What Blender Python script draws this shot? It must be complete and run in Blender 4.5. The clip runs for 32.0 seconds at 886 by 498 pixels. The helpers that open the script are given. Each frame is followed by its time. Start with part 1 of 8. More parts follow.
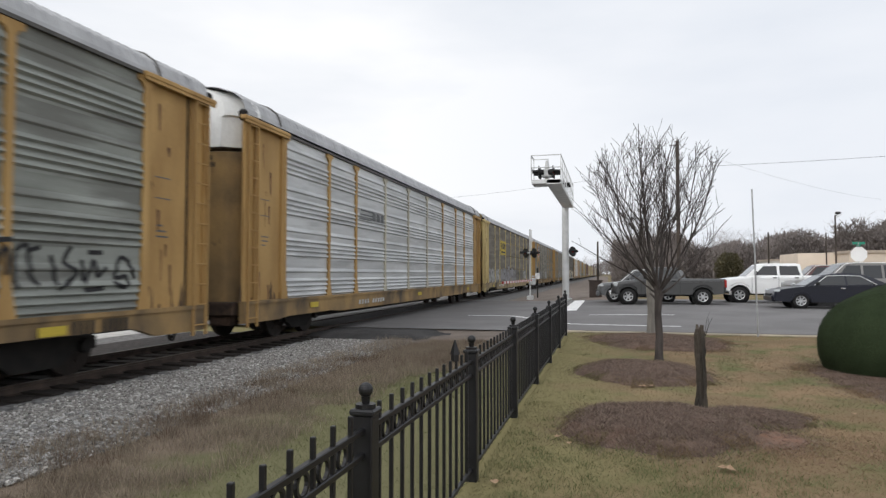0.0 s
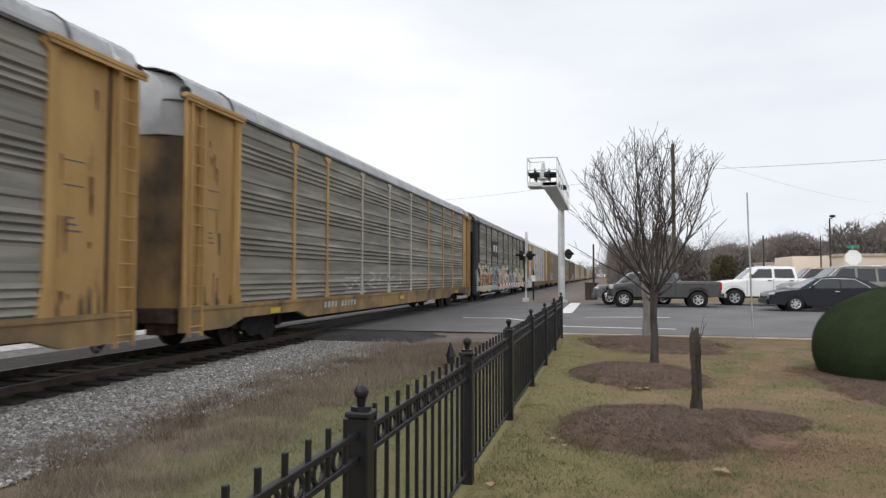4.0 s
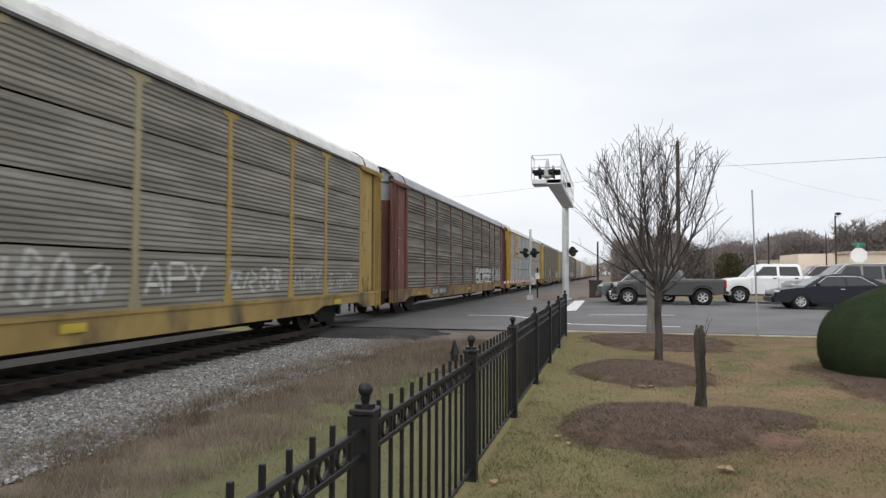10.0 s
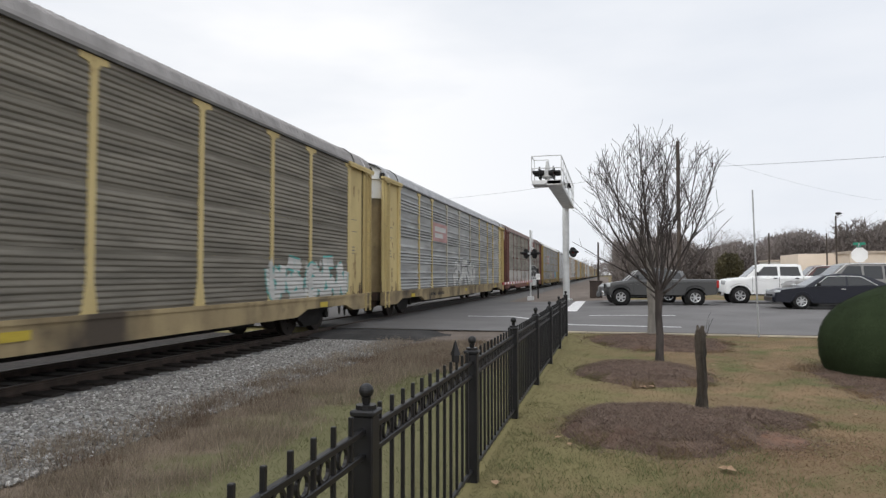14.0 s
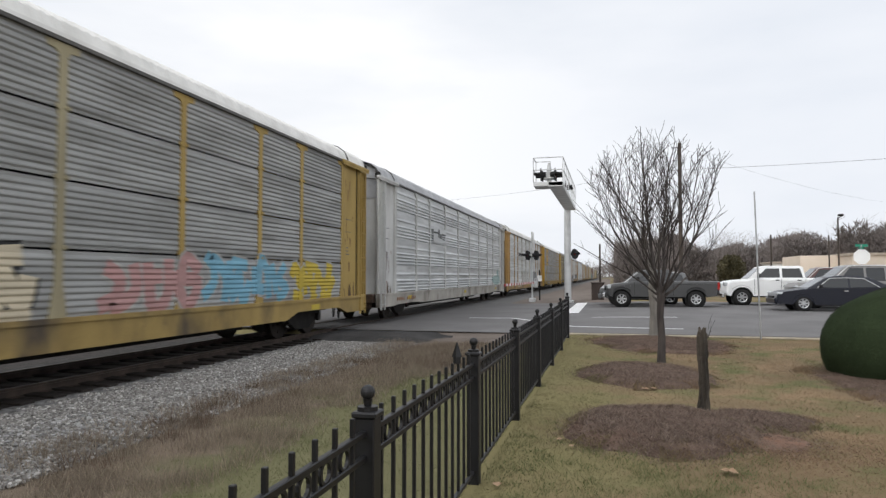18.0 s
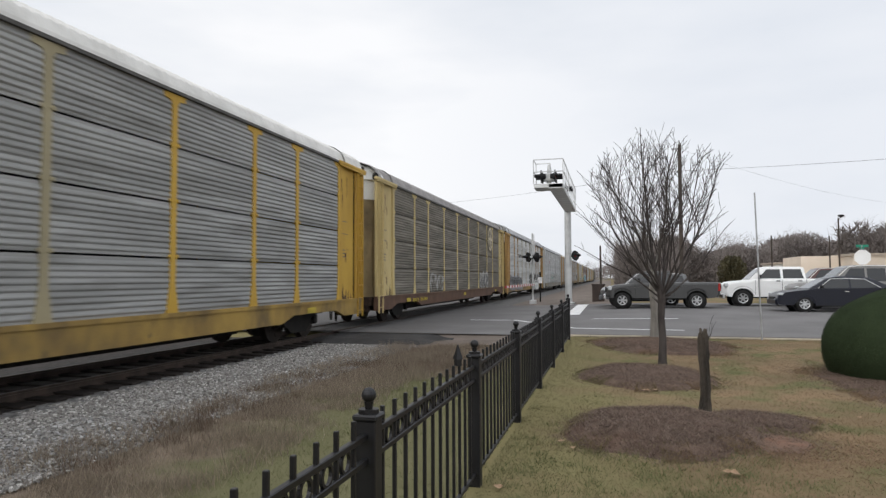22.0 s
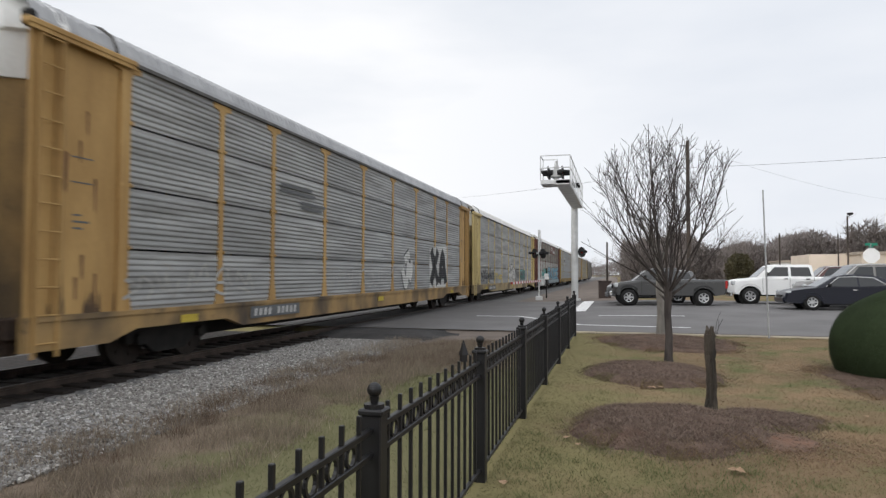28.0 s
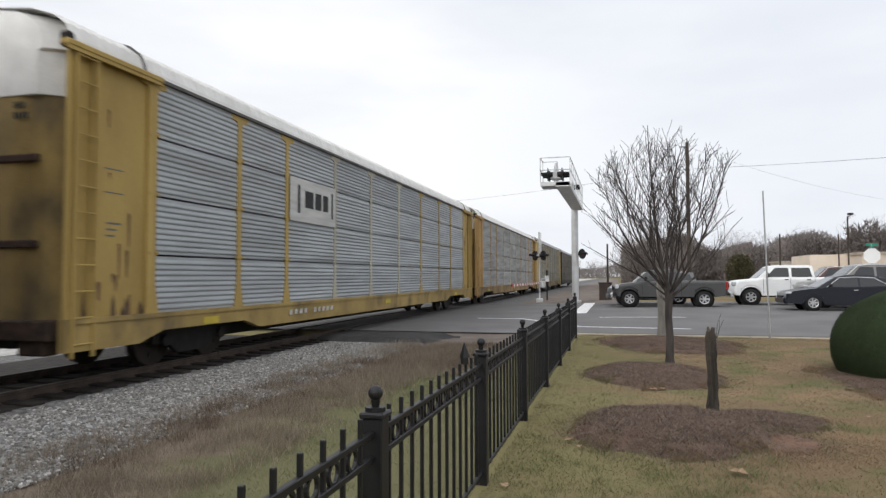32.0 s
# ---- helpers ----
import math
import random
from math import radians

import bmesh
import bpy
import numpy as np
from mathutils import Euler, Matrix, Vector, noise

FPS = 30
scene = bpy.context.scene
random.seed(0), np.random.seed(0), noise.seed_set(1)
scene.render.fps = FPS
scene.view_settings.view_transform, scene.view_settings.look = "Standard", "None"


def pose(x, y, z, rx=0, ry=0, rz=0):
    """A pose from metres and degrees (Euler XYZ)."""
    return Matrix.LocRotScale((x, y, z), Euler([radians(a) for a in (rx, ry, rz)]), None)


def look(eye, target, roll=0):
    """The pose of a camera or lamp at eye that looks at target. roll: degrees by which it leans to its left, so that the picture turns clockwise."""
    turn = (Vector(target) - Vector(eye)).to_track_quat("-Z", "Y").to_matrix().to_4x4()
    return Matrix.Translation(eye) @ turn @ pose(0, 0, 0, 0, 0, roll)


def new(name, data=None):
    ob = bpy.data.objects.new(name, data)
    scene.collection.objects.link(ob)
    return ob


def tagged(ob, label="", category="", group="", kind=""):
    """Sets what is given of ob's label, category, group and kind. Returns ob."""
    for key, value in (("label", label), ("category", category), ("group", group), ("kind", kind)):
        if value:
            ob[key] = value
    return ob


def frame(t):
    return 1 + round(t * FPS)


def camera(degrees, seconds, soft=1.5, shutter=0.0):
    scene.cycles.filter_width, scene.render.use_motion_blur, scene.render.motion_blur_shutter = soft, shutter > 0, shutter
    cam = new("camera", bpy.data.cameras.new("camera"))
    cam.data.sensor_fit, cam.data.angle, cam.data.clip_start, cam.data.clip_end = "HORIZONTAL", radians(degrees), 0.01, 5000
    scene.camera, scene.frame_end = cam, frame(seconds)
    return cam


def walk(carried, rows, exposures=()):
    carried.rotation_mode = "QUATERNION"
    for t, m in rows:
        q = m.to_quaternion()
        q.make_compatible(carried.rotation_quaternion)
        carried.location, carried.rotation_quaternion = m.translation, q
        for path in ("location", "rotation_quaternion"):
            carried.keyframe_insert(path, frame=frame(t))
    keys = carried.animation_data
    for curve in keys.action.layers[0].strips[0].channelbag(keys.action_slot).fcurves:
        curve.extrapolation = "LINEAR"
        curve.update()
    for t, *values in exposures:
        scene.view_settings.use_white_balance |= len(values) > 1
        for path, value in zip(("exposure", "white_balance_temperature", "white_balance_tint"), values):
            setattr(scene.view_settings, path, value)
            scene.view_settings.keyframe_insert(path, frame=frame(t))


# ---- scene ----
cam = camera(68.57, 32.0, soft=1.35, shutter=0.15)
EYE = (0.0, 0.0, 1.74)
# seconds, tilt, roll and turn of the hand-held camera
TURNS = [
    (0, 92.193, 0.002, 14.236),
    (0.5, 92.308, 0.214, 14.141),
    (1, 92.421, 0.287, 14.052),
    (1.5, 92.558, 0.268, 14.028),
    (2, 92.616, 0.024, 13.961),
    (2.5, 92.567, -0.154, 13.961),
    (3, 92.496, -0.100, 13.852),
    (3.5, 92.447, -0.091, 13.859),
    (5.5, 92.207, -0.242, 13.939),
    (6, 92.187, -0.145, 14.023),
    (6.5, 92.157, -0.170, 14.046),
    (7, 92.142, -0.286, 14.069),
    (7.5, 92.137, -0.223, 14.086),
    (8, 92.078, -0.280, 14.161),
    (8.5, 92.043, -0.212, 14.063),
    (9, 92.105, -0.139, 14.090),
    (9.5, 92.172, -0.026, 14.169),
    (10, 92.169, -0.152, 14.230),
    (10.5, 92.126, -0.255, 14.271),
    (11, 92.091, -0.164, 14.275),
    (11.5, 92.114, -0.104, 14.238),
    (12, 92.133, -0.065, 14.229),
    (12.5, 92.162, -0.093, 14.229),
    (13, 92.175, -0.178, 14.270),
    (13.5, 92.224, -0.004, 14.257),
    (14, 92.261, 0.029, 14.276),
    (14.5, 92.295, 0.037, 14.254),
    (16.5, 92.404, 0.083, 14.322),
    (17, 92.380, 0.049, 14.363),
    (17.5, 92.394, 0.098, 14.389),
    (18, 92.402, -0.006, 14.416),
    (18.5, 92.371, 0.002, 14.428),
    (19, 92.383, 0.077, 14.408),
    (19.5, 92.381, 0.150, 14.401),
    (20, 92.411, 0.208, 14.377),
    (20.5, 92.456, 0.171, 14.373),
    (21, 92.521, 0.238, 14.370),
    (21.5, 92.588, 0.260, 14.426),
    (22, 92.600, 0.238, 14.468),
    (22.5, 92.552, 0.120, 14.479),
    (23, 92.577, 0.195, 14.848),
    (23.5, 92.528, 0.116, 17.200),
    (24, 92.124, -0.406, 18.029),
    (24.5, 91.852, -0.392, 17.781),
    (25, 91.732, -0.299, 16.337),
    (25.5, 91.784, -0.101, 15.775),
    (27.5, 92.176, -0.111, 15.066),
    (28, 92.216, -0.152, 15.008),
    (28.5, 92.226, -0.102, 15.007),
    (29, 92.254, -0.068, 15.013),
    (29.5, 92.238, -0.026, 15.017),
    (30, 92.251, 0.031, 14.996),
    (30.5, 92.299, 0.055, 15.057),
    (31, 92.341, 0.075, 15.049),
    (31.5, 92.407, 0.171, 15.017),
    (32, 92.451, 0.183, 15.050),]
walk(cam, [(t, pose(*EYE, rx, ry, rz)) for t, rx, ry, rz in TURNS], exposures=[(0, 0.10), (6, 0.14), (8, 0.08), (10, 0.14), (12, 0.14), (13, 0.08), (17, 0.13), (19, 0.09), (20, 0.0), (21, 0.04), (23, 0.05), (25, 0.1), (28, 0.08), (32, 0.13)])

# ---- world and light: a bright, even overcast ----
SUN_DIR = (-0.45, -0.75, 0.48)
world = bpy.data.worlds.new("overcast")
scene.world = world
world.use_nodes = True
wn, wl = world.node_tree.nodes, world.node_tree.links
wn.clear()
w_out = wn.new("ShaderNodeOutputWorld")
w_bg = wn.new("ShaderNodeBackground")
w_sky = wn.new("ShaderNodeTexSky")
w_sky.sky_type, w_sky.sun_disc = "NISHITA", False
w_sky.sun_elevation, w_sky.sun_rotation = radians(28.7), radians(-149)
w_sky.air_density, w_sky.dust_density = 1.0, 4.0
w_tc = wn.new("ShaderNodeTexCoord")
w_map = wn.new("ShaderNodeMapping")
w_map.inputs["Scale"].default_value = (1.0, 1.0, 3.5)
w_noise = wn.new("ShaderNodeTexNoise")
w_noise.inputs["Scale"].default_value = 1.6
w_noise.inputs["Detail"].default_value = 5
w_ramp = wn.new("ShaderNodeValToRGB")
w_ramp.color_ramp.elements[0].position, w_ramp.color_ramp.elements[0].color = 0.34, (0.82, 0.86, 0.925, 1)
w_ramp.color_ramp.elements[1].position, w_ramp.color_ramp.elements[1].color = 0.62, (1.06, 1.065, 1.085, 1)
w_scale = wn.new("ShaderNodeVectorMath")
w_scale.operation = "SCALE"
w_scale.inputs["Scale"].default_value = 0.1
w_mix = wn.new("ShaderNodeMix")
w_mix.data_type = "RGBA"
w_mix.inputs[0].default_value = 0.93
wl.new(w_tc.outputs["Generated"], w_map.inputs["Vector"])
wl.new(w_map.outputs["Vector"], w_noise.inputs["Vector"])
wl.new(w_noise.outputs["Fac"], w_ramp.inputs["Fac"])
wl.new(w_sky.outputs["Color"], w_scale.inputs[0])
wl.new(w_scale.outputs[0], w_mix.inputs[6])
wl.new(w_ramp.outputs["Color"], w_mix.inputs[7])
# the cloud glows where the sun stands behind it
w_dot = wn.new("ShaderNodeVectorMath")
w_dot.operation = "DOT_PRODUCT"
w_dot.inputs[1].default_value = SUN_DIR
w_glow = wn.new("ShaderNodeMapRange")
w_glow.inputs["From Min"].default_value, w_glow.inputs["From Max"].default_value = 0.0, 1.0
w_glow.inputs["To Min"].default_value, w_glow.inputs["To Max"].default_value = 0.94, 1.52
w_gain = wn.new("ShaderNodeVectorMath")
w_gain.operation = "SCALE"
wl.new(w_tc.outputs["Generated"], w_dot.inputs[0])
wl.new(w_dot.outputs["Value"], w_glow.inputs["Value"])
wl.new(w_glow.outputs[0], w_gain.inputs["Scale"])
# a greyer bank of cloud stands low beyond the road
w_bank = wn.new("ShaderNodeVectorMath")
w_bank.operation = "DOT_PRODUCT"
w_bank.inputs[1].default_value = (0.45, 0.885, 0.1)
w_fall = wn.new("ShaderNodeMapRange")
w_fall.inputs["From Min"].default_value, w_fall.inputs["From Max"].default_value = 0.70, 1.0
w_fall.inputs["To Min"].default_value, w_fall.inputs["To Max"].default_value = 0.0, 0.55
w_grey = wn.new("ShaderNodeMix")
w_grey.data_type = "RGBA"
w_grey.inputs[7].default_value = (0.70, 0.755, 0.85, 1)
wl.new(w_tc.outputs["Generated"], w_bank.inputs[0])
wl.new(w_bank.outputs["Value"], w_fall.inputs["Value"])
wl.new(w_fall.outputs[0], w_grey.inputs[0])
wl.new(w_mix.outputs[2], w_grey.inputs[6])
wl.new(w_grey.outputs[2], w_gain.inputs[0])
wl.new(w_gain.outputs[0], w_bg.inputs["Color"])
w_bg.inputs["Strength"].default_value = 1.0
wl.new(w_bg.outputs["Background"], w_out.inputs["Surface"])
sun_data = bpy.data.lights.new("veiled_sun", "SUN")
sun_data.energy, sun_data.angle, sun_data.color = 0.5, radians(40), (1.0, 0.96, 0.9)
sun = new("veiled_sun", sun_data)
sun.matrix_world = look((0, 0, 50), (18.0, 30.0, 30.8))

# ---- materials ----
def ragged_zone(n, l, where, last, zone):
    """Mixes in another colour over a stretch of x whose border wanders with broad noise."""
    col, x0, x1 = zone
    xyz, zn, ma, zr, zm = n.new("ShaderNodeSeparateXYZ"), n.new("ShaderNodeTexNoise"), n.new("ShaderNodeMath"), n.new("ShaderNodeMapRange"), n.new("ShaderNodeMix")
    zn.inputs["Scale"].default_value, zn.inputs["Detail"].default_value, zn.inputs["Roughness"].default_value = 0.9, 6, 0.65
    ma.operation, ma.inputs[1].default_value = "MULTIPLY_ADD", 4.5
    zr.inputs["From Min"].default_value, zr.inputs["From Max"].default_value = x0 + 2.25, x1 + 2.25
    zm.data_type = "RGBA"
    zm.inputs[7].default_value = (*col, 1)
    l.new(where, xyz.inputs[0])
    l.new(where, zn.inputs["Vector"])
    l.new(zn.outputs["Fac"], ma.inputs[0])
    l.new(xyz.outputs["X"], ma.inputs[2])
    l.new(ma.outputs[0], zr.inputs["Value"])
    l.new(zr.outputs[0], zm.inputs[0])
    l.new(last, zm.inputs[6])
    return zm.outputs[2]


def mat(name, col, col2=None, rough=0.7, metal=0.0, scale=2.0, var=0.25, fine=40.0, bump=0.0, rust=0.0, rust_col=(0.16, 0.07, 0.03), streak=1.0, rnd=0.12, spec=0.3, patch=None, zone=None):
    """A worn surface: two colours mixed by broad noise, fine grain, a little difference from piece to piece, rust where given; zone lays another soil from x0 to x1 with a ragged border."""
    m = bpy.data.materials.new(name)
    m.use_nodes = True
    n, l = m.node_tree.nodes, m.node_tree.links
    b = n["Principled BSDF"]
    b.inputs["Roughness"].default_value, b.inputs["Metallic"].default_value = rough, metal
    b.inputs["Specular IOR Level"].default_value = spec
    tc, info = n.new("ShaderNodeTexCoord"), n.new("ShaderNodeObjectInfo")
    mp = n.new("ShaderNodeMapping")
    mp.inputs["Scale"].default_value = (1, 0.35 if streak < 0.5 else 1, 1 / streak)
    l.new(tc.outputs["Object"], mp.inputs["Vector"])
    add = n.new("ShaderNodeVectorMath")
    add.operation = "ADD"
    mul = n.new("ShaderNodeMath")
    mul.operation, mul.inputs[1].default_value = "MULTIPLY", 37.0
    l.new(info.outputs["Random"], mul.inputs[0])
    l.new(mp.outputs["Vector"], add.inputs[0])
    l.new(mul.outputs[0], add.inputs[1])
    broad, grain = n.new("ShaderNodeTexNoise"), n.new("ShaderNodeTexNoise")
    broad.inputs["Scale"].default_value, broad.inputs["Detail"].default_value = scale, 6
    grain.inputs["Scale"].default_value, grain.inputs["Detail"].default_value = fine, 3
    l.new(add.outputs[0], broad.inputs["Vector"])
    l.new(add.outputs[0], grain.inputs["Vector"])
    c2 = col2 or tuple(c * (1 - var) for c in col)
    ramp = n.new("ShaderNodeValToRGB")
    ramp.color_ramp.elements[0].position, ramp.color_ramp.elements[0].color = 0.36, (*c2, 1)
    ramp.color_ramp.elements[1].position, ramp.color_ramp.elements[1].color = 0.64, (*col, 1)
    l.new(broad.outputs["Fac"], ramp.inputs["Fac"])
    last = ramp.outputs["Color"]
    if patch:
        pn = n.new("ShaderNodeTexNoise")
        pn.inputs["Scale"].default_value, pn.inputs["Detail"].default_value = patch[1], 4
        l.new(add.outputs[0] if len(patch) > 4 else tc.outputs["Object"], pn.inputs["Vector"])
        pr = n.new("ShaderNodeMapRange")
        pr.inputs["From Min"].default_value, pr.inputs["From Max"].default_value = patch[2], patch[3]
        l.new(pn.outputs["Fac"], pr.inputs["Value"])
        pm = n.new("ShaderNodeMix")
        pm.data_type = "RGBA"
        pm.inputs[7].default_value = (*patch[0], 1)
        l.new(pr.outputs[0], pm.inputs[0])
        l.new(last, pm.inputs[6])
        last = pm.outputs[2]
    if zone:
        last = ragged_zone(n, l, tc.outputs["Object"], last, zone)
    if rust:
        rn = n.new("ShaderNodeTexNoise")
        rn.inputs["Scale"].default_value, rn.inputs["Detail"].default_value, rn.inputs["Roughness"].default_value = 3.2, 8, 0.7
        l.new(add.outputs[0], rn.inputs["Vector"])
        rr = n.new("ShaderNodeMapRange")
        rr.inputs["From Min"].default_value, rr.inputs["From Max"].default_value = 0.72 - rust * 0.25, 0.86 - rust * 0.25
        l.new(rn.outputs["Fac"], rr.inputs["Value"])
        mx = n.new("ShaderNodeMix")
        mx.data_type = "RGBA"
        mx.inputs[7].default_value = (*rust_col, 1)
        l.new(rr.outputs[0], mx.inputs[0])
        l.new(last, mx.inputs[6])
        last = mx.outputs[2]
    hsv = n.new("ShaderNodeHueSaturation")
    val = n.new("ShaderNodeMapRange")
    val.inputs["To Min"].default_value, val.inputs["To Max"].default_value = 1 - rnd, 1 + rnd
    l.new(info.outputs["Random"], val.inputs["Value"])
    gr = n.new("ShaderNodeMapRange")
    gr.inputs["To Min"].default_value, gr.inputs["To Max"].default_value = 1 - var * 0.6, 1 + var * 0.6
    l.new(grain.outputs["Fac"], gr.inputs["Value"])
    vv = n.new("ShaderNodeMath")
    vv.operation = "MULTIPLY"
    l.new(val.outputs[0], vv.inputs[0])
    l.new(gr.outputs[0], vv.inputs[1])
    l.new(vv.outputs[0], hsv.inputs["Value"])
    l.new(last, hsv.inputs["Color"])
    l.new(hsv.outputs["Color"], b.inputs["Base Color"])
    if bump:
        bp = n.new("ShaderNodeBump")
        bp.inputs["Strength"].default_value, bp.inputs["Distance"].default_value = bump, 0.02
        l.new(grain.outputs["Fac"], bp.inputs["Height"])
        l.new(bp.outputs["Normal"], b.inputs["Normal"])
    return m


def glass(name, tint, rough=0.05):
    m = bpy.data.materials.new(name)
    m.use_nodes = True
    b = m.node_tree.nodes["Principled BSDF"]
    b.inputs["Base Color"].default_value = (*tint, 1)
    b.inputs["Roughness"].default_value, b.inputs["IOR"].default_value = rough, 1.45
    b.inputs["Specular IOR Level"].default_value = 0.75
    return m


BLACK = mat("black_painted_iron", (0.012, 0.012, 0.014), rough=0.42, var=0.4, scale=6, spec=0.4)
STEEL = mat("galvanised_steel", (0.42, 0.43, 0.44), rough=0.45, metal=0.6, var=0.25, scale=4)
DARKSTEEL = mat("oily_dark_steel", (0.017, 0.015, 0.013), (0.009, 0.008, 0.0075), rough=0.75, var=0.4, scale=5)
RAILTOP = mat("worn_rail_steel", (0.075, 0.055, 0.045), (0.045, 0.034, 0.028), rough=0.55, metal=0.2, scale=4)
TIE = mat("creosoted_oak", (0.036, 0.029, 0.025), (0.018, 0.015, 0.013), rough=0.9, scale=6, streak=0.3)
GRASS_GROUND = mat("dormant_lawn", (0.24, 0.172, 0.104), (0.165, 0.125, 0.073), rough=0.95, scale=0.7, fine=60, bump=0.25, var=0.3, spec=0.1, patch=((0.135, 0.135, 0.062), 1.1, 0.48, 0.66), zone=((0.205, 0.18, 0.088), 1.1, -1.0))
BALLAST = mat("ballast_gravel", (0.24, 0.235, 0.23), (0.09, 0.087, 0.084), rough=0.9, scale=9, fine=30, bump=1.0, var=0.4, spec=0.2)
STONE = mat("granite_ballast_stone", (0.44, 0.435, 0.43), (0.27, 0.265, 0.26), rough=0.85, scale=12, rnd=0.35, var=0.3, spec=0.2)
ASPHALT = mat("worn_asphalt", (0.20, 0.194, 0.193), (0.157, 0.152, 0.152), rough=0.85, scale=0.5, fine=90, bump=0.25, var=0.15, spec=0.25, zone=((0.125, 0.12, 0.118), -4.2, -8.0))
ASPHALT_DARK = mat("patched_asphalt", (0.055, 0.052, 0.051), (0.032, 0.031, 0.031), rough=0.9, scale=1.5, fine=90, bump=0.3)
DIRT = mat("bare_dirt", (0.185, 0.152, 0.13), (0.125, 0.104, 0.088), rough=0.95, scale=1.2, fine=40, bump=0.4)
THATCH = mat("verge_thatch", (0.265, 0.21, 0.162), (0.165, 0.135, 0.10), rough=0.95, scale=1.6, fine=60, bump=0.4, var=0.4, spec=0.1, patch=((0.13, 0.105, 0.08), 1.3, 0.55, 0.7), zone=((0.185, 0.175, 0.095), -4.6, -3.6))
REDSOIL = mat("red_clay_soil", (0.225, 0.125, 0.086), (0.155, 0.1, 0.072), rough=0.95, scale=3, fine=50, bump=0.5)
# dark brown that paints the shade of the kerb face onto the road
GUTTER = mat("gutter_kerb_shade", (0.10, 0.085, 0.065), (0.065, 0.055, 0.045), rough=0.95, scale=3)
CONCRETE = mat("kerb_concrete", (0.38, 0.33, 0.245), (0.27, 0.235, 0.18), rough=0.85, scale=3, fine=50, bump=0.2)
PALE_GRAVEL = mat("pale_crushed_stone", (0.52, 0.505, 0.48), (0.36, 0.35, 0.33), rough=0.9, scale=5, fine=30, bump=0.8, var=0.3, spec=0.2)
WHITE_LINE = mat("road_paint", (0.78, 0.78, 0.77), (0.6, 0.6, 0.6), rough=0.7, scale=5)
# oily ballast, darkened further to paint in the shade beneath the train
FOULED_SHADE = mat("oily_shaded_ballast", (0.042, 0.034, 0.03), (0.02, 0.017, 0.015), rough=0.9, scale=6, fine=40, bump=0.8)
MULCH = mat("pine_mulch", (0.17, 0.12, 0.095), (0.10, 0.07, 0.056), rough=0.95, scale=5, fine=60, bump=1.0, var=0.4, spec=0.1, patch=((0.19, 0.115, 0.085), 0.9, 0.58, 0.72))


# ---- building helpers ----
MESHES = {}


def part(name, bm, material, parent=None, label=""):
    """Links a bmesh as one mesh object under a thing or a part."""
    me = bpy.data.meshes.new(name)
    bm.to_mesh(me)
    bm.free()
    me.materials.append(material)
    return put(name, me, parent, label=label)


def put(name, me, parent=None, at=None, label=""):
    ob = new(name, me)
    ob.parent = parent
    if at is not None:
        ob.matrix_basis = at
    if label:
        ob["label"] = label
    return ob


def shared(key, make, material):
    """The mesh under that key and material, made once."""
    k = (key, material.name)
    if k not in MESHES:
        bm = make()
        me = bpy.data.meshes.new(str(key if isinstance(key, str) else key[0]))
        bm.to_mesh(me)
        bm.free()
        me.materials.append(material)
        MESHES[k] = me
    return MESHES[k]


def empty(name, at, label, category, group=""):
    ob = new(name)
    ob.matrix_basis = at
    ob.empty_display_size = 0.2
    return tagged(ob, label, category, group)


def box(bm, c, s, rz=0.0, bevel=0.0, m=None):
    t = Matrix.Translation(c) @ Matrix.Rotation(radians(rz), 4, "Z") @ Matrix.Diagonal((*s, 1))
    if m is not None:
        t = m @ t
    made = bmesh.ops.create_cube(bm, size=1.0, matrix=t)
    if bevel:
        es = list({e for v in made["verts"] for e in v.link_edges})
        bmesh.ops.bevel(bm, geom=es, offset=bevel, segments=1, affect="EDGES", profile=0.5)
    return bm


def rod(bm, a, b, r, r2=None, seg=8, caps=True):
    a, b = Vector(a), Vector(b)
    d = b - a
    m = Matrix.Translation((a + b) / 2) @ d.to_track_quat("Z", "Y").to_matrix().to_4x4()
    bmesh.ops.create_cone(bm, cap_ends=caps, segments=seg, radius1=r, radius2=r if r2 is None else r2, depth=d.length, matrix=m)
    return bm


def slab(bm, outline, depth, m):
    """A polygon in the plane of m's x and y, with a thickness along its z."""
    lo = [bm.verts.new(m @ Vector((x, y, 0))) for x, y in outline]
    hi = [bm.verts.new(m @ Vector((x, y, depth))) for x, y in outline]
    n = len(outline)
    bm.faces.new(hi)
    bm.faces.new(list(reversed(lo)))
    for i in range(n):
        j = (i + 1) % n
        bm.faces.new((lo[i], lo[j], hi[j], hi[i]))
    return bm


def ball(bm, c, r, seg=12, squash=1.0):
    bmesh.ops.create_uvsphere(bm, u_segments=seg, v_segments=max(6, seg // 2 + 2), radius=r, matrix=Matrix.Translation(c) @ Matrix.Diagonal((1, 1, squash, 1)))
    return bm


SIDE = Matrix(((0, 0, 1, 0), (1, 0, 0, 0), (0, 1, 0, 0), (0, 0, 0, 1)))  # outline x -> y, outline y -> z, depth -> x
FRONT = Matrix(((1, 0, 0, 0), (0, 0, -1, 0), (0, 1, 0, 0), (0, 0, 0, 1)))  # outline x -> x, outline y -> z, depth -> -y


def smooth(a, b, v):
    v = min(1.0, max(0.0, (v - a) / (b - a)))
    return v * v * (3 - 2 * v)


# ---- plan ----
TRACK_X, RAIL_Z = -9.30, 0.10
KERB_Y, ROAD_FAR = 19.15, 39.6


def road_z(x, y):
    return 0.07 + smooth(-6, 3, x) * (0.02 + 0.2 * smooth(KERB_Y, 28, y))


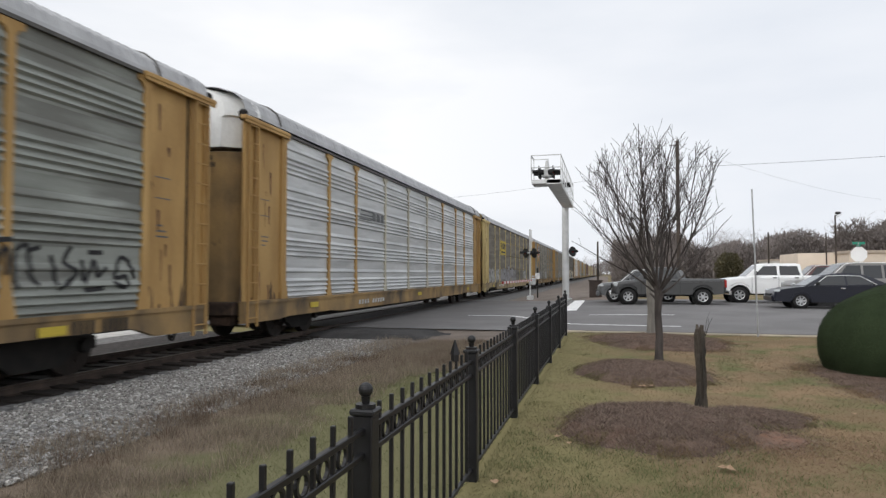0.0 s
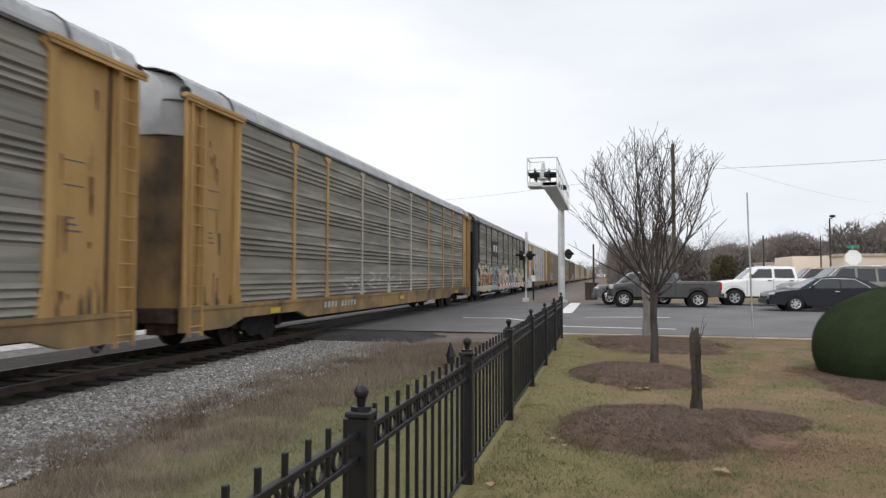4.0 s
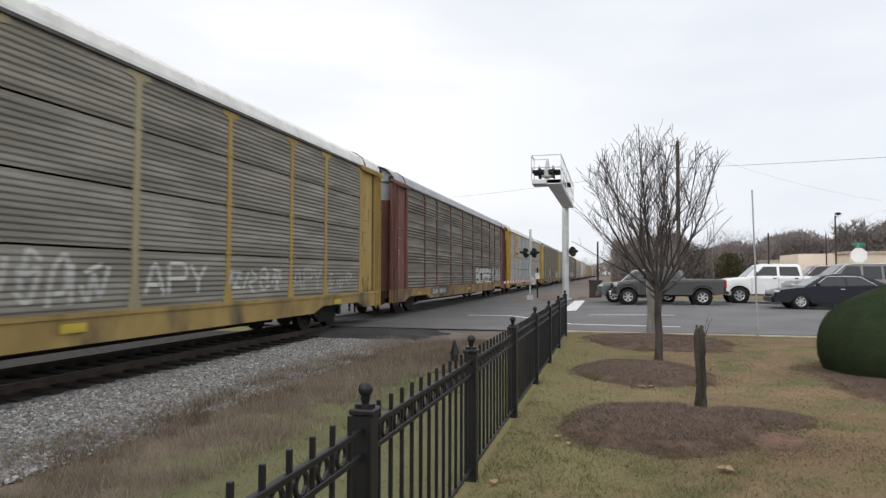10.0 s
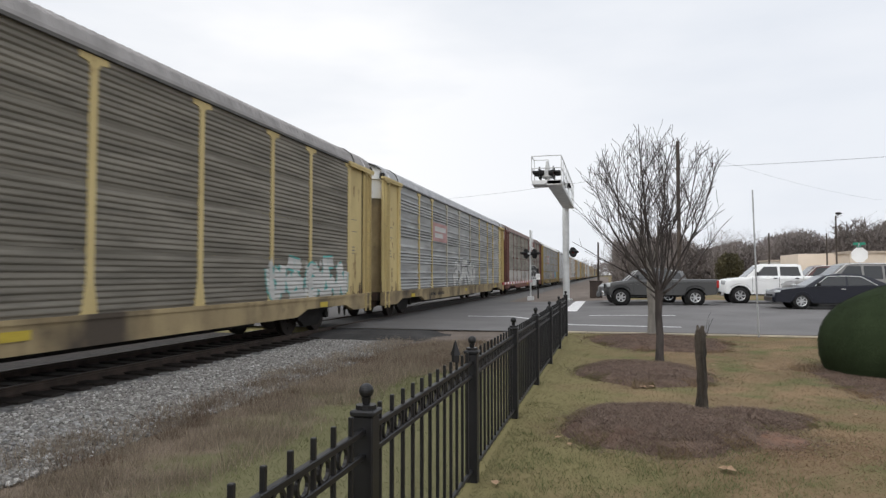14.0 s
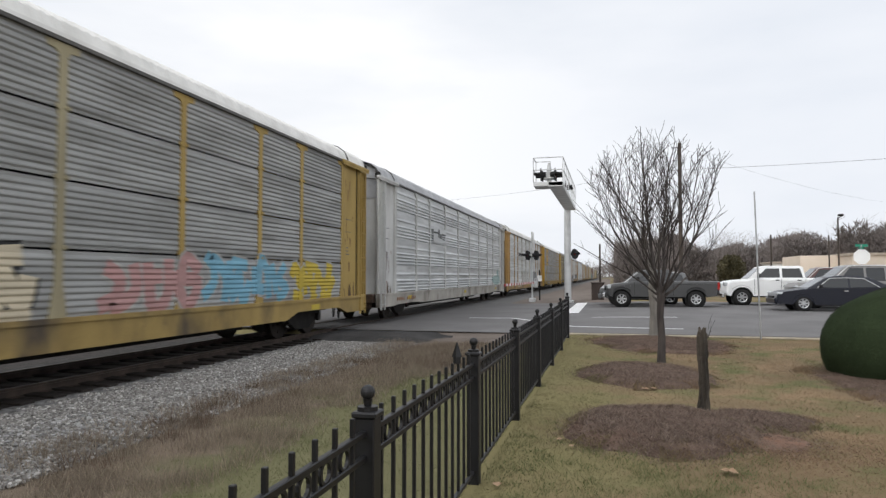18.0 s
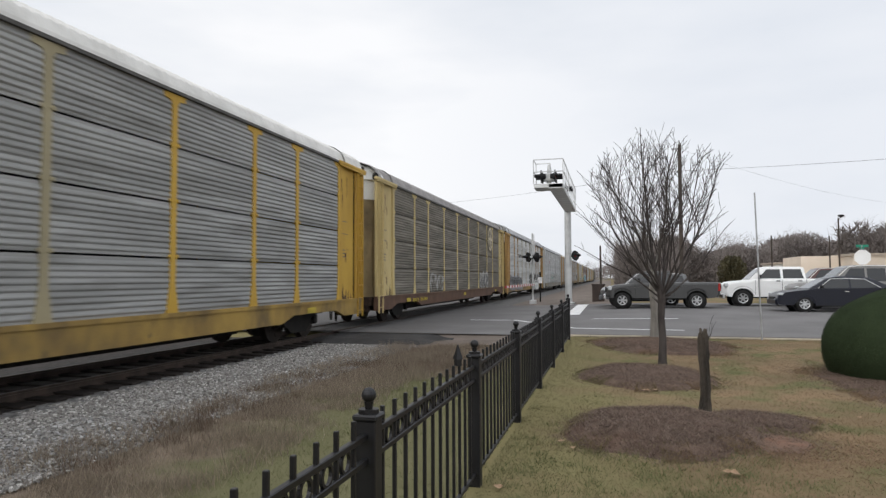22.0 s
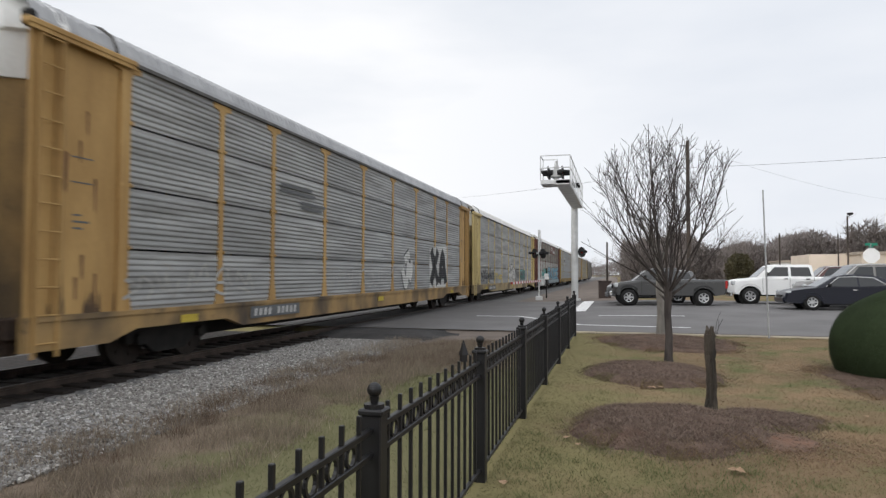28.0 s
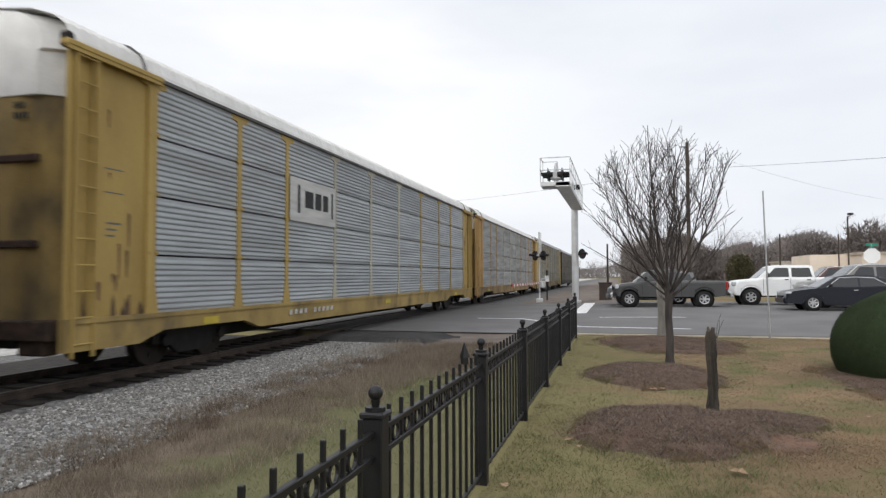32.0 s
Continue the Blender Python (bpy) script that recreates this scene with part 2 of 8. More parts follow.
def ground_z(x, y):
    lawn = 0.09 * smooth(14, 18.8, y) * smooth(-4.0, -1.0, x)
    ditch = -0.10 * smooth(-1.4, -4.5, x)
    bed = -0.07 * smooth(-6.0, -6.6, x)
    near = lawn + min(ditch, bed)
    z = near
    if y > KERB_Y - 1.5:
        z = near + (road_z(x, y) - 0.05 - near) * smooth(KERB_Y - 0.35, KERB_Y + 0.05, y)
    if y > ROAD_FAR:
        z = road_z(x, ROAD_FAR) - 0.05 + 0.12 * smooth(ROAD_FAR, ROAD_FAR + 1.5, y) * smooth(-6.5, -4.0, x)
    return z


def axis(fine_a, fine_b, step, far_a, far_b):
    vals, v = [], fine_a
    while v < fine_b + 1e-6:
        vals.append(v)
        v += step
    d, v = step, fine_a
    while v > far_a:
        d *= 1.35
        v -= d
        vals.insert(0, v)
    d, v = step, fine_b
    while v < far_b:
        d *= 1.35
        v += d
        vals.append(v)
    return vals


def sheet(xs, ys, height):
    bm = bmesh.new()
    grid = [[bm.verts.new((x, y, height(x, y))) for x in xs] for y in ys]
    for j in range(len(ys) - 1):
        for i in range(len(xs) - 1):
            f = bm.faces.new((grid[j][i], grid[j][i + 1], grid[j + 1][i + 1], grid[j + 1][i]))
            f.smooth = True
    return bm


ground = part("ground", sheet(axis(-14, 12, 0.5, -2500, 2500), axis(-3, 42, 0.5, -600, 3500), ground_z), GRASS_GROUND)
tagged(ground, "dormant tan and green lawn and verge", "ground", kind="structure")
road = part("road", sheet([-60, -40, -24, -16, -13, -11, -9.3, -8, -6.5, -5, -3.5, -2, -0.5, 1, 2.5, 4, 8, 20, 60, 200], [KERB_Y + 0.02 + i * (ROAD_FAR - KERB_Y) / 14 for i in range(15)], road_z), ASPHALT)
tagged(road, "worn grey asphalt road across the railway", "road", kind="structure")
# ballast bed under the track
bed = part("ballast_bed", sheet([-14.5, -13.8, -12.4, -10.7, -7.9, -6.6, -5.6, -4.95], axis(-30, 17.0, 1.0, -80, 16.9) + [17.6], lambda x, y: ground_z(x, y) + (0.0 if x < -14 or x > -5 else 0.035)), BALLAST)
tagged(bed, "grey crushed stone ballast shoulder beside the rails", "gravel", kind="structure")
# reaches past the far rail as the painted shadow of the cars
fouled = part("track_bed", sheet([-12.7, -12.5, -10.3, -9.3, -8.3, -7.9], axis(-30, 18.9, 1.0, -80, 18.8), lambda x, y: ground_z(x, y) + (0.045 if -12.6 < x < -8.0 else 0.03)), FOULED_SHADE)
tagged(fouled, "dark oily ballast between the sleepers, coloured with the train's shade", "track bed", kind="structure")
far_bed = part("ballast_bed", sheet([-13.6, -12.4, -10.7, -7.9, -6.6, -5.9], [39.0, 60, 120, 300, 900, 2400], lambda x, y: 0.03), BALLAST)
tagged(far_bed, "grey crushed stone ballast beyond the crossing", "gravel", kind="structure")

verge = part("verge_soil", sheet([-5.6, -5.0, -4.2, -3.4, -2.6, -1.9, -1.3, -1.16], axis(-6, 17.0, 0.5, -40, 16.9), lambda x, y: ground_z(x, y) + (0.008 if -5.5 < x < -1.2 else -0.01)), THATCH)
tagged(verge, "brown thatch and soil of the verge beside the ballast", "ground", kind="structure")


def rail_profile():
    return [(-0.07, 0), (0.07, 0), (0.07, 0.02), (0.012, 0.04), (0.012, 0.125), (0.037, 0.135), (0.037, 0.17), (-0.037, 0.17), (-0.037, 0.135), (-0.012, 0.125), (-0.012, 0.04), (-0.07, 0.02)]


for side in (-1, 1):
    bm = slab(bmesh.new(), rail_profile(), 2600, Matrix.Translation((TRACK_X + side * 0.755, 2500, RAIL_Z - 0.17)) @ FRONT)
    tagged(part("rail", bm, RAILTOP), "brown steel running rail with a worn top", "rail", "rails of the track", kind="structure")
ties = empty("sleepers", pose(TRACK_X, 0, RAIL_Z - 0.225), "dark creosoted wooden sleepers in the ballast", "sleepers")
tagged(ties, kind="structure")
for i in range(120):
    y = -28 + i * 0.53
    if KERB_Y - 0.6 < y < ROAD_FAR + 0.5:
        continue
    put("sleeper", shared("sleeper", lambda: box(bmesh.new(), (0, 0, 0), (2.75, 0.24, 0.2), bevel=0.015), TIE), ties, pose(random.uniform(-0.05, 0.05), y, 0, 0, 0, random.uniform(-1, 1)))

# ground beyond the track and dirt beside it past the road
lot = part("gravel_lot", sheet([-90, -60, -40, -25, -18, -13.7], axis(-30, 16.0, 4.0, -120, 15.9) + [17.5, 18.2, 18.8, 19.15], lambda x, y: ground_z(x, y) + 0.035), PALE_GRAVEL)
tagged(lot, "pale gravel yard on the far side of the track", "gravel", kind="structure")
lot2 = part("gravel_lot", sheet([-90, -60, -40, -25, -18, -13.5], [39.9, 60, 100, 200, 500], lambda x, y: 0.05), PALE_GRAVEL)
tagged(lot2, "pale gravel beyond the crossing", "gravel", kind="structure")
dirt = part("dirt_strip", sheet([-6.0, -5.0, -3.5, -2.0, -0.5, 0.6], [39.75, 41, 44, 50, 60, 80, 120, 200, 400], lambda x, y: ground_z(x, y) + (0.02 if x < 0.5 else -0.02)), DIRT)
tagged(dirt, "bare brown dirt beside the railway", "ground", kind="structure")
# thin strip along the kerb with its shadow line put into the colour
gutter = part("gutter", sheet([-1.2 + 1.2 * k for k in range(40)], [KERB_Y + 0.03, KERB_Y + 0.2, KERB_Y + 0.42], lambda x, y: road_z(x, y) + 0.006), GUTTER)
tagged(gutter, "dark gutter strip painted as the kerb's shade", "gutter", kind="structure")

# kerb between lawn and road, in cast lengths
kerb = empty("kerb", pose(0, KERB_Y, 0), "pale concrete kerb between lawn and road", "kerb")
tagged(kerb, kind="structure")
for i in range(22):
    x = -1.6 + i * 2.0
    put("kerb_stone", shared("kerb_stone", lambda: box(bmesh.new(), (0, 0, 0), (1.985, 0.28, 0.3), bevel=0.02), CONCRETE), kerb, pose(x, -0.12, -0.035))


def line(points, width, name="road_line", label="white painted line on the asphalt"):
    bm = bmesh.new()
    for (ax, ay), (bx, by) in zip(points, points[1:]):
        d = Vector((bx - ax, by - ay, 0)).normalized()
        nrm = Vector((-d.y, d.x, 0)) * width / 2
        steps = max(1, int(math.hypot(bx - ax, by - ay) / 0.7))
        for k in range(steps):
            quad = []
            for u, s in ((k / steps, -1), ((k + 1) / steps, -1), ((k + 1) / steps, 1), (k / steps, 1)):
                p = Vector((ax + (bx - ax) * u, ay + (by - ay) * u, 0)) + nrm * s
                quad.append(bm.verts.new((p.x, p.y, road_z(p.x, p.y) + 0.012)))
            bm.faces.new(quad)
    return tagged(part(name, bm, WHITE_LINE), label, "road marking", kind="structure")


line([(-5.47, 25.57), (-3.70, 25.30), (-1.2, 21.6), (0.4, 21.35), (2.15, 21.2)], 0.16)
line([(-0.7, 25.3), (2.35, 25.1)], 0.13)
line([(-1.6, 28.0), (-1.6, 38.9)], 0.6, "stop_line", "white painted stop line before the railway")

# dark patched apron where the road meets the track bed
shoulder = part("dirt_shoulder", sheet([-8.4, -7.4, -6.4, -5.4, -4.4, -3.4, -2.4, -1.5], [15.6, 16.1, 16.6, 17.3, 18.0, 18.7, 19.3], lambda x, y: ground_z(x, y) + 0.035 - 0.12 * smooth(16.9, 15.8, y + 0.35 * math.sin(x * 2.3)) - 0.1 * smooth(-2.4, -1.5, x)), DIRT)
tagged(shoulder, "bare brown dirt shoulder where verge meets road", "ground", kind="structure")
apron = part("asphalt_apron", sheet([-8.3 + 0.2 * k for k in range(20)], [16.75, 17.0, 17.4, 17.8, 18.2, 18.6, 19.0, 19.3], lambda x, y: (ground_z(x, y) - 0.03 if y < 16.9 else road_z(x, 20) - 0.02)), ASPHALT_DARK)
tagged(apron, "dark patched asphalt apron beside the crossing", "road", kind="structure")
for vert in apron.data.vertices:
    loose = smooth(18.6, 17.0, vert.co.y)
    vert.co.y += loose * (0.16 * math.sin(vert.co.x * 5.3) + 0.12 * math.sin(vert.co.x * 11.7 + 1.0) + 0.5 * smooth(-6.5, -4.6, vert.co.x))
    vert.co.x += smooth(-5.6, -4.5, vert.co.x) * (0.25 * math.sin(vert.co.y * 4.1) - 0.2)
    edge = max(smooth(-5.5, -4.8, vert.co.x), smooth(17.3, 16.9, vert.co.y))
    vert.co.z += edge * (ground_z(vert.co.x, vert.co.y) + 0.03 - vert.co.z)


# ---- fence ----
FENCE_X = -1.13
FENCE_POSTS = [0.46 + 2.49 * k for k in range(8)]


def finial(bm, c):
    rod(bm, (c[0], c[1], c[2]), (c[0], c[1], c[2] + 0.02), 0.05, 0.05, seg=12)
    rod(bm, (c[0], c[1], c[2] + 0.02), (c[0], c[1], c[2] + 0.055), 0.018, 0.024, seg=10)
    ball(bm, (c[0], c[1], c[2] + 0.085), 0.036, 14)
    return bm


def ring_mesh():
    bm = bmesh.new()
    n, r, t = 16, 0.047, 0.008
    loops = []
    for i in range(n):
        a = math.tau * i / n
        loops.append([bm.verts.new((dx, (r + dr) * math.cos(a), (r + dr) * math.sin(a))) for dx, dr in ((-t, -t), (t, -t), (t, t), (-t, t))])
    for i in range(n):
        p, q = loops[i], loops[(i + 1) % n]
        for k in range(4):
            bm.faces.new((p[k], p[(k + 1) % 4], q[(k + 1) % 4], q[k]))
    return bm


fence = empty("fence", pose(FENCE_X, 0, 0), "black ornamental iron fence with ball-topped posts and rings", "fence")
FENCE_RAILS = ((1.0, 0.03), (0.885, 0.03), (0.1, 0.03))
for k, y in enumerate(FENCE_POSTS):
    gz = ground_z(FENCE_X, y)
    p = put("post", shared("fence_post", lambda: box(box(bmesh.new(), (0, 0, 0.52), (0.102, 0.102, 1.1), bevel=0.006), (0, 0, 1.085), (0.125, 0.125, 0.03), bevel=0.008), BLACK), fence, pose(0, y, gz))
    put("finial", shared("finial", lambda: finial(bmesh.new(), (0, 0, 1.1)), BLACK), p)
    if k == len(FENCE_POSTS) - 1:
        break
    ym, gm = y + 1.245, ground_z(FENCE_X, y + 1.245)
    for z, s in FENCE_RAILS:
        put("rail", shared(("fence_rail", s), lambda: box(bmesh.new(), (0, 0, 0), (0.03, 2.39, s), bevel=0.004), BLACK), fence, pose(0, ym, gm + z))
    for j in range(12):
        yy = y + 0.19 + j * 0.1918
        put("picket", shared("picket", lambda: box(bmesh.new(), (0, 0, 0.585), (0.021, 0.021, 1.03), bevel=0.003), BLACK), fence, pose(0, yy, gm))
    for j in range(11):
        put("ring", shared("ring", ring_mesh, BLACK), fence, pose(0, y + 0.286 + j * 0.1918, gm + 0.9425))
spear = bmesh.new()
rod(spear, (0, 0, 1.08), (0, 0, 1.14), 0.03, 0.03, seg=4)
rod(spear, (0, 0, 1.13), (0, 0, 1.24), 0.04, 0.004, seg=4)
part("spear_point", spear, BLACK, fence).matrix_basis = pose(0, 4.82, 0)

# ---- mulch rings in the lawn ----
def bed_edge(a, seed):
    return 1 + 0.07 * np.sin(2 * a + seed) + 0.05 * np.sin(5 * a + seed * 2) + 0.025 * np.sin(11 * a + seed)


def mound(cx, cy, rx, ry, h, seed, name="mulch_bed", soil=None, lip=2.5):
    bm = bmesh.new()
    rings, seg = 7, 40
    rnd = random.Random(seed)
    wob = [bed_edge(math.tau * i / seg, seed) for i in range(seg)]
    mid = bm.verts.new((cx, cy, ground_z(cx, cy) + h))
    last = None
    for r in range(1, rings + 1):
        u = r / rings
        cur = []
        for i in range(seg):
            a = math.tau * i / seg
            x, y = cx + rx * u * wob[i] * math.cos(a), cy + ry * u * wob[i] * math.sin(a)
            z = ground_z(x, y) + h * (1 - u ** lip) + (rnd.uniform(-0.012, 0.012) if r < rings else -0.03)
            cur.append(bm.verts.new((x, y, z)))
        for i in range(seg):
            j = (i + 1) % seg
            if last is None:
                bm.faces.new((mid, cur[i], cur[j]))
            else:
                bm.faces.new((last[i], cur[i], cur[j], last[j]))
        last = cur
    for f in bm.faces:
        f.smooth = True
    return tagged(part(name, bm, soil or MULCH), "low mound of brown pine mulch in the lawn", "mulch", "" if soil else "mulch rings of the lawn")


BEDS = [(0.52, 7.76, 1.03, 1.26, 0.15, 1), (1.62, 8.55, 0.78, 0.62, 0.07, 6), (0.57, 12.0, 1.12, 1.6, 0.11, 2), (1.18, 17.0, 1.72, 1.8, 0.10, 3), (5.3, 11.7, 2.15, 3.0, 0.07, 4)]
for b in BEDS:
    mound(*b, lip=5.0 if b[4] > 0.1 else 2.5)


# ---- bare trees ----
BARK = mat("grey_brown_bark", (0.078, 0.067, 0.062), (0.042, 0.036, 0.034), rough=0.9, scale=9, streak=4, fine=60, bump=0.6)
BARK_PALE = mat("pale_grey_bark", (0.24, 0.225, 0.2), (0.16, 0.15, 0.135), rough=0.9, scale=7, streak=4, fine=50, bump=0.5)
TWIG = mat("red_brown_twigs", (0.058, 0.047, 0.045), (0.036, 0.03, 0.029), rough=0.85, scale=9)


def tube(verts, faces, pts, rads, seg):
    """Adds a tapered tube along the points to lists for from_pydata."""
    base = len(verts)
    for i, (p, r) in enumerate(zip(pts, rads)):
        d = (pts[min(i + 1, len(pts) - 1)] - pts[max(i - 1, 0)]).normalized()
        u = d.orthogonal().normalized()
        v = d.cross(u)
        for k in range(seg):
            a = math.tau * k / seg
            verts.append(p + u * (r * math.cos(a)) + v * (r * math.sin(a)))
    for i in range(len(pts) - 1):
        for k in range(seg):
            a, b = base + i * seg + k, base + i * seg + (k + 1) % seg
            faces.append((a, b, b + seg, a + seg))


def mesh_of(name, verts, faces, material):
    me = bpy.data.meshes.new(name)
    me.from_pydata([tuple(v) for v in verts], [], faces)
    me.materials.append(material)
    return me


def bough(rnd, start, way, length, r0, r1, steps, up, wander):
    pts, d = [start.copy()], way.normalized()
    for _ in range(steps):
        d = (d + Vector((rnd.uniform(-wander, wander), rnd.uniform(-wander, wander), rnd.uniform(-wander, wander) * 0.5 + up))).normalized()
        pts.append(pts[-1] + d * length / steps)
    return pts, [r0 + (r1 - r0) * i / steps for i in range(steps + 1)]


def bare_tree(x, y, fork, top, widest, seed, bark, limbs, subs, label, trunk_r):
    """A short trunk from which many straight limbs fan out; widest is the lean of the outermost in degrees."""
    rnd = random.Random(seed)
    z0 = ground_z(x, y)
    tree = empty("tree", pose(x, y, z0), label, "tree", "bare trees of the lawn")
    v, f = [], []
    tube(v, f, [Vector((0, 0, -0.05)), Vector((0, 0, 0.12)), Vector((0.02, 0, fork * 0.4)), Vector((-0.01, 0.01, fork * 0.75)), Vector((0.01, 0, fork)), Vector((0, 0, fork + 0.2))], [trunk_r * 1.5, trunk_r * 1.08, trunk_r * 0.95, trunk_r, trunk_r * 0.9, trunk_r * 0.3], 12)
    put("trunk", mesh_of("trunk", v, f, bark), tree)
    tv, tf = [], []

    def sprout(pts, ln, count, first):
        for s in range(count):
            k = (first + (0.98 - first) * (s + rnd.random()) / count) * 10
            i = min(int(k), 9)
            p, d = pts[i].lerp(pts[i + 1], k - i), (pts[i + 1] - pts[i]).normalized()
            b = rnd.uniform(0, math.tau)
            l2 = rnd.uniform(0.28, 0.62) * (1.15 - k / 14)
            p2, r2 = bough(rnd, p, d + Vector((math.cos(b), math.sin(b), 0.1)) * rnd.uniform(0.35, 0.8), l2, 0.0062 + 0.003 * (1 - k / 10), 0.0036, 4, 0.08, 0.16)
            tube(tv, tf, p2, r2, 4)
            for q in range(rnd.randint(1, 2)):
                kk, b = rnd.randint(1, 3), rnd.uniform(0, math.tau)
                w3 = (p2[kk + 1] - p2[kk]).normalized() + Vector((math.cos(b), math.sin(b), 0.25)) * rnd.uniform(0.4, 0.8)
                p3, r3 = bough(rnd, p2[kk], w3, l2 * rnd.uniform(0.3, 0.6), 0.0046, 0.0032, 3, 0.06, 0.16)
                tube(tv, tf, p3, r3, 3)

    def grow(start, way, ln, r0, up, wander, count):
        v, f = [], []
        pts, rad = bough(rnd, start, way, ln, r0, 0.005, 10, up, wander)
        tube(v, f, pts, rad, 6)
        for s in range(3):
            i = rnd.randint(2, 6)
            d, b = (pts[i + 1] - pts[i]).normalized(), rnd.uniform(0, math.tau)
            side, rads = bough(rnd, pts[i], d + Vector((math.cos(b), math.sin(b), 0.05)) * rnd.uniform(0.3, 0.55), ln * (1 - i / 10) * rnd.uniform(0.75, 1.0), rad[i] * 0.75, 0.0045, 10, up, wander)
            tube(v, f, side, rads, 5)
            sprout(side, ln, count // 2, 0.12)
        put("limb", mesh_of("limb", v, f, bark), tree)
        sprout(pts, ln, count, 0.3)

    for i in range(limbs):
        a = i * 2.39996 + rnd.uniform(-0.3, 0.3)
        lean = radians(widest) * math.sqrt((i + 0.5) / limbs) * rnd.uniform(0.88, 1.08)
        way = Vector((math.cos(a) * math.sin(lean), math.sin(a) * math.sin(lean), math.cos(lean)))
        start = Vector((math.cos(a) * trunk_r * 0.4, math.sin(a) * trunk_r * 0.4, fork + rnd.uniform(-0.22, 0.3)))
        reach = (top - fork) * (1.0 - 0.28 * (lean / radians(widest)) ** 2) * rnd.uniform(0.84, 1.03)
        grow(start, way, reach, trunk_r * rnd.uniform(0.17, 0.26), 0.012, 0.085, subs)
    tagged(put("twig_growth", mesh_of("twig_growth", tv, tf, TWIG), tree), kind="stuff")
    return tree


def crown_reach(z):
    """How far the near tree's crown spreads at a height above its foot."""
    return float(np.interp(z, (1.3, 1.6, 2.0, 2.4, 2.8, 3.3, 3.9, 4.2, 4.45, 4.6), (0.1, 0.4, 0.85, 1.2, 1.42, 1.5, 1.4, 1.05, 0.6, 0.3)))


def vase_tree(x, y, fork, seed, label):
    """A young tree whose limbs rise in a vase and fork again and again up to the edge of the crown."""
    rnd = random.Random(seed)
    tree = empty("tree", pose(x, y, ground_z(x, y)), label, "tree", "bare trees of the lawn")
    v, f = [], []
    stem = [Vector((0.0, 0, -0.05)), Vector((0, 0, 0.1)), Vector((0.015, 0, 0.5)), Vector((-0.01, 0.01, 0.95)), Vector((0.01, 0, 1.25)), Vector((0, 0, fork)), Vector((0, 0, fork + 0.18))]
    tube(v, f, stem, [0.105, 0.082, 0.072, 0.068, 0.075, 0.085, 0.03], 12)
    put("trunk", mesh_of("trunk", v, f, BARK), tree)
    tv, tf = [], []

    def shoot(p, d, r, length, up, wander, slack):
        pts, n = [p.copy()], max(3, int(length / 0.11))
        for _ in range(n):
            d = (d + Vector((rnd.uniform(-wander, wander), rnd.uniform(-wander, wander), rnd.uniform(-wander, wander) * 0.4 + up))).normalized()
            q = pts[-1] + d * 0.11
            # the crown is fuller on the side towards the track
            if math.hypot(q.x * (1.2 if q.x > 0 else 0.98), q.y) > crown_reach(q.z) * slack and len(pts) > 2:
                break
            pts.append(q)
        m = len(pts) - 1
        return pts, [max(0.0042, r * (1 - 0.8 * k / m)) for k in range(m + 1)]

    def side(pts, k, spread):
        d = (pts[min(k + 1, len(pts) - 1)] - pts[max(k - 1, 0)]).normalized()
        b = rnd.uniform(0, math.tau)
        return (d + Vector((math.cos(b), math.sin(b), 0.15)) * spread).normalized()

    def twigs(pts, rads, first):
        for k in range(first, len(pts)):
            if rnd.random() < 0.55:
                p2, r2 = shoot(pts[k], side(pts, k, rnd.uniform(0.45, 0.9)), min(rads[k] * 0.7, 0.0078), rnd.uniform(0.22, 0.55), 0.07, 0.17, rnd.uniform(0.98, 1.12))
                tube(tv, tf, p2, r2, 4)
                if len(p2) > 2 and rnd.random() < 0.7:
                    q = rnd.randint(1, len(p2) - 1)
                    p3, r3 = shoot(p2[q], side(p2, q, rnd.uniform(0.4, 0.8)), 0.0052, rnd.uniform(0.12, 0.3), 0.05, 0.2, 1.15)
                    tube(tv, tf, p3, r3, 3)

    def limb(start, way, r, length, up=0.03, slack=1.0, wander=0.11):
        v, f = [], []
        pts, rads = shoot(start, way, r, length, up, wander, slack)
        tube(v, f, pts, rads, 7)
        twigs(pts, rads, 7)
        k = 3 + rnd.randint(0, 2)
        while k < len(pts) - 3:
            sp, sr = shoot(pts[k], side(pts, k, rnd.uniform(0.3, 0.62)), rads[k] * 0.72, rnd.uniform(0.7, 1.0) * (length - 0.11 * k), up, 0.13, rnd.uniform(0.9, 1.08))
            tube(v, f, sp, sr, 6)
            twigs(sp, sr, 2)
            if len(sp) > 6:
                q = rnd.randint(2, len(sp) - 4)
                tp, tr = shoot(sp[q], side(sp, q, rnd.uniform(0.35, 0.7)), sr[q] * 0.75, rnd.uniform(0.5, 1.1), up, 0.14, rnd.uniform(0.92, 1.1))
                tube(v, f, tp, tr, 5)
                twigs(tp, tr, 1)
            k += rnd.randint(4, 6)
        put("limb", mesh_of("limb", v, f, BARK), tree)

    count = 15
    for i in range(count):
        a = i * 2.39996 + rnd.uniform(-0.3, 0.3)
        lean = radians(54) * math.sqrt((i + 0.4) / count) * rnd.uniform(0.9, 1.08)
        foot = fork + rnd.uniform(-0.28, 0.15)
        limb(Vector((math.cos(a) * 0.03, math.sin(a) * 0.03, foot)), Vector((math.cos(a) * math.sin(lean), math.sin(a) * math.sin(lean), math.cos(lean))), rnd.uniform(0.019, 0.029), 3.3, 0.022 if lean > 0.5 else 0.008, rnd.uniform(0.92, 1.06))
    # a leader that overtops the crown and low limbs that reach out of it
    limb(Vector((0, 0, fork)), Vector((-0.24, -0.05, 1.0)), 0.03, 3.42, 0.0, 9.0, 0.035)
